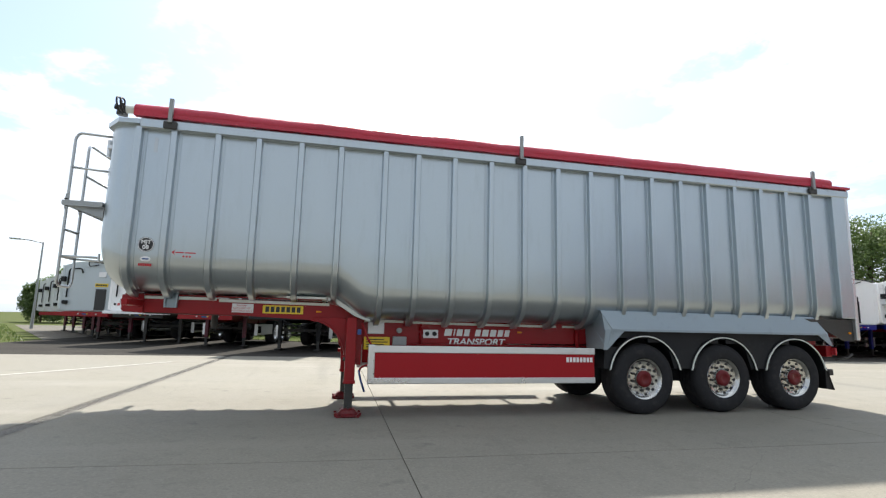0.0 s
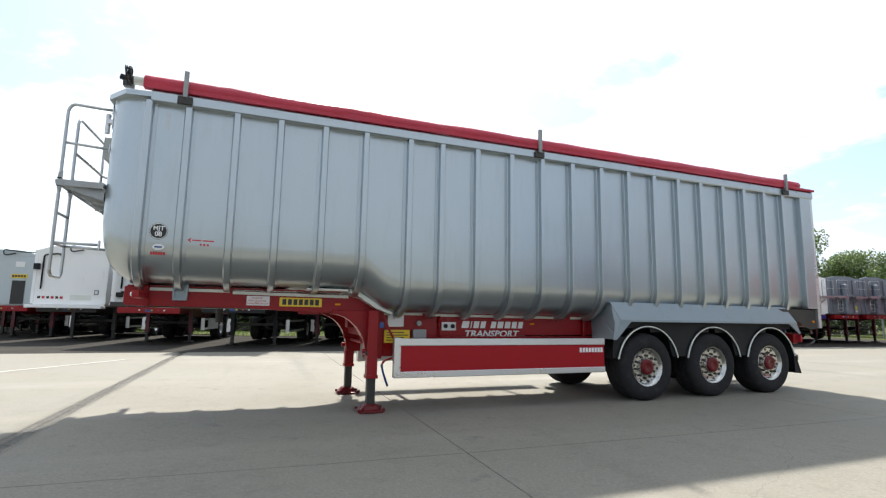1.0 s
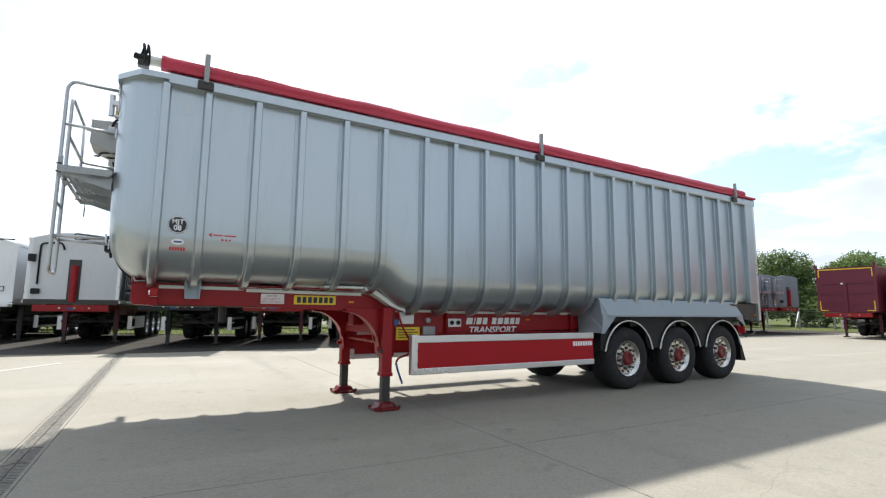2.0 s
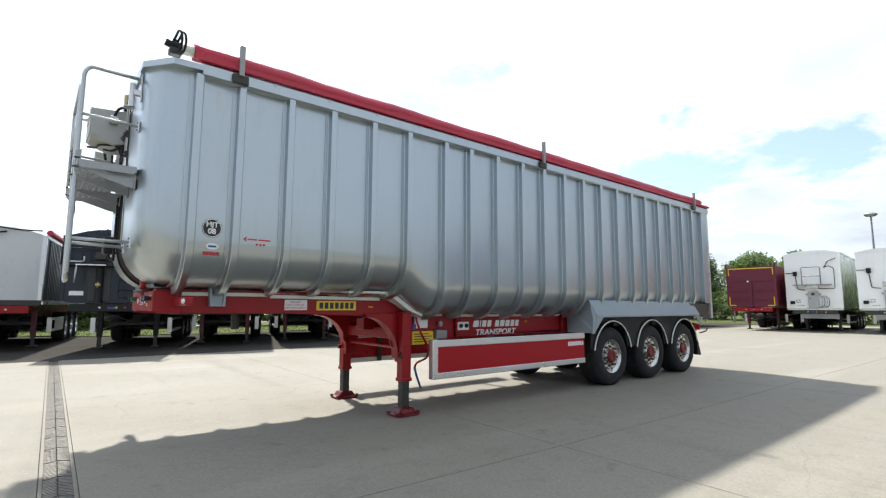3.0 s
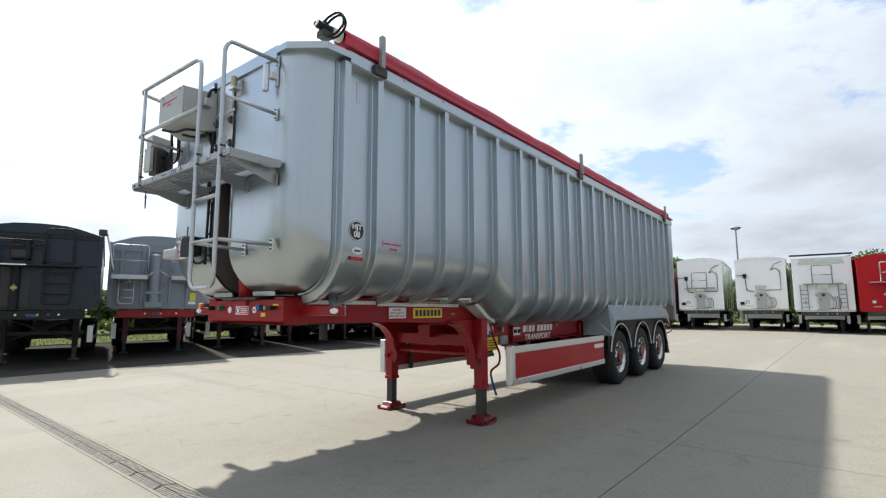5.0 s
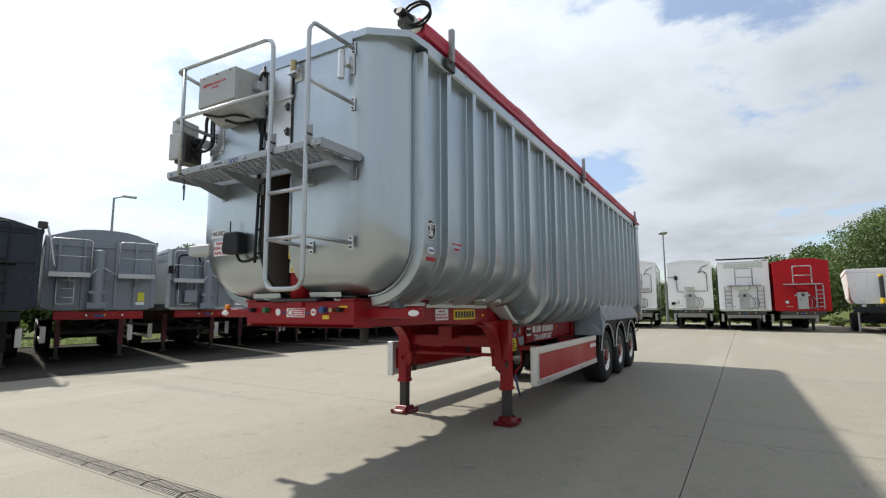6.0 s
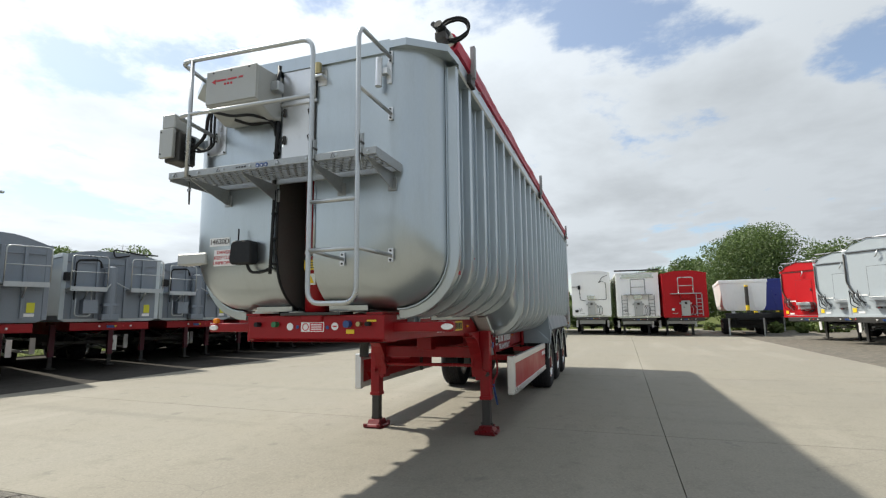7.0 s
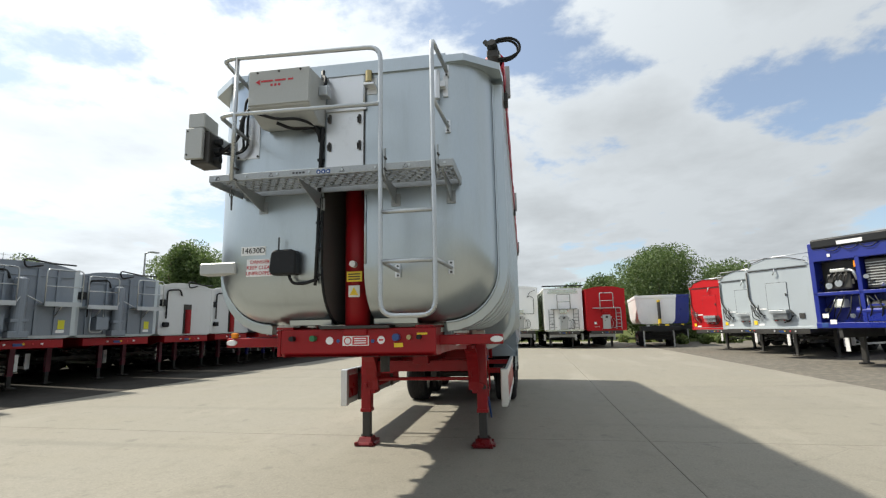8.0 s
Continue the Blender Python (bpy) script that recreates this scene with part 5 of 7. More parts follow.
    if "tape" in fit:
        for a, b, c, d in ((-w + 0.1, w - 0.1, top - 0.22, top - 0.17), (w - 0.14, w - 0.10, top - 0.6, top - 0.2), (-w + 0.10, -w + 0.14, top - 0.6, top - 0.2),
                           (w - 0.14, w - 0.10, base + 0.1, base + 0.6), (-w + 0.10, -w + 0.14, base + 0.1, base + 0.6), (w - 0.45, w - 0.10, base + 0.08, base + 0.12), (-w + 0.10, -w + 0.45, base + 0.08, base + 0.12)):
            part("edge_tape", box(-0.022, -0.012, a, b, c, d), YELLOW, root, "yellow edge tape")
        for zz in (base + 0.4, base + 0.95, base + 1.5):
            part("face_rib", box(-0.05, 0.0, -w + 0.15, w - 0.15, zz, zz + 0.05), body_mat, root)
        part("face_post", box(-0.08, 0.0, -0.06, 0.06, base, base + 1.5), body_mat, root)
        part("face_pin", cyl((-0.12, 0.12, base + 1.5), (-0.05, 0.12, base + 1.5), 0.05, n=10), WHITE, root)
        for q in (-1, 1):
            part("corner_lug", box(-0.06, 0.12, *sorted((q * (w - 0.06), q * (w + 0.06))), top - 0.12, top + 0.08, 0.015), body_mat, root)
    if "sheetroll" in fit:
        part("roll", cyl((0.1, -w - 0.05, top - 0.02), (length - 0.1, -w - 0.05, top - 0.02), 0.085, n=12), TARP, root, "rolled red sheet")
    if "blackbar" in fit:
        part("sheet_bar", box(-0.10, 0.20, -w - 0.08, w + 0.08, top + 0.02, top + 0.09, 0.01), BLACK, root, "black sheet bar")
        part("deflector", prism([(-1.0, top - 0.45), (1.0, top - 0.45), (0.9, top - 0.2), (-0.9, top - 0.2)], "x", -0.05, -0.012), body_mat, root)
    if not legs:
        part("bumper_plate", box(1.4, 1.46, -0.80, 0.80, 0.70, 0.98, 0.015), GALV, root, "grey bumper plate")
        for s in (-1, 1):
            part("bumper_drop", box(1.4, 1.5, *sorted((s * 0.78, s * 0.86)), 0.68, base - 0.2), GALV, root)
            part("landing_leg", box(2.1, 2.24, *sorted((s * 0.70, s * 0.84)), 0.0, base - 0.1), STEEL_DARK, root)
    part("number_bar", box(-0.065, -0.06, -0.11, 0.11, base - 0.18, base - 0.11), BLUE, root)
    return root


def arc_strip_at(x, y0, y1, r0, r1):
    bm = arc_strip(x, y0, y1, r0, r1, 0, 180, 12)
    return bm


GREY_LBL = "grey tipper trailer with ladder and ram cover on a red chassis"
# the long row on the far side of the yard
for x, y in ((-18.55, 40.0), (-16.5, 36.5), (-14.45, 33.0), (-12.6, 29.6)):
    parked("white tipper trailer in a long row by the grass", x, y, 78, SHADED_WHITE, RED, top=3.5, fit="slotdark unit hose", length=9.0)
parked("pale grey tipper trailer carrying a yellow sign", -11.0, 26.2, 78, LIGHT_GREY, RED, top=3.5, fit="sign unit hose")
parked("white tipper trailer with a white front skirt", -8.0, 23.6, 80, WHITE_BODY, STEEL_DARK, top=3.52, fit="bumper hose")
parked("white-fronted tipper trailer with dark ribbed sides and red sheet", -4.85, 20.95, 80, RIBBED_GREY, RED, top=3.5, length=9.2, fit="slot unit hose sheetroll sill", ribs=34, face=SHADED_WHITE, rail=ALU)
parked("black tipper trailer with catwalk on a black chassis", -2.05, 18.6, 72, BLACK_BODY, BLACK, top=3.33, base=1.40, arch=0.12, fit="blackdeck dark", rail=BLACK_BODY)
parked(GREY_LBL, 1.0, 19.35, 70, GREY_BODY, RED, top=3.40, base=1.40, width=2.48, arch=0.15, fit="deck ram label")
for x, h in ((4.15, 71.5), (7.25, 73)):
    parked("grey-fronted tipper trailer with hose, ladder and ram cover", x, 19.3, h, LIGHT_GREY, RED, top=3.36, base=1.40, width=2.48, arch=0.03, fit="deck ram hose label", face=GREY_BODY)
RAM_LBL = "white tipper trailer with a red ram in its front"
BLUE_LBL = "white tipper trailer on a dark blue chassis"
for x, h, lab, mat, frame_mat, fit in ((10.25, 79, RAM_LBL, SHADED_WHITE, RED, "slot unit hose"), (13.1, 82, RAM_LBL, SHADED_WHITE, RED, "slot unit hose"), (15.35, 86, GREY_LBL, GREY_BODY, RED, "deck ram label"),
                                       (17.85, 88, BLUE_LBL, WHITE_BODY, BLUE_BODY, "slotdark unit hose"), (20.62, 88, RAM_LBL, WHITE_BODY, RED, "slot unit hose"),
                                       (23.42, 88, BLUE_LBL, WHITE_BODY, BLUE_BODY, "slotdark unit hose"), (26.22, 88, BLUE_LBL, WHITE_BODY, BLUE_BODY, "slotdark unit hose deck"),
                                       (29.02, 88, GREY_LBL, GREY_BODY, RED, "deck ram label"), (31.82, 88, GREY_LBL, GREY_BODY, RED, "deck ram label"), (34.62, 88, "plain grey tipper trailer with a red ram slot", GREY_BODY, RED, "slot unit")):
    parked(lab, x, 18.5 if h > 85 else 19.1, h, mat, frame_mat, top=3.28 + 0.022 * (x - 10), base=1.40 + 0.012 * (x - 10), width=2.42 if h < 87 else 2.52, arch=0.03, fit=fit)
# the row behind the trailer's tail
parked("low maroon tipper trailer with yellow edge tape", 28.6, 13.0, 4, MAROON_BODY, RED, top=3.80, arch=0.0, fit="tape")
parked("white tipper trailer with catwalk rail and ram cover", 29.5, 10.22, 4.5, POLISHED_SHADE_SIDE, STEEL_DARK, top=4.44, base=1.22, arch=0.05, fit="rambox pipe unit ladder", legs=False, face=WHITE_BODY, rail=WHITE_BODY)
parked("white tipper trailer with hose run and ram cover", 29.0, 6.92, 1.5, POLISHED_SHADE_SIDE, STEEL_DARK, top=4.30, base=1.22, arch=0.02, fit="rambox pipe unit", legs=False, face=WHITE_BODY, rail=WHITE_BODY)
parked("white tipper trailer with twin ladders and black sheet bar", 27.5, 4.03, 2, POLISHED_SHADE_SIDE, STEEL_DARK, top=4.08, base=1.15, arch=0.0, fit="rambox ladder two blackbar", legs=False, face=WHITE_BODY, rail=WHITE_BODY)
parked("bright red tipper trailer with ladder and ram cover", 27.3, 1.335, 4, RED_BODY, STEEL_DARK, top=3.94, base=1.15, arch=0.06, fit="rambox ladder", legs=False)
# the row on the tarmac
HR = -55
parked("bright red walking-floor trailer with front door", 22.6, -3.5, HR, FLOOR_GREY, STEEL_DARK, top=3.55, base=1.14, arch=0.0, fit="door sideladder", face=RED_BODY, rail=RED_BODY)
parked("light grey walking-floor trailer with folded sheet", 19.0, -3.8, HR, FLOOR_GREY, STEEL_DARK, top=3.62, base=1.18, arch=0.0, fit="door")
parked("light grey walking-floor trailer with folded sheet", 15.25, -3.53, HR, FLOOR_GREY, STEEL_DARK, top=3.74, base=1.20, arch=0.0, fit="door")


def half_pipe(x, y, h, label, body_mat, with_ram, top=3.38):
    root = thing("half_pipe_tipper", (x, y, height(x, y)), label, "trailer", "parked trailers", rz=h)
    ORIGIN[root] = Vector((0, 0, 0))
    out = [(-1.26, top - 0.02), (-1.26, top - 0.33), (-1.14, 1.80), (-1.05, 1.58), (-0.92, 1.48), (0.92, 1.48), (1.05, 1.58), (1.14, 1.80), (1.26, top - 0.33), (1.26, top - 0.02)]
    b = part("body", prism(out, "x", 0, 6.5, 0.01), body_mat, root)
    part("top_rail", box(-0.05, 6.5, -1.30, 1.30, top - 0.20, top, 0.012), body_mat, b)
    part("front_fold", prism([(0.35, 3.10), (1.08, 3.10), (0.85, 1.62), (0.55, 1.62)], "x", -0.035, -0.001, 0.008), body_mat, b)
    part("front_fold", prism([(-1.08, 3.10), (-0.35, 3.10), (-0.55, 1.62), (-0.85, 1.62)], "x", -0.035, -0.001, 0.008), body_mat, b)
    if with_ram:
        rm = part("ram", cyl((-0.30, -0.15, 1.30), (-0.30, -0.15, 3.0), 0.10, n=16), STEEL_DARK, root, "dark ram with yellow bands")
        part("band", cyl((-0.30, -0.15, 2.93), (-0.30, -0.15, 3.03), 0.105, n=16), YELLOW, rm)
        part("band", cyl((-0.30, -0.15, 1.40), (-0.30, -0.15, 1.80), 0.104, n=16), YELLOW, rm)
    part("chassis", box(-1.6, 6.3, -0.55, 0.55, 0.95, 1.35, 0.02), BLACK, root)
    part("deck", box(-1.6, 0.1, -1.1, 1.1, 1.22, 1.32, 0.02), BLACK, root)
    for k in range(5):
        part("deck_fitting", box(-1.45, -1.2, -0.9 + k * 0.38, -0.72 + k * 0.38, 1.32, 1.40 + 0.05 * (k % 3), 0.01), (BLACK, YELLOW, STEEL_DARK, BLACK, GALV)[k], root)
    part("front_beam", box(-1.66, -1.58, -1.15, 1.15, 1.05, 1.28, 0.01), BLACK, root)
    part("air_tank", cyl((-0.9, -0.6, 0.85), (-0.9, 0.6, 0.85), 0.16, n=14), BLACK, root)
    part("under_box", box(-0.3, 0.8, -0.8, 0.8, 0.45, 0.95, 0.03), BLACK, root)
    for s in (-1, 1):
        part("leg", box(-0.4, -0.32, *sorted((s * 0.87, s * 0.95)), 0.0, 1.2), GALV, root)
        for k in range(2):
            hub = new("wheel", plain_wheel_meshes()["rim", s])
            hub.parent, hub.location = root, (1.2 + 1.3 * k, s * 1.16, 0.5)
            ty = new("tyre", plain_wheel_meshes()["tyre", s])
            ty.parent = hub
    return root


half_pipe(28.5, -2.09, -7, "pale grey half-pipe tipper with black and yellow ram", TIPPER_ALU, True)
half_pipe(35.7, -5.15, -7, "dark blue half-pipe tipper behind the grey one", BLUE_BODY, False, 3.78)


def engine_trailer(x, y, h):
    root = thing("engine_trailer", (x, y, height(x, y)), "blue trailer with an open engine bay in its front", "trailer", "parked trailers", rz=h)
    ORIGIN[root] = Vector((0, 0, 0))
    w = 1.25
    b = part("body", box(0.55, 10, -w, w, 1.25, 4.05, 0.03), BLUE_BODY, root)
    part("roof_roll", box(-0.06, 0.9, -w - 0.03, w - 0.12, 3.80, 4.12, 0.06), BLACK, root, "black rolled cover")
    part("badge_panel", box(-0.062, -0.05, -0.35, 0.35, 3.86, 3.98), WHITE, root)
    part("header", box(0.0, 0.55, -w, w, 3.38, 4.02, 0.02), BLUE_BODY, b)
    for y0, y1 in ((w - 0.14, w), (-0.16, -0.04), (-w, -w + 0.14)):
        part("post", box(0.0, 0.55, y0, y1, 1.25, 3.45, 0.012), BLUE_BODY, b)
    part("shelf", box(0.0, 0.55, -w, w, 2.25, 2.36, 0.012), BLUE_BODY, b)
    part("floor_beam", box(-0.05, 0.55, -w, w, 1.2, 1.38, 0.015), BLUE_BODY, b)
    part("bay_back", box(0.45, 0.54, -w + 0.1, w - 0.1, 2.30, 3.4), STEEL_DARK, b)
    part("bay_back", box(0.45, 0.54, -w + 0.1, w - 0.1, 1.38, 2.28), BLUE_BODY, b)
    e = part("engine", box(0.10, 0.44, 0.15, 0.85, 2.42, 2.95, 0.06), STEEL_DARK, root, "dark engine with pale pipes")
    part("engine_head", box(0.12, 0.40, 0.22, 0.70, 2.93, 3.06, 0.04), STEEL_DARK, e)
    for k in range(4):
        part("engine_pipe", tube(rounded([(0.10, 0.85 - 0.15 * k, 2.55), (0.04, 0.8 - 0.16 * k, 2.8), (0.12, 0.62 - 0.15 * k, 3.0 + 0.03 * k)], 0.1), 0.020), STEEL_DARK if k % 2 else BLACK, e)
    part("air_filter", cyl((0.12, -0.02, 3.10), (0.12, -0.02, 3.30), 0.07, n=14), AMBER, root, "orange canister")
    part("pulley", cyl((0.10, 0.5, 2.62), (0.05, 0.5, 2.62), 0.11, n=20), GALV, e)
    part("pump", box(0.05, 0.4, 0.42, 0.72, 1.85, 2.12, 0.04), CREAM, root, "cream pump housing")
    part("tank", cyl((0.25, -0.95, 1.8), (0.25, -0.25, 1.8), 0.24, n=18), BLACK, root)
    rad = part("radiator", box(0.18, 0.30, -w + 0.16, -0.22, 2.42, 3.30, 0.01), STEEL_DARK, b, "dark radiator in a blue surround")
    for k in range(9):
        part("fin", box(0.165, 0.18, -w + 0.18, -0.24, 2.50 + k * 0.085, 2.53 + k * 0.085), GREY_BOX, rad)
    part("surround", box(0.02, 0.20, -w + 0.14, -w + 0.22, 2.38, 3.34, 0.01), BLUE_BODY, rad)
    part("hydraulic_pump", cyl((0.12, 0.10, 1.72), (0.12, -0.55, 1.72), 0.13, n=18), BLUE_BODY, root, "blue hydraulic pump")
    for k in range(3):
        part("cover_loop", tube(rounded([(-0.03, 0.75 - 0.5 * k, 3.80), (-0.04, 0.62 - 0.5 * k, 3.68), (-0.04, 0.42 - 0.5 * k, 3.68), (-0.03, 0.28 - 0.5 * k, 3.80)], 0.06), 0.014, 6), BLACK, root)
    part("alternator", cyl((0.16, 0.78, 2.56), (0.05, 0.78, 2.56), 0.10, n=16), GALV, e)
    part("exhaust_elbow", tube(rounded([(0.10, 0.25, 3.02), (0.04, 0.05, 3.0), (0.06, -0.02, 2.7)], 0.1), 0.05, 10), GALV, e)
    part("rocker_cover", box(0.06, 0.30, 0.28, 0.72, 2.98, 3.10, 0.03), GREY_BOX, e)
    for k in range(6):
        part("loom", tube(rounded([(0.05, 1.0 - 0.3 * k, 1.5), (-0.02, 0.8 - 0.28 * k, 1.75), (0.06, 0.6 - 0.2 * k, 2.2)], 0.1), 0.02), BLACK, e)
    for y0, z in ((0.75, 1.55), (0.95, 1.75), (1.0, 1.45)):
        part("sticker", box(-0.06, -0.052, y0 - 0.1, y0 + 0.08, z - 0.22, z - 0.08), WHITE if z > 1.5 else BLUE, root)
    for s in (-1, 1):
        part("chassis_beam", box(0, 10, *sorted((s * 0.55, s * 0.65)), 0.9, 1.2), STEEL_DARK, root)
        lg = part("landing_leg", box(1.6, 1.75, *sorted((s * 0.72, s * 0.87)), 0.05, 1.1, 0.01), STEEL_DARK, root)
        part("foot", box(1.48, 1.87, *sorted((s * 0.66, s * 0.93)), 0.0, 0.05), STEEL_DARK, lg)
        part("white_reflector", box(1.2, 1.25, *sorted((s * 0.98, s * 1.1)), 0.42, 0.95), WHITE, root)
        for k in range(3):
            hub = new("wheel", plain_wheel_meshes()["rim", s])
            hub.parent, hub.location = root, (6.2 + 1.33 * k, s * 1.17, 0.5)
            ty = new("tyre", plain_wheel_meshes()["tyre", s])
            ty.parent = hub
    rng = random.Random(4)
    for k in range(26):
        yy, low = rng.uniform(-1.05, 1.05), k % 2
        z0 = 1.42 if low else 2.40
        zz = z0 + rng.uniform(0.05, 0.6)
        m = rng.choice((STEEL_DARK, BLACK, GALV, ALU, BLACK, BLUE_BODY))
        xx = rng.uniform(0.10, 0.34)
        if k % 3 == 0:
            part("fitting", cyl((xx, yy, zz), (xx - rng.uniform(0.05, 0.16), yy + rng.uniform(-0.1, 0.1), zz), rng.uniform(0.03, 0.08), n=12), m, e)
        elif k % 3 == 1:
            part("bracket", box(xx, xx + 0.08, yy - rng.uniform(0.03, 0.12), yy + 0.05, zz - 0.06, zz + rng.uniform(0.0, 0.14), 0.01), m, e)
        else:
            part("hose", tube(rounded([(xx, yy, z0), (xx - 0.12, yy + rng.uniform(-0.2, 0.2), zz), (xx - 0.05, yy + rng.uniform(-0.3, 0.3), zz + 0.2), (xx + 0.05, yy + rng.uniform(-0.4, 0.4), zz - 0.1)], 0.12), rng.uniform(0.012, 0.024), 6), rng.choice((BLACK, BLACK, STEEL_DARK, GALV)), e)
    part("pump_frame", prism([(-0.75, 1.40), (-0.75, 1.75), (-0.60, 1.92), (-0.25, 1.92), (-0.10, 1.75), (-0.10, 1.40)], "x", 0.02, 0.12, 0.01), BLUE_BODY, b)
    part("side_lamp", box(-0.03, 0.0, 0.6, 0.68, 3.5, 3.6), WHITE, root)
    return root


engine_trailer(10.6, -3.6, HR)


# ---- headboard equipment ----
XF = -3.575
PR = 0.0168

platform = part("platform", box(XF, XF + 0.012, 7.10, 8.85, 2.495, 2.545, 0.003), DECK, trailer, "galvanised catwalk with an open grating on brackets")
part("rear_lip", box(X0 - 0.02, X0 - 0.005, 7.10, 8.85, 2.495, 2.545), DECK, platform)
for y in (7.10, 8.835):
    part("end_lip", box(XF + 0.012, X0 - 0.02, y, y + 0.012, 2.48, 2.545), DECK, platform)
grating = bmesh.new()
for i in range(7):
    x = XF + 0.035 + i * 0.052
    add_box(grating, x, x + 0.010, 7.115, 8.83, 2.515, 2.538)
for i in range(26):
    y = 7.13 + i * 0.0645
    for j in range(6):
        x = XF + 0.045 + j * 0.052
        o = 0.032 * (j % 2)
        add_box(grating, x, x + 0.042, y + o, y + o + 0.014, 2.518, 2.535)
tagged(part("grating", grating, DECK, platform, "open anti-slip grating"), kind="stuff")
for y in (7.18, 7.60, 8.195, 8.665):
    part("bracket", prism([(XF + 0.03, 2.493), (X0 - 0.002, 2.493), (X0 - 0.002, 2.37), (X0 - 0.04, 2.37), (XF + 0.05, 2.475)], "y", y - 0.004, y + 0.004), DECK, platform)
    part("bracket_foot", box(X0 - 0.012, X0 - 0.001, y - 0.035, y + 0.035, 2.355, 2.45, 0.003), DECK, platform)

ladder = part("ladder", tube(rounded([(X0 - 0.01, 7.195, 3.40), (XF + 0.04, 7.235, 3.425), (XF, 7.235, 3.36), (XF, 7.235, 1.53), (XF, 7.595, 1.53), (XF, 7.595, 3.395), (XF, 8.72, 3.425), (XF + 0.02, 8.79, 3.425), (X0 - 0.01, 8.78, 3.36)], 0.10), PR), GALV, trailer, "bent tubular access ladder and guard rail")
for z in (2.21, 1.881):
    part("rung", tube([(XF, 7.235, z), (XF, 7.595, z)], 0.0148), GALV, ladder)
part("mid_rail", tube(rounded([(XF, 7.595, 2.972), (XF, 8.72, 2.99), (XF + 0.02, 8.80, 2.99), (X0 - 0.01, 8.815, 2.965)], 0.08), 0.0158), GALV, ladder)
part("rail_post", tube([(XF, 8.675, 2.50), (XF, 8.675, 3.42)], 0.0158), GALV, ladder)
part("brace", tube([(XF, 7.235, 2.985), (X0 - 0.01, 7.193, 2.95)], 0.0145), GALV, ladder)
part("brace", tube([(XF, 7.235, 1.885), (X0 - 0.01, 7.191, 1.878)], 0.0145), GALV, ladder)
part("brace", tube([(XF, 7.595, 1.885), (X0 - 0.01, 7.586, 1.867)], 0.0145), GALV, ladder)
for y, z in ((7.195, 3.40), (7.193, 2.95), (7.191, 1.878), (7.586, 1.867), (8.815, 2.965), (8.78, 3.35)):
    part("foot_plate", box(X0 - 0.014, X0 - 0.001, y - 0.020, y + 0.020, z - 0.05, z + 0.05, 0.003), ALU, ladder)
    for q in (-1, 1):
        part("plate_bolt", cyl((X0 - 0.012, y, z + q * 0.034), (X0 - 0.022, y, z + q * 0.034), 0.008, n=6), STEEL_DARK, ladder)
for y in (7.235, 7.595):
    part("clamp_plate", prism([(XF - 0.012, 2.46), (XF + 0.03, 2.43), (XF + 0.03, 2.66), (XF - 0.012, 2.64)], "y", y - 0.032, y - 0.025), DECK, ladder)

# hydraulic ram in its slot
ram = part("ram", cyl((-2.83, SLOT_Y - 0.015, 1.43), (-2.865, SLOT_Y - 0.015, 2.62), 0.098, n=28), RED, trailer, "red hydraulic tipping ram in the slot")
for f in ram.data.polygons:
    f.use_smooth = len(f.vertices) == 4
part("ram_base", box(-2.93, -2.75, SLOT_Y - 0.12, SLOT_Y + 0.08, 1.40, 1.47, 0.02), RED, ram)
part("ram_cradle", box(-2.95, -2.74, SLOT_Y - 0.30, SLOT_Y + 0.26, 1.455, 1.48, 0.006), STEEL_DARK, ram)
part("ram_valve", cyl((-2.93, SLOT_Y - 0.02, 1.955), (-2.995, SLOT_Y - 0.02, 1.955), 0.025, n=12), WHITE, ram)
part("warning_sticker", box(-2.950, -2.944, SLOT_Y - 0.085, SLOT_Y + 0.04, 1.82, 1.90), YELLOW, ram, "yellow warning sticker")
part("warning_sticker", box(-2.946, -2.938, SLOT_Y - 0.065, SLOT_Y + 0.025, 1.70, 1.79), CREAM, ram)
tri = prism([(SLOT_Y - 0.055, 1.715), (SLOT_Y + 0.015, 1.715), (SLOT_Y - 0.02, 1.775)], "x", -2.950, -2.9461)
part("warning_triangle", tri, YELLOW, ram)
for k in range(3):
    part("sticker_bar", box(-2.953, -2.950, SLOT_Y - 0.07, SLOT_Y + 0.025, 1.835 + k * 0.02, 1.843 + k * 0.02), INK, ram)

# slot edge trim and the cable run
part("slot_trim", tube([(X0 - 0.003, SLOT_Y - SLOT_R - 0.01, 1.93), (X0 - 0.003, SLOT_Y - SLOT_R - 0.01, 2.46)], 0.010), SILVER, body)
part("slot_trim", tube([(X0 - 0.003, SLOT_Y + SLOT_R + 0.008, 1.93), (X0 - 0.003, SLOT_Y + SLOT_R + 0.008, 2.46)], 0.010), BLACK, body)
part("slot_edge", tube(rounded([(X0 - 0.004, SLOT_Y + SLOT_R + 0.008, 1.93), (X0 + 0.04, SLOT_Y + SLOT_R + 0.008, 1.72), (X0 + 0.16, SLOT_Y + SLOT_R + 0.008, 1.575), (X0 + 0.30, SLOT_Y + SLOT_R + 0.008, 1.505)], 0.12), 0.011), BLACK, body)
loom = part("cable_run", tube(rounded([(X0 - 0.02, 8.19, 3.50), (X0 - 0.02, 8.19, 2.95), (X0 - 0.03, 8.20, 2.50)], 0.05), 0.016), BLACK, trailer, "black cables clipped to the headboard")
part("cable", tube(rounded([(X0 - 0.02, 8.22, 1.78), (X0 - 0.02, 8.20, 2.45)], 0.05), 0.013), BLACK, loom)
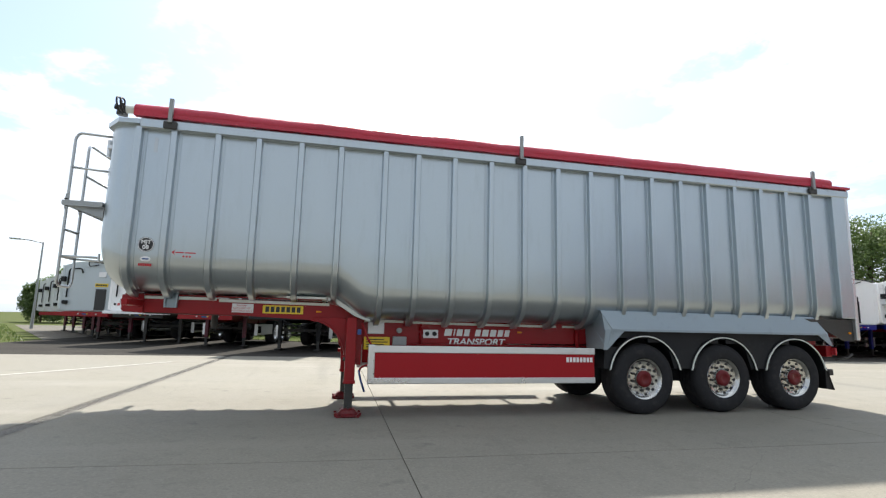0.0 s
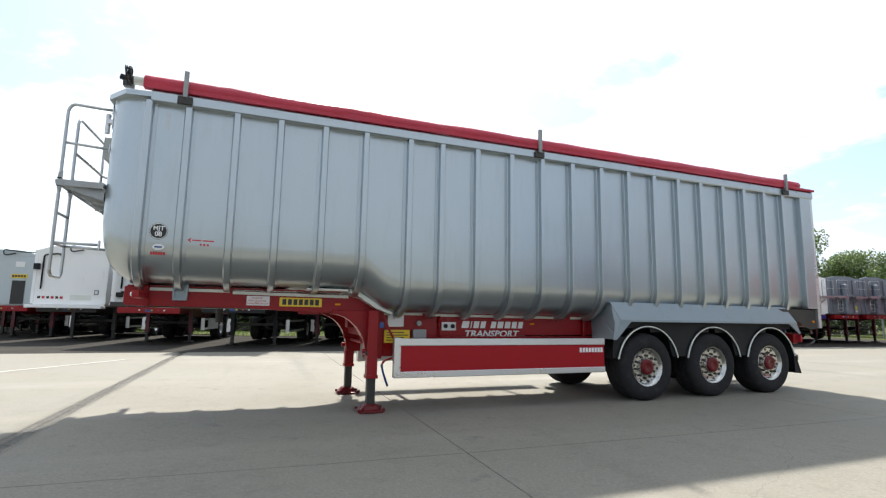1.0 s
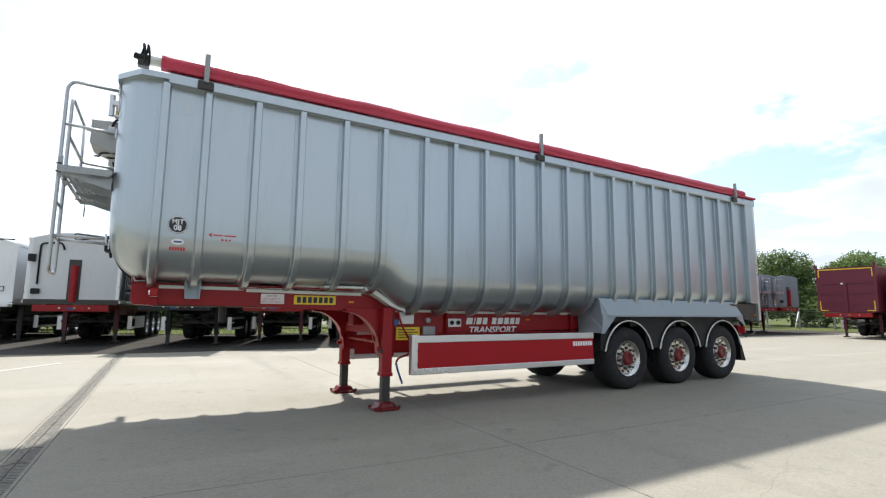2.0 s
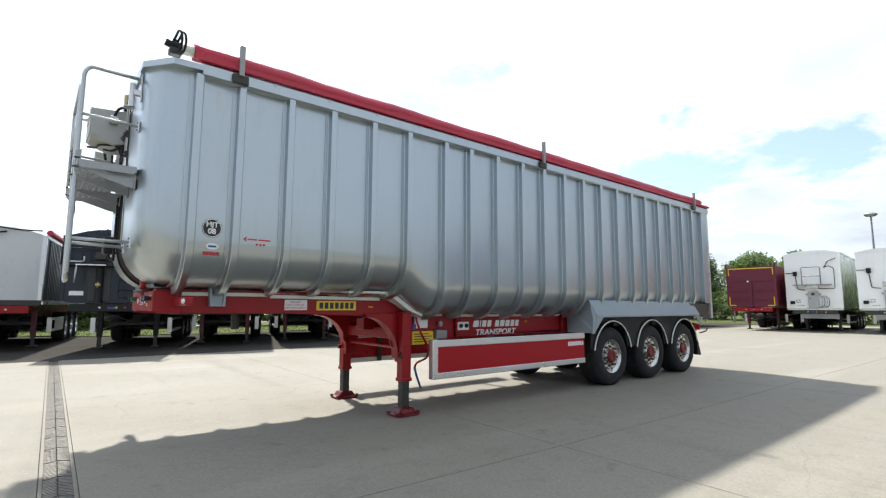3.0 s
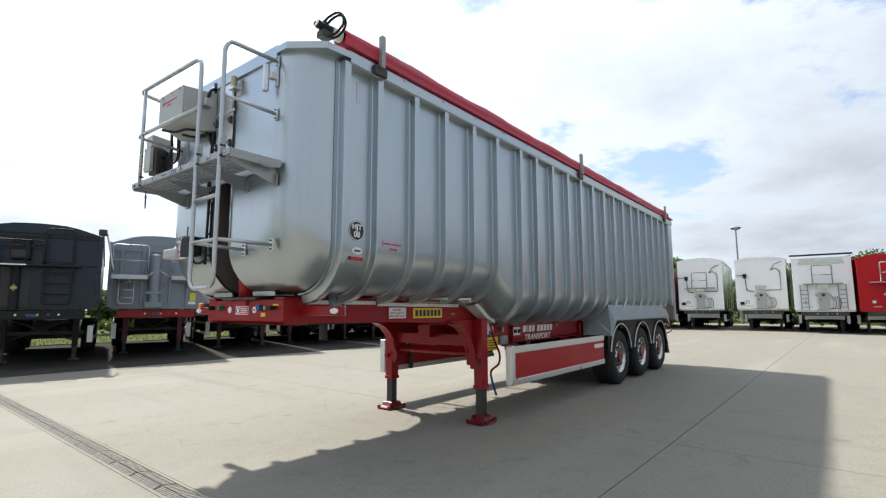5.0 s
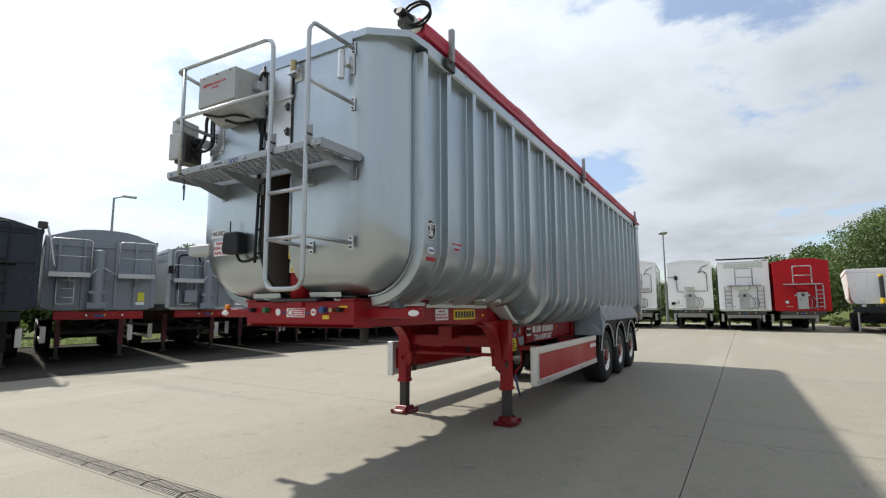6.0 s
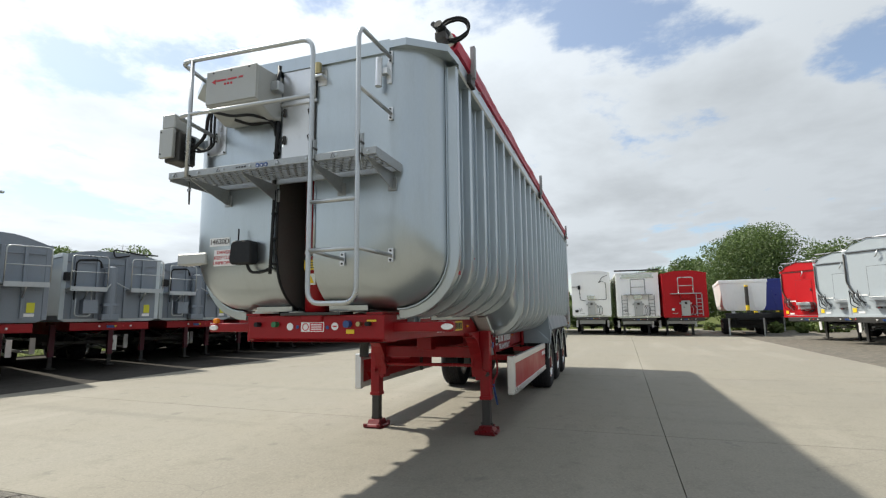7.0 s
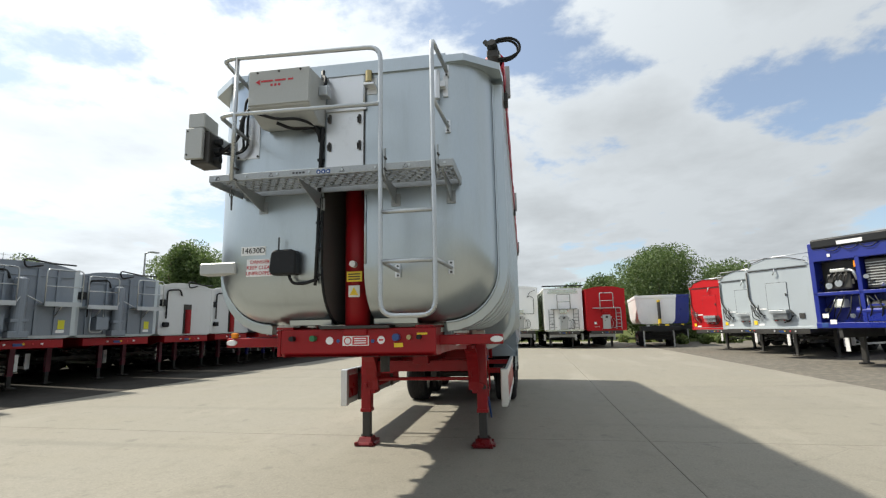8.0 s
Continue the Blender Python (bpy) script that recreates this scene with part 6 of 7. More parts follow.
part("cable", tube(rounded([(X0 - 0.05, 8.42, 1.87), (X0 - 0.03, 8.40, 1.80), (X0 - 0.02, 8.30, 1.795), (X0 - 0.02, 8.20, 1.83)], 0.05), 0.012), BLACK, loom)
part("cable", tube(rounded([(X0 - 0.16, 8.50, 3.03), (X0 - 0.08, 8.40, 3.0), (X0 - 0.03, 8.24, 3.03), (X0 - 0.02, 8.19, 2.9)], 0.06), 0.015), BLACK, loom)
part("cable", tube(rounded([(X0 - 0.1, 8.65, 3.28), (X0 - 0.14, 8.80, 3.12), (X0 - 0.10, 8.84, 2.96), (X0 - 0.09, 9.04, 2.82)], 0.08), 0.014), BLACK, loom)
for k in range(2):
    part("cable", tube(rounded([(X0 - 0.03, 8.66, 3.37 - 0.05 * k), (X0 - 0.06, 8.79 + 0.03 * k, 3.33), (X0 - 0.05, 8.81 + 0.04 * k, 3.05), (X0 - 0.05, 8.80 + 0.03 * k, 2.88), (X0 - 0.07, 8.90, 2.83), (X0 - 0.08, 9.04, 2.86 + 0.06 * k)], 0.09), 0.010), BLACK, loom)
part("cable", tube(rounded([(X0 - 0.30, 8.60, 3.055), (X0 - 0.24, 8.46, 3.02), (X0 - 0.22, 8.30, 3.02), (X0 - 0.06, 8.21, 3.02), (X0 - 0.022, 8.205, 2.90)], 0.05), 0.012), BLACK, loom)
part("cable", tube(rounded([(X0 - 0.02, 8.185, 3.45), (X0 - 0.09, 8.14, 3.40), (X0 - 0.12, 8.13, 3.29)], 0.05), 0.014), BLACK, loom)
for z in (1.85, 2.05, 2.25, 2.6, 2.75, 3.1, 3.3):
    part("cable_clip", box(X0 - 0.022, X0 - 0.001, 8.175, 8.225, z, z + 0.018), BLACK, loom)

# control boxes
cabinet = part("control_box", prism([(-3.445, 3.375), (X0 - 0.002, 3.40), (X0 - 0.002, 3.03), (-3.24, 3.01), (-3.445, 3.095)], "y", 8.168, 8.655, 0.008), GREY_BOX, trailer, "grey metal control box")
part("box_lid", box(-3.457, -3.443, 8.173, 8.650, 3.105, 3.378, 0.004), GREY_BOX, cabinet)
part("box_hinge", box(X0 - 0.16, X0 - 0.08, 8.095, 8.168, 3.22, 3.30, 0.008), GALV, cabinet)
for y in (8.24, 8.41, 8.58):
    part("bolt_head", cyl((-3.457, y, 3.36), (-3.462, y, 3.36), 0.008, n=8), STEEL_DARK, cabinet)
badge = part("badge", prism([(8.595, 3.285), (8.555, 3.305), (8.560, 3.29), (8.555, 3.262)], "x", -3.4605, -3.4575), RED_INK, cabinet, "red badge")
for k, (a, b) in enumerate(((8.550, 8.455), (8.440, 8.355), (8.335, 8.295))):
    part("badge_bar", box(-3.4605, -3.4575, b, a, 3.283, 3.296), RED_INK, badge)
for k in range(3):
    part("badge_dot", cyl((-3.4605, 8.465 - k * 0.03, 3.255), (-3.4575, 8.465 - k * 0.03, 3.255), 0.010, n=10), RED_INK, badge)
lampbox = part("work_lamp_box", prism([(-3.335, 3.155), (-3.15, 3.135), (-3.15, 3.01), (-3.335, 3.03)], "y", 9.085, 9.225, 0.008), GREY_BOX, trailer, "grey box above a dark valve block")
part("valve_front", box(-3.345, -3.31, 9.09, 9.235, 2.775, 3.025, 0.006), GREY_BOX, lampbox)
vb = part("valve_block", box(-3.308, -3.13, 9.05, 9.21, 2.745, 3.005, 0.012), STEEL_DARK, lampbox, "dark valve block")
for k in range(3):
    part("valve_spool", cyl((-3.23, 9.05, 2.79 + k * 0.075), (-3.23, 9.00, 2.79 + k * 0.075), 0.026, n=12), BLACK, vb)
for z in (2.81, 3.0):
    part("front_screw", cyl((-3.345, 9.215, z), (-3.35, 9.215, z), 0.007, n=8), STEEL_DARK, lampbox)
part("mount_arm", box(-3.20, X0 + 0.25, 9.05, 9.11, 2.93, 3.01, 0.006), GALV, lampbox)
part("backing_plate", box(X0 - 0.006, X0 - 0.001, 8.722, 8.915, 2.815, 3.16, 0.002), ALU, lampbox)

unit = part("sensor_box", prism([(8.345, 1.862), (8.54, 1.862), (8.56, 1.90), (8.545, 2.03), (8.52, 2.052), (8.375, 2.052), (8.345, 2.03)], "x", X0 - 0.10, X0 - 0.003, 0.012), BLACK, trailer, "black plastic sensor box with a stub aerial")
part("aerial", cyl((X0 - 0.06, 8.50, 2.04), (X0 - 0.06, 8.50, 2.15), 0.006, n=8), BLACK, unit)
part("side_bracket", prism([(X0 + 0.02, 1.895), (X0 + 0.02, 1.99), (X0 + 0.14, 1.99), (X0 + 0.14, 1.895)], "y", 8.90, 9.21, 0.01), GREY_BOX, trailer, "pale grey box section bracket")

# access hatch, latches, flask tube, brass cock
hatch = part("hatch_panel", box(X0 - 0.010, X0 - 0.001, 7.855, 8.155, 2.55, 3.44, 0.002), ALU, trailer, "flat hatch panel with toggle latches")
part("hatch_seam", box(X0 - 0.014, X0 - 0.001, 7.845, 7.855, 2.55, 3.42), STEEL_DARK, hatch)
part("hatch_stiffener", box(X0 - 0.03, X0 - 0.010, 7.83, 8.16, 3.14, 3.165, 0.003), ALU, hatch)
for y, z in ((7.884, 3.07), (7.884, 2.856), (8.126, 3.085), (8.126, 2.857)):
    lt = part("latch", box(X0 - 0.03, X0 - 0.010, y - 0.010, y + 0.010, z - 0.035, z + 0.035, 0.005), STEEL_DARK, hatch)
    part("latch_hook", tube([(X0 - 0.02, y, z + 0.03), (X0 - 0.045, y + 0.008, z), (X0 - 0.02, y + 0.012, z - 0.03)], 0.006, 6), STEEL_DARK, lt)
cock = part("brass_fitting", cyl((X0 - 0.05, 7.803, 3.35), (X0 - 0.05, 7.803, 3.44), 0.026, n=14), BRASS, trailer, "brass pipe fitting on a bracket")
part("fitting_bracket", box(X0 - 0.08, X0 - 0.001, 7.75, 7.84, 3.315, 3.335, 0.003), ALU, cock)
part("fitting_back", box(X0 - 0.008, X0 - 0.001, 7.75, 7.83, 3.27, 3.40, 0.002), ALU, cock)
part("fitting_pipe", tube([(X0 - 0.03, 7.845, 3.16), (X0 - 0.03, 7.845, 3.42)], 0.009), GALV, cock)
flask = part("tube_holder", cyl((X0 - 0.068, 7.267, 3.15), (X0 - 0.068, 7.262, 3.372), 0.026, n=18), ALU, trailer, "short aluminium tube on a plate")
part("tube_plate", box(X0 - 0.012, X0 - 0.001, 7.185, 7.225, 3.19, 3.36, 0.003), ALU, flask)
part("tube_arm", box(X0 - 0.06, X0 - 0.01, 7.20, 7.255, 3.25, 3.30, 0.004), ALU, flask)
chain = part("hanging_chain", tube([(-3.50, 8.722, 2.485), (-3.50, 8.718, 2.40)], 0.0045, 6), STEEL_DARK, trailer, "short dark chain with a ring and pin")
part("pull_ring", tube([(-3.50, 8.718 + 0.016 * math.sin(a), 2.418 + 0.016 * math.cos(a)) for a in span(0, 2 * math.pi, 12)[:-1]], 0.004, 6, True), STEEL_DARK, chain)
part("pin", cyl((-3.50, 8.716, 2.40), (-3.50, 8.713, 2.305), 0.008, 0.006, 8), STEEL_DARK, chain)

# couplings and stickers on the front beam
XB = -2.907
for y, r, m, lab in ((8.325, 0.023, GREEN, "green coupling cap"), (7.657, 0.028, BLUE, "blue coupling cap"), (7.554, 0.018, BRASS, ""), (7.479, 0.018, BLACK, ""), (8.50, 0.02, BLACK, "")):
    part("coupling", cyl((XB + 0.03, y, 1.385), (XB - 0.05, y, 1.385), r, n=18), m, headbeam, lab)
for y in (8.199, 7.782):
    part("round_sticker", cyl((XB + 0.02, y, 1.367), (XB - 0.003, y, 1.367), 0.030, n=20), WHITE, headbeam, "round white sticker")
part("sticker_mark", box(XB - 0.006, XB - 0.003, 7.765, 7.799, 1.361, 1.373), RED_INK, headbeam)
sign = part("warning_sign", box(XB - 0.003, XB + 0.02, 7.881, 8.092, 1.325, 1.401), WHITE, headbeam, "white and red prohibition sign")
part("sign_field", box(XB - 0.006, XB - 0.003, 7.888, 8.01, 1.332, 1.394), RED_INK, sign)
part("sign_ring", tube([(XB - 0.004, 8.05 + 0.027 * math.cos(a), 1.363 + 0.027 * math.sin(a)) for a in span(0, 2 * math.pi, 18)[:-1]], 0.004, 6, True), RED_INK, sign)
for k in range(3):
    part("sign_bar", box(XB - 0.008, XB - 0.006, 7.90, 7.998, 1.342 + k * 0.017, 1.350 + k * 0.017), WHITE, sign)
part("yellow_tag", box(XB - 0.003, XB + 0.03, 7.61, 7.68, 1.31, 1.342), YELLOW, headbeam, "small yellow tag")
part("yellow_tag", box(XB - 0.003, XB + 0.03, 7.42, 7.50, 1.402, 1.417), YELLOW, headbeam)
part("blue_tag", cyl((XB + 0.02, 7.85, 1.359), (XB - 0.003, 7.85, 1.359), 0.014, n=14), BLUE, headbeam)
part("blue_tag", cyl((XB + 0.02, 8.129, 1.363), (XB - 0.003, 8.129, 1.363), 0.014, n=14), BLUE, headbeam)
part("beam_lip", prism([(-2.92, 1.245), (-2.66, 1.262), (-2.66, 1.240)], "y", 7.38, 8.585), RED, headbeam)
part("strip_light", box(-2.75, -2.71, 9.085, 9.14, 1.395, 1.44, 0.012), AMBER, chassis, "amber lamp")

# fasteners on the catwalk lip and headboard
for y in span(7.16, 8.80, 7):
    part("bolt_head", cyl((XF, y, 2.52), (XF - 0.007, y, 2.52), 0.009, n=6), GALV, platform)
for y in (7.235, 7.595, 8.675):
    for z in (2.50, 2.58):
        part("bolt_head", cyl((XF - 0.02, y - 0.034, z), (XF + 0.02, y - 0.034, z), 0.008, n=6), STEEL_DARK, ladder)
for y in (8.779, 8.379, 7.862, 7.423):
    part("caution_mark", tube([(XF - 0.001, y - 0.017, 2.506), (XF - 0.001, y + 0.017, 2.506), (XF - 0.001, y, 2.535)], 0.0022, 4, True), INK, platform)
for k in range(4):
    part("lip_bar", box(XF - 0.0015, XF - 0.0003, 8.22 - k * 0.024 - 0.016, 8.22 - k * 0.024, 2.513, 2.526), INK, platform)
for y, z in ((8.735, 3.145), (8.90, 3.145), (8.735, 2.83), (8.90, 2.83)):
    part("bolt_head", cyl((X0 - 0.006, y, z), (X0 - 0.012, y, z), 0.010, n=6), STEEL_DARK, lampbox)


# ---- markings on the trailer's side ----
YS = YC - PANEL
disc = part("roundel", cyl((-2.545, YS + 0.01, 2.03), (-2.545, YS - 0.003, 2.03), 0.088, n=40), INK, body, "black roundel with white marks")
part("roundel_ring", tube([(-2.545 + 0.081 * math.cos(a), YS - 0.003, 2.03 + 0.081 * math.sin(a)) for a in span(0, 2 * math.pi, 36)[:-1]], 0.004, 6, True), WHITE, disc)
part("lettering", lettering("MJT", 0.066, facing("-y", -2.545, YS - 0.004, 2.060), 0.0015, 0.0015), WHITE, disc, "white fleet letters")
part("lettering", lettering("08", 0.070, facing("-y", -2.545, YS - 0.004, 1.997), 0.0015, 0.002), WHITE, disc)
oval = part("oval_label", lathe([(0.0, 0.003), (0.055, 0.003), (0.06, -0.01)], (-2.535, YS, 1.86), 28, "y", -1), WHITE, body, "white oval label")
for v in oval.data.vertices:
    v.co.z = (v.co.z - 1.86) * 0.55 + 1.86
part("label_bar", box(-2.570, -2.500, YS - 0.006, YS - 0.003, 1.852, 1.868), BLUE, oval)
for k in range(6):
    part("fleet_mark", box(-2.605 + k * 0.024, -2.588 + k * 0.024, YS - 0.003, YS + 0.01, 1.775, 1.805), RED_INK, body)
badge2 = part("maker_badge", prism([(-2.265, 1.955), (-2.225, 1.985), (-2.235, 1.955), (-2.225, 1.925)], "y", YS - 0.003, YS + 0.01), RED_INK, body, "red maker's badge")
for a, b in ((-2.22, -2.13), (-2.115, -2.0)):
    part("badge_bar", box(a, b, YS - 0.003, YS + 0.01, 1.948, 1.962), RED_INK, badge2)
for k in range(3):
    part("badge_dot", cyl((-2.13 + k * 0.035, YS + 0.01, 1.91), (-2.13 + k * 0.035, YS - 0.003, 1.91), 0.012, n=10), RED_INK, badge2)
part("patch", box(-2.575, -2.535, YS - 0.003, YS + 0.01, 3.16, 3.34), GALV, body, "small dull patch on the panel")
for a, b in zip(RIBS[0:5], RIBS[1:6]):
    part("panel_seam", box(a + 0.056, b - 0.056, YS - 0.0025, YS + 0.01, 1.922, 1.928), SILVER, body)

YB = YC - 0.646
plate = part("number_plate", box(-1.250, -0.737, YB - 0.006, YB, 1.268, 1.376, 0.002), YELLOW, trailer, "yellow number plate")
for k in range(7):
    x = -1.215 + k * 0.066
    part("plate_bar", box(x, x + 0.046, YB - 0.0085, YB - 0.006, 1.287, 1.358), INK, plate)
notice = part("danger_notice", box(-1.628, -1.365, YB - 0.005, YB, 1.271, 1.385, 0.002), WHITE, trailer, "white danger notice with red words")
for text, z in (("DANGER", 1.36), ("KEEP CLEAR OF", 1.327), ("UNPROPPED BODY", 1.294)):
    part("lettering", lettering(text, 0.030, facing("-y", -1.508, YB - 0.0065, z), 0.001), RED_INK, notice)
part("side_marker", box(-0.57, -0.50, YB - 0.02, YB, 1.295, 1.32, 0.006), AMBER, trailer, "amber side marker")
part("side_marker", box(2.30, 2.37, YB - 0.02, YB, 1.075, 1.10, 0.006), AMBER, trailer, "amber side marker")
part("air_couplings", box(0.90, 1.115, YB - 0.012, YB, 0.985, 1.10, 0.006), WHITE, trailer, "white plate with two black ports")
for x in (0.955, 1.06):
    part("port", cyl((x, YB - 0.012, 1.045), (x, YB - 0.03, 1.045), 0.03, n=16), BLACK, trailer)
# owner's name as plain bars, the trade below it in letters
x = 1.20
for w in (0.125, 0.035, 0.10, 0.095, 0.0, 0.095, 0.11, 0.105, 0.095, 0.09):
    if w:
        part("name_bar", prism([(x, 1.02), (x + w - 0.018, 1.02), (x + w + 0.002, 1.115), (x + 0.02, 1.115)], "y", YB - 0.003, YB), WHITE, trailer)
    x += w + 0.010 if w else 0.06
part("lettering", lettering("TRANSPORT", 0.122, facing("-y", 1.67, YB - 0.002, 0.938) @ Matrix.Diagonal((1.24, 1, 1, 1)), 0.0015, 0.003, 0.22), WHITE, trailer, "white slanted lettering")
x = 2.86
for k in range(8):
    part("guard_mark", box(x + k * 0.052, x + k * 0.052 + 0.036, 6.929, 6.936, 0.70, 0.765), WHITE, trailer)
part("document_holder", box(0.13, 0.35, YB - 0.03, YB, 1.03, 1.19, 0.008), WHITE, trailer, "white document holder")
tag = part("rating_plate", box(0.08, 0.43, YB - 0.05, YB - 0.02, 0.82, 0.99, 0.006), YELLOW, trailer, "yellow load plate")
for k in range(4):
    part("plate_line", box(0.11, 0.40 - 0.05 * (k % 2), YB - 0.053, YB - 0.05, 0.85 + k * 0.033, 0.862 + k * 0.033), INK, tag)
part("valve", cyl((0.56, YB, 1.08), (0.56, YB - 0.05, 1.08), 0.036, n=16), POLE, trailer, "round grey valve")
part("valve_box", box(0.47, 0.66, YB - 0.07, YB, 0.88, 1.0, 0.01), POLE, trailer, "grey valve box")
part("lashing_stay", tube([(3.25, YB - 0.02, 0.86), (3.25, YB - 0.02, 1.18)], 0.03), RED, trailer)
part("lashing_stay", tube([(0.86, YB - 0.02, 0.90), (0.86, YB - 0.02, 1.18)], 0.02), RED, trailer)
for x in (1.72, 2.18, 2.62):
    part("rope_hook", tube(rounded([(x, YS + 0.30, 1.24), (x + 0.02, YS + 0.22, 1.36), (x + 0.09, YS + 0.2, 1.36), (x + 0.09, YS + 0.2, 1.32)], 0.03), 0.008), ALU, body)
# stock number and notice on the headboard
card = part("stock_card", box(X0 - 0.004, X0 - 0.001, 8.638, 8.84, 2.03, 2.10), WHITE, trailer, "white card with a stock number")
part("lettering", lettering("14630D", 0.062, facing("-x", X0 - 0.006, 8.739, 2.066), 0.001), INK, card)
board = part("headboard_notice", box(X0 - 0.004, X0 - 0.001, 8.57, 8.79, 1.865, 2.0), WHITE, trailer, "white danger notice with red words")
for text, z in (("DANGER", 1.977), ("KEEP CLEAR", 1.933), ("UNPROPPED", 1.889)):
    part("lettering", lettering(text, 0.040, facing("-x", X0 - 0.006, 8.68, z), 0.001), RED_INK, board)
for y in (8.031, 7.996, 7.961):
    sg = part("pictogram", cyl((XF + 0.001, y, 2.517), (XF - 0.003, y, 2.517), 0.0155, n=16), BLUE, platform)
    part("pictogram_mark", cyl((XF - 0.0025, y, 2.514), (XF - 0.0042, y, 2.514), 0.006, n=8), WHITE, sg)


# ---- trees, weeds, lamp posts, fence ----
def leaf_cloud(name, blobs, count, size, mat, parent, seed):
    """Many small leaves in clumps round the blob centres, thick on their outer shells, with gaps between."""
    rng = np.random.default_rng(seed)
    wts = np.array([b[3] ** 2 for b in blobs])
    pick = rng.choice(len(blobs), count, p=wts / wts.sum())
    B = np.array(blobs)[pick]
    d = rng.normal(size=(count, 3))
    d /= np.linalg.norm(d, axis=1)[:, None]
    r = B[:, 3] * (0.25 + 0.8 * rng.random(count) ** 0.5)
    c = B[:, :3] + d * r[:, None] * np.array((1, 1, 0.85))
    c += rng.normal(scale=size * 0.6, size=(count, 3))
    u = rng.normal(size=(count, 3))
    u /= np.linalg.norm(u, axis=1)[:, None]
    v = np.cross(u, rng.normal(size=(count, 3)))
    v /= np.linalg.norm(v, axis=1)[:, None]
    s = size * (0.6 + 0.8 * rng.random(count))[:, None]
    quad = np.stack([c - u * s, c + v * s * 0.55, c + u * s, c - v * s * 0.55], axis=1).reshape(-1, 3)
    me = bpy.data.meshes.new(name)
    me.from_pydata(quad.tolist(), [], np.arange(count * 4).reshape(-1, 4).tolist())
    me.materials.append(mat)
    ob = new(name, me)
    ob.parent = parent
    return tagged(ob, kind="stuff") if name != "crown" else ob


def tree(at, tall, spread, mat, label, seed, count=30000, leaf=0.125, trunk=0.14):
    root = thing("tree", (*at, height(*at) - 0.05), label, "tree", "trees behind the yard")
    ORIGIN[root] = Vector((0, 0, 0))
    rng = random.Random(seed)
    base = tall * trunk
    bm = bmesh.new()
    add_tube(bm, [(0, 0, 0), (0.05, 0.03, base * 0.5), (0, 0.08, base), (0.1, 0, tall * 0.62)], tall * 0.022, 8)
    for v in bm.verts:
        k = 1 - 0.7 * v.co.z / tall
        v.co.x, v.co.y = v.co.x * k, v.co.y * k
    part("trunk", bm, BARK, root)
    blobs = []
    for k in range(46):
        a = rng.random() * 2 * math.pi
        hgt = rng.random()
        rad = spread * (0.72 * math.sqrt(max(0.05, 1 - (hgt * 1.25 - 0.35) ** 2))) * (0.35 + 0.65 * rng.random())
        p = (rad * math.cos(a), rad * math.sin(a), base + (tall - base) * (0.06 + 0.84 * hgt), spread * (0.20 + 0.17 * rng.random()))
        blobs.append(p)
    for p in blobs[::3]:
        part("limb", tube(rounded([(0, 0, base * (0.7 + 0.3 * rng.random())), (p[0] * 0.4, p[1] * 0.4, (base + p[2]) / 2), p[:3]], 0.5), tall * 0.006, 5), BARK, root)
    leaf_cloud("crown", blobs, count, leaf, mat, root, seed)
    return root


OAK = "broad leafy tree behind the parked trailers"
ASH = "light green leafy tree at the yard's edge"
for k, (x, y, tall, spread, mat, lab) in enumerate((
        (47.0, -7.4, 8.9, 6.6, LEAF_A, OAK), (52.0, -16.0, 7.6, 5.4, LEAF_A, OAK), (58.0, 0.5, 6.8, 4.2, LEAF_A, ASH), (60.0, 6.0, 6.2, 3.6, LEAF_A, ASH),
        (53.0, -2.5, 6.8, 4.0, LEAF_A, ASH), (62.0, -20.0, 9.0, 5.0, LEAF_A, OAK),
        (50.0, 16.0, 6.0, 3.6, LEAF_B, ASH), (56.0, 22.0, 7.0, 4.0, LEAF_B, ASH), (58.0, 29.0, 8.0, 4.6, LEAF_A, ASH), (62.0, 36.0, 9.0, 5.0, LEAF_B, ASH),
        # lighter leaf colour here puts sunlight on the first two
        (50.0, 37.0, 12.5, 6.0, LEAF_B, OAK), (45.0, 44.0, 12.0, 5.6, LEAF_B, OAK), (54.0, 46.0, 11.5, 5.6, LEAF_B, ASH),
        (38.0, 39.5, 10.4, 4.2, LEAF_A, OAK), (32.0, 53.0, 9.0, 4.6, LEAF_A, OAK), (27.0, 55.0, 8.2, 3.8, LEAF_A, OAK), (-33.0, 76.0, 7.2, 4.0, LEAF_B, ASH), (-38.0, 79.0, 5.6, 3.6, LEAF_A, ASH))):
    tree((x, y), tall, spread, mat, lab, 11 + k, 60000 if k == 0 else 30000, 0.095 if k == 0 else 0.125)


def hedge(name, x0, y0, x1, y1, high, deep, count, leaf, mat, label, seed):
    rng = random.Random(seed)
    L = math.hypot(x1 - x0, y1 - y0)
    blobs = []
    n = int(L / 0.8)
    for k in range(n):
        t = (k + rng.random()) / n
        blobs.append((x0 + (x1 - x0) * t + rng.uniform(-deep, deep), y0 + (y1 - y0) * t + rng.uniform(-deep, deep), high * rng.uniform(0.15, 0.8), high * rng.uniform(0.25, 0.42)))
    root = leaf_cloud(name, blobs, count, leaf, mat, None, seed)
    return tagged(root, label, name.replace("_", " "), kind="stuff")


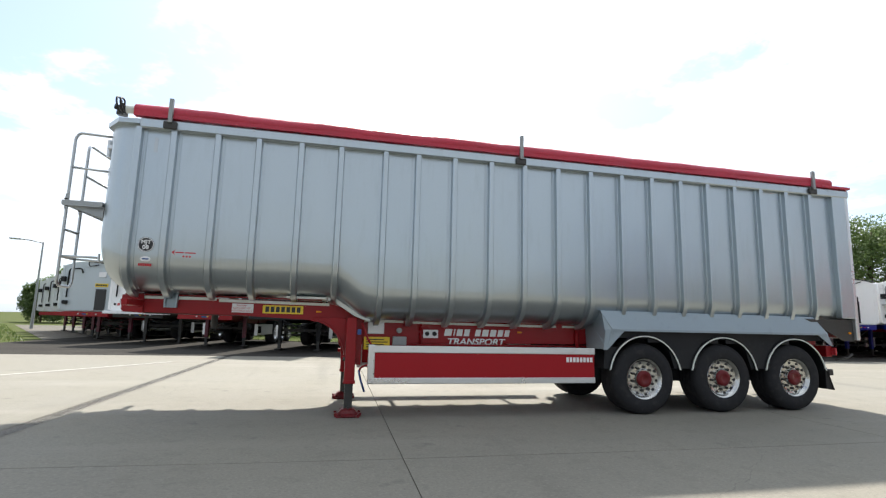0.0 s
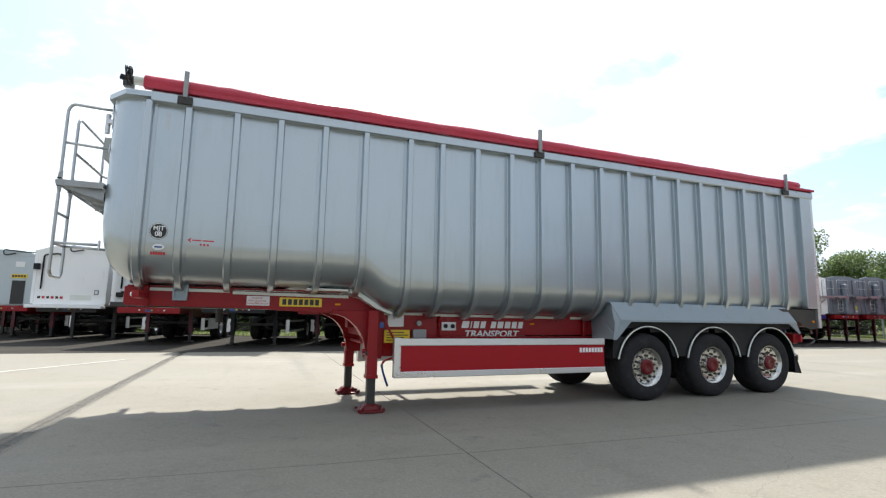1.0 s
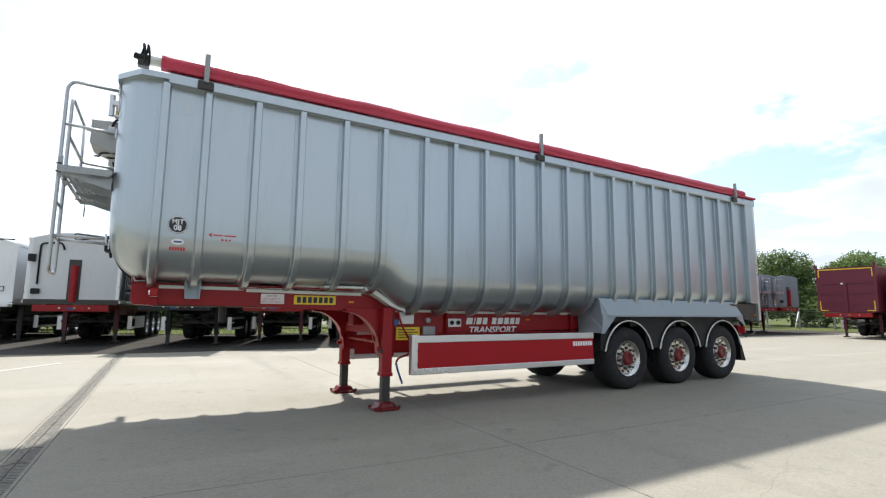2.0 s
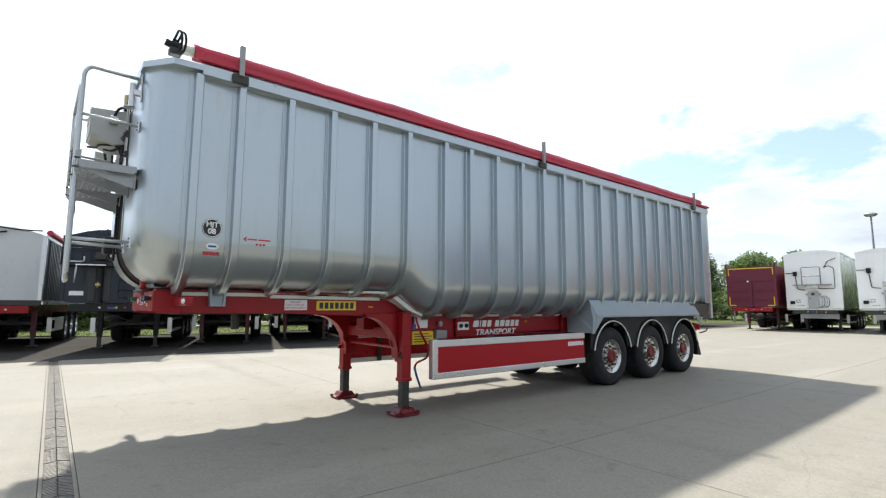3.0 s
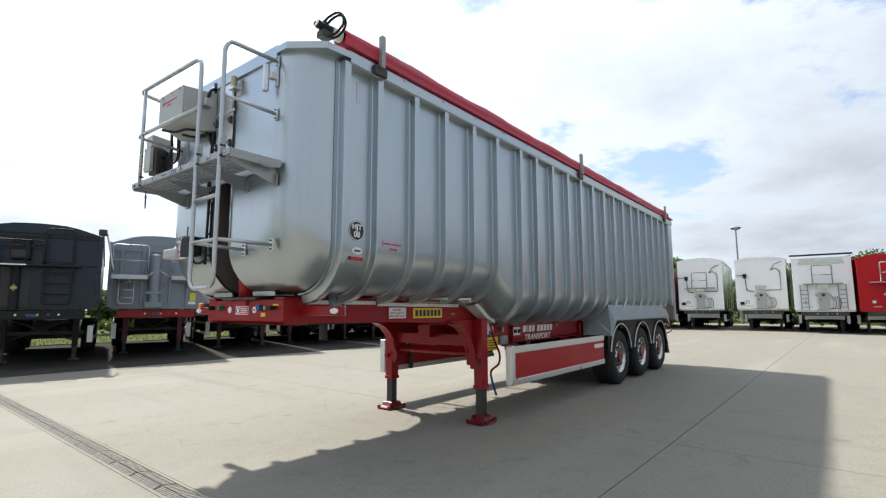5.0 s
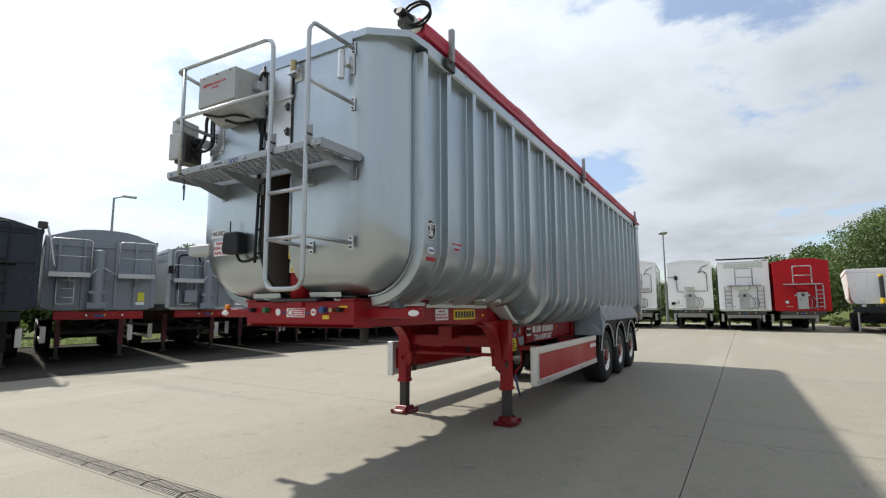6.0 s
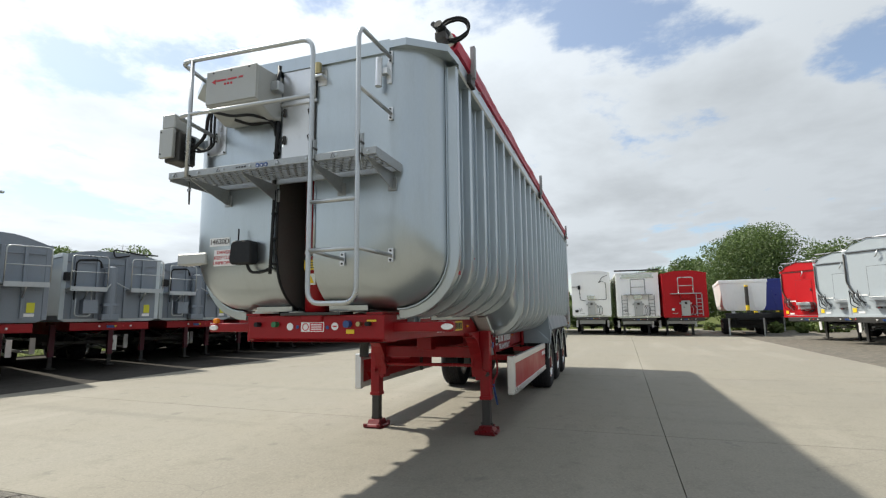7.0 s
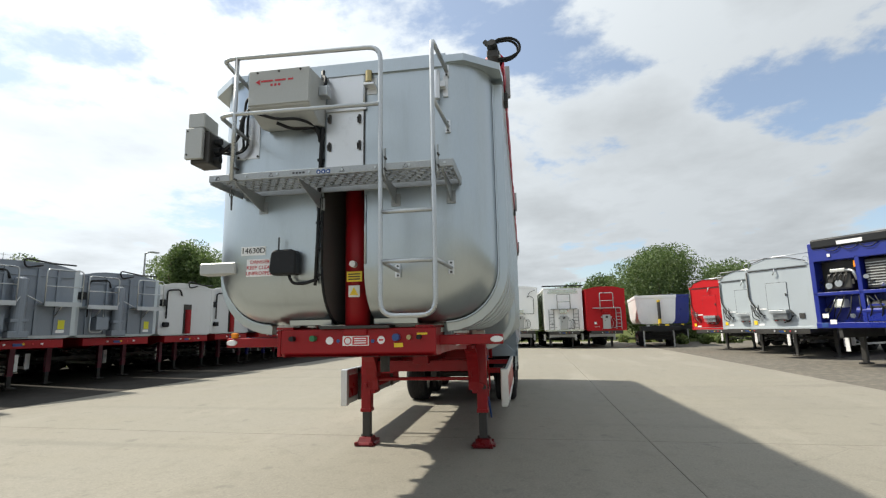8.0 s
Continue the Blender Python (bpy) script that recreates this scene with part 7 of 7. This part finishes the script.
hedge("hedge", 48, -30, 50, 12, 3.6, 1.8, 34000, 0.14, LEAF_A, "dark scrub and hedge behind the parked trailers", 5)
hedge("hedge", 52, 8, 60, 42, 4.6, 2.0, 22000, 0.16, LEAF_B, "tall green scrub along the boundary fence", 6)
hedge("weeds", 37.6, -16, 38.4, 17, 1.3, 0.7, 14000, 0.09, WEED, "tall green weeds at the yard's edge", 7)
hedge("weeds", 32.0, -4.3, 31.2, -6.4, 1.15, 0.35, 4500, 0.08, WEED, "sunlit green weeds between the tipper trailers", 18)
hedge("weeds", 31, -7.8, 38, -8.6, 1.1, 0.7, 6000, 0.08, WEED, "sunlit green weeds beside the tipper trailers", 17)
hedge("weeds", -9, 36.0, 44, 35.6, 0.9, 0.5, 7000, 0.12, WEED, "tall grass behind the parked trailers", 8)
hedge("hedge", -9, 38.0, 16, 37.7, 3.3, 0.9, 38000, 0.15, LEAF_A, "dark green hedge behind the long row of trailers", 10)
# same hedge carried on; its lighter leaf colour stands for sunlight
hedge("hedge", 16, 37.7, 46, 37.4, 3.3, 0.9, 46000, 0.15, LEAF_B, "green hedge beyond the row of trailers, sunlight in its lighter leaf colour", 20)
hedge("bush", -24, 58, -16, 54, 2.6, 1.2, 3500, 0.18, LEAF_A, "low dark bush on the grass", 9)


def grass_patch(name, pts, count, seed, label, keep):
    rng = np.random.default_rng(seed)
    (x0, x1), (y0, y1) = pts
    p = np.column_stack([rng.uniform(x0, x1, count), rng.uniform(y0, y1, count)])
    p = p[keep(p[:, 0], p[:, 1])]
    verts, faces = [], []
    for i, (x, y) in enumerate(p):
        a, hgt = rng.uniform(0, math.pi), rng.uniform(0.05, 0.16)
        z = height(x, y) - 0.02
        dx, dy = 0.03 * math.cos(a), 0.03 * math.sin(a)
        verts += [(x - dx, y - dy, z), (x + dx, y + dy, z), (x + rng.normal(0, 0.04), y + rng.normal(0, 0.04), z + hgt)]
        faces.append((3 * i, 3 * i + 1, 3 * i + 2))
    me = bpy.data.meshes.new(name)
    me.from_pydata(verts, [], faces)
    me.materials.append(WEED)
    return tagged(new(name, me), label, "grass", kind="stuff")


grass_patch("grass", ((-45, -12), (25, 60)), 16000, 3, "mown grass verge beside the yard", lambda x, y: x < -12.6 - (y - 25) * 0.55)
grass_patch("grass", ((-12, 40), (28.5, 36)), 12000, 4, "rough sunlit grass behind the long row", lambda x, y: y > 28.6 + 0.8 * np.maximum(0, -1.5 - x))


def lamp_post(x, y, tall, arm, label):
    root = thing("lamp_post", (x, y, height(x, y)), label, "lamp post", "yard lamp posts")
    ORIGIN[root] = Vector((0, 0, 0))
    part("column", cyl((0, 0, 0), (0, 0, tall), 0.10, 0.055, 12), POLE, root)
    part("base_sleeve", cyl((0, 0, 0), (0, 0, 1.2), 0.115, n=12), POLE, root)
    if arm:
        dx, dy = arm
        part("arm", tube([(0, 0, tall - 0.05), (dx * 0.6, dy * 0.6, tall + 0.10), (dx, dy, tall + 0.14)], 0.04), POLE, root)
        hd = box(-0.38, 0.38, -0.16, 0.16, 0, 0.12, 0.05)
        bmesh.ops.transform(hd, matrix=Matrix.Translation((dx * 1.3, dy * 1.3, tall + 0.09)) @ Matrix.Rotation(math.atan2(dy, dx), 4, "Z"), verts=hd.verts)
        part("lantern", hd, GALV, root)
    else:
        part("lantern", lathe([(0.0, 0.20), (0.25, 0.14), (0.42, 0.02), (0.30, -0.12), (0.0, -0.16)], (0, 0, tall), 20, "z", 1), GALV, root, "round lantern")
    return root


lamp_post(9.0, 35.5, 7.95, (0.55, -0.2), "tall steel lamp post with one lantern arm")
lamp_post(26.9, 35.2, 7.7, (0.5, -0.15), "tall steel lamp post with one lantern arm")
lamp_post(-23.0, 46.5, 6.9, (-1.35, -0.3), "tall steel lamp post with one lantern arm")
lamp_post(43.0, 9.7, 8.1, None, "tall steel lamp post with round lantern")

fence = thing("fence", (46, 20, 0), "wire mesh boundary fence on raking concrete posts", "fence")
ORIGIN[fence] = Vector((0, 0, 0))
for k in range(17):
    yy = -10 + k * 2.6
    part("post", box(-0.05, 0.05, yy - 0.05, yy + 0.05, -0.2, 1.8), POLE, fence)
    if k % 2:
        part("stay", tube([(-0.9, yy, -0.1), (0, yy, 1.5)], 0.04, 6), CREAM, fence)
wires = bmesh.new()
for k in range(9):
    add_tube(wires, [(0, -10, 0.15 + 0.19 * k), (0, 31.6, 0.15 + 0.19 * k)], 0.008, 4)
part("wire", wires, POLE, fence)

house = thing("house", (36.5, 60.0, 0), "distant brick house with a chimney and aerial", "house")
ORIGIN[house] = Vector((0, 0, 0))
part("wall", box(-4, 4, -3, 3, -1, 5.0), surface("house_brick", (0.28, 0.16, 0.11), 0.85, 0, 0.25, 8, 20, 0.2), house)
rf = part("roof", prism([(-3.4, 5.0), (3.4, 5.0), (0, 7.6)], "x", -4.3, 4.3), surface("roof_tile", (0.13, 0.085, 0.07), 0.85, 0, 0.25, 8, 20, 0.3), house)
part("chimney", box(-0.5, 0.5, -0.4, 0.4, 7.0, 8.7), surface("chimney_brick", (0.22, 0.13, 0.10), 0.85, 0, 0.25, 8, 20, 0.2), rf)
part("aerial", tube([(0, 0, 8.6), (0, 0, 10.2)], 0.03, 6), POLE, rf)
part("aerial_arm", tube([(-0.8, 0, 10.0), (0.8, 0, 10.0)], 0.02, 6), POLE, rf)


# ---- concrete yard: slabs with open joints, and the long drain ----
TURN_YARD = -1.25
YX, YY = -3.435, 11.0
yard = thing("pavement", (YX, YY, 0), "pale concrete yard cast in large slabs", "pavement", kind="structure", rz=TURN_YARD)
ORIGIN[yard] = Vector((0, 0, 0))
CS, SN = math.cos(radians(TURN_YARD)), math.sin(radians(TURN_YARD))


def yard_edge(wx):
    """Where the concrete stops against the tarmac on the near side."""
    return -0.62 - 0.035 * (wx - 5.0) if wx > -30 else 0.6


def slab(lx0, lx1, ly0, ly1, follow):
    nx, ny = max(1, int((lx1 - lx0) / 1.2)), max(1, int((ly1 - ly0) / 0.8))
    bm = bmesh.new()
    grid = []
    for i in range(nx + 1):
        row = []
        for j in range(ny + 1):
            lx, ly = lx0 + (lx1 - lx0) * i / nx, ly0 + (ly1 - ly0) * j / ny
            wx = YX + lx * CS - ly * SN
            if follow and j == 0:
                ly = (yard_edge(wx) - YY - lx * SN) / CS
            wy = YY + lx * SN + ly * CS
            row.append(bm.verts.new((lx, ly, height(wx, wy))))
        grid.append(row)
    for a, b in zip(grid, grid[1:]):
        for j in range(ny):
            bm.faces.new((a[j], b[j], b[j + 1], a[j + 1]))
    rim = [e for e in bm.edges if len(e.link_faces) == 1]
    r = bmesh.ops.extrude_edge_only(bm, edges=rim)
    for v in r["geom"]:
        if isinstance(v, bmesh.types.BMVert):
            v.co.z -= 0.10
    bmesh.ops.recalc_face_normals(bm, faces=bm.faces)
    return bm


XJ = [-46.0, -40.0, -34.0, -28.0, -22.0, -16.0, -10.5, -5.2, -0.116, None, 0.116, 3.88, 9.7, 15.5, 21.3, 27.1, 33.0, 39.0, 46.0]
YJ = [-11.6, -5.75, 6.3]
GAP = 0.0045
for a, b in zip(XJ, XJ[1:]):
    if a is None or b is None:
        continue
    for j, (c, d) in enumerate(zip(YJ, YJ[1:])):
        part("slab", slab(a + GAP, b - GAP, c + GAP, d - GAP, j == 0), CONCRETE, yard)
    if b < -8:
        part("slab", slab(a + GAP, b - GAP, 6.3 + GAP, 13.4, False), CONCRETE, yard)

drain = thing("drain", (YX, YY, 0), "long slotted iron drain channel across the yard", "drain", kind="structure", rz=TURN_YARD)
ORIGIN[drain] = Vector((0, 0, 0))
channel, kerbs = bmesh.new(), bmesh.new()
for k in range(77):
    y0 = -13 + 0.25 * k
    low = height(YX, YY + y0 + 0.125)
    add_box(channel, -0.12, 0.12, y0, y0 + 0.25, -0.12 + low, -0.035 + low)
    for s in (-1, 1):
        add_box(kerbs, *sorted((s * 0.115, s * 0.09)), y0, y0 + 0.25, -0.10 + low, 0.0005 + low)
part("channel", channel, JOINT, drain)
part("kerb", kerbs, CONCRETE, drain)
gm = bmesh.new()
for k in range(12):
    yy = k * 0.0385
    for q in (-1, 1):
        add_prism(gm, [(q * 0.088, yy), (q * 0.088, yy + 0.020), (q * 0.004, yy + 0.055), (q * 0.004, yy + 0.035)], "z", -0.03, -0.003)
add_box(gm, -0.09, 0.09, 0.490, 0.497, -0.03, -0.004)
grate_me = bpy.data.meshes.new("grate")
gm.to_mesh(grate_me)
gm.free()
grate_me.materials.append(GRATE)
for k in range(38):
    g = new("grate", grate_me)
    g.parent, g.location = drain, (0, -13 + 0.5 * k, height(YX, YY - 12.75 + 0.5 * k))

line = bmesh.new()
add_prism(line, [(-6.5, 11.85), (-4.35, 15.0), (-4.25, 14.95), (-6.4, 11.78)], "z", 0.0015, 0.004)
tagged(part("painted_line", line, surface("faded_paint", (0.46, 0.45, 0.41), 0.8, 0, 0.1, 10, 50, 0.1, (0.30, 0.285, 0.25, 0.9), (0.38, 0.58))), "faded white painted line on the concrete", "painted line", kind="structure")
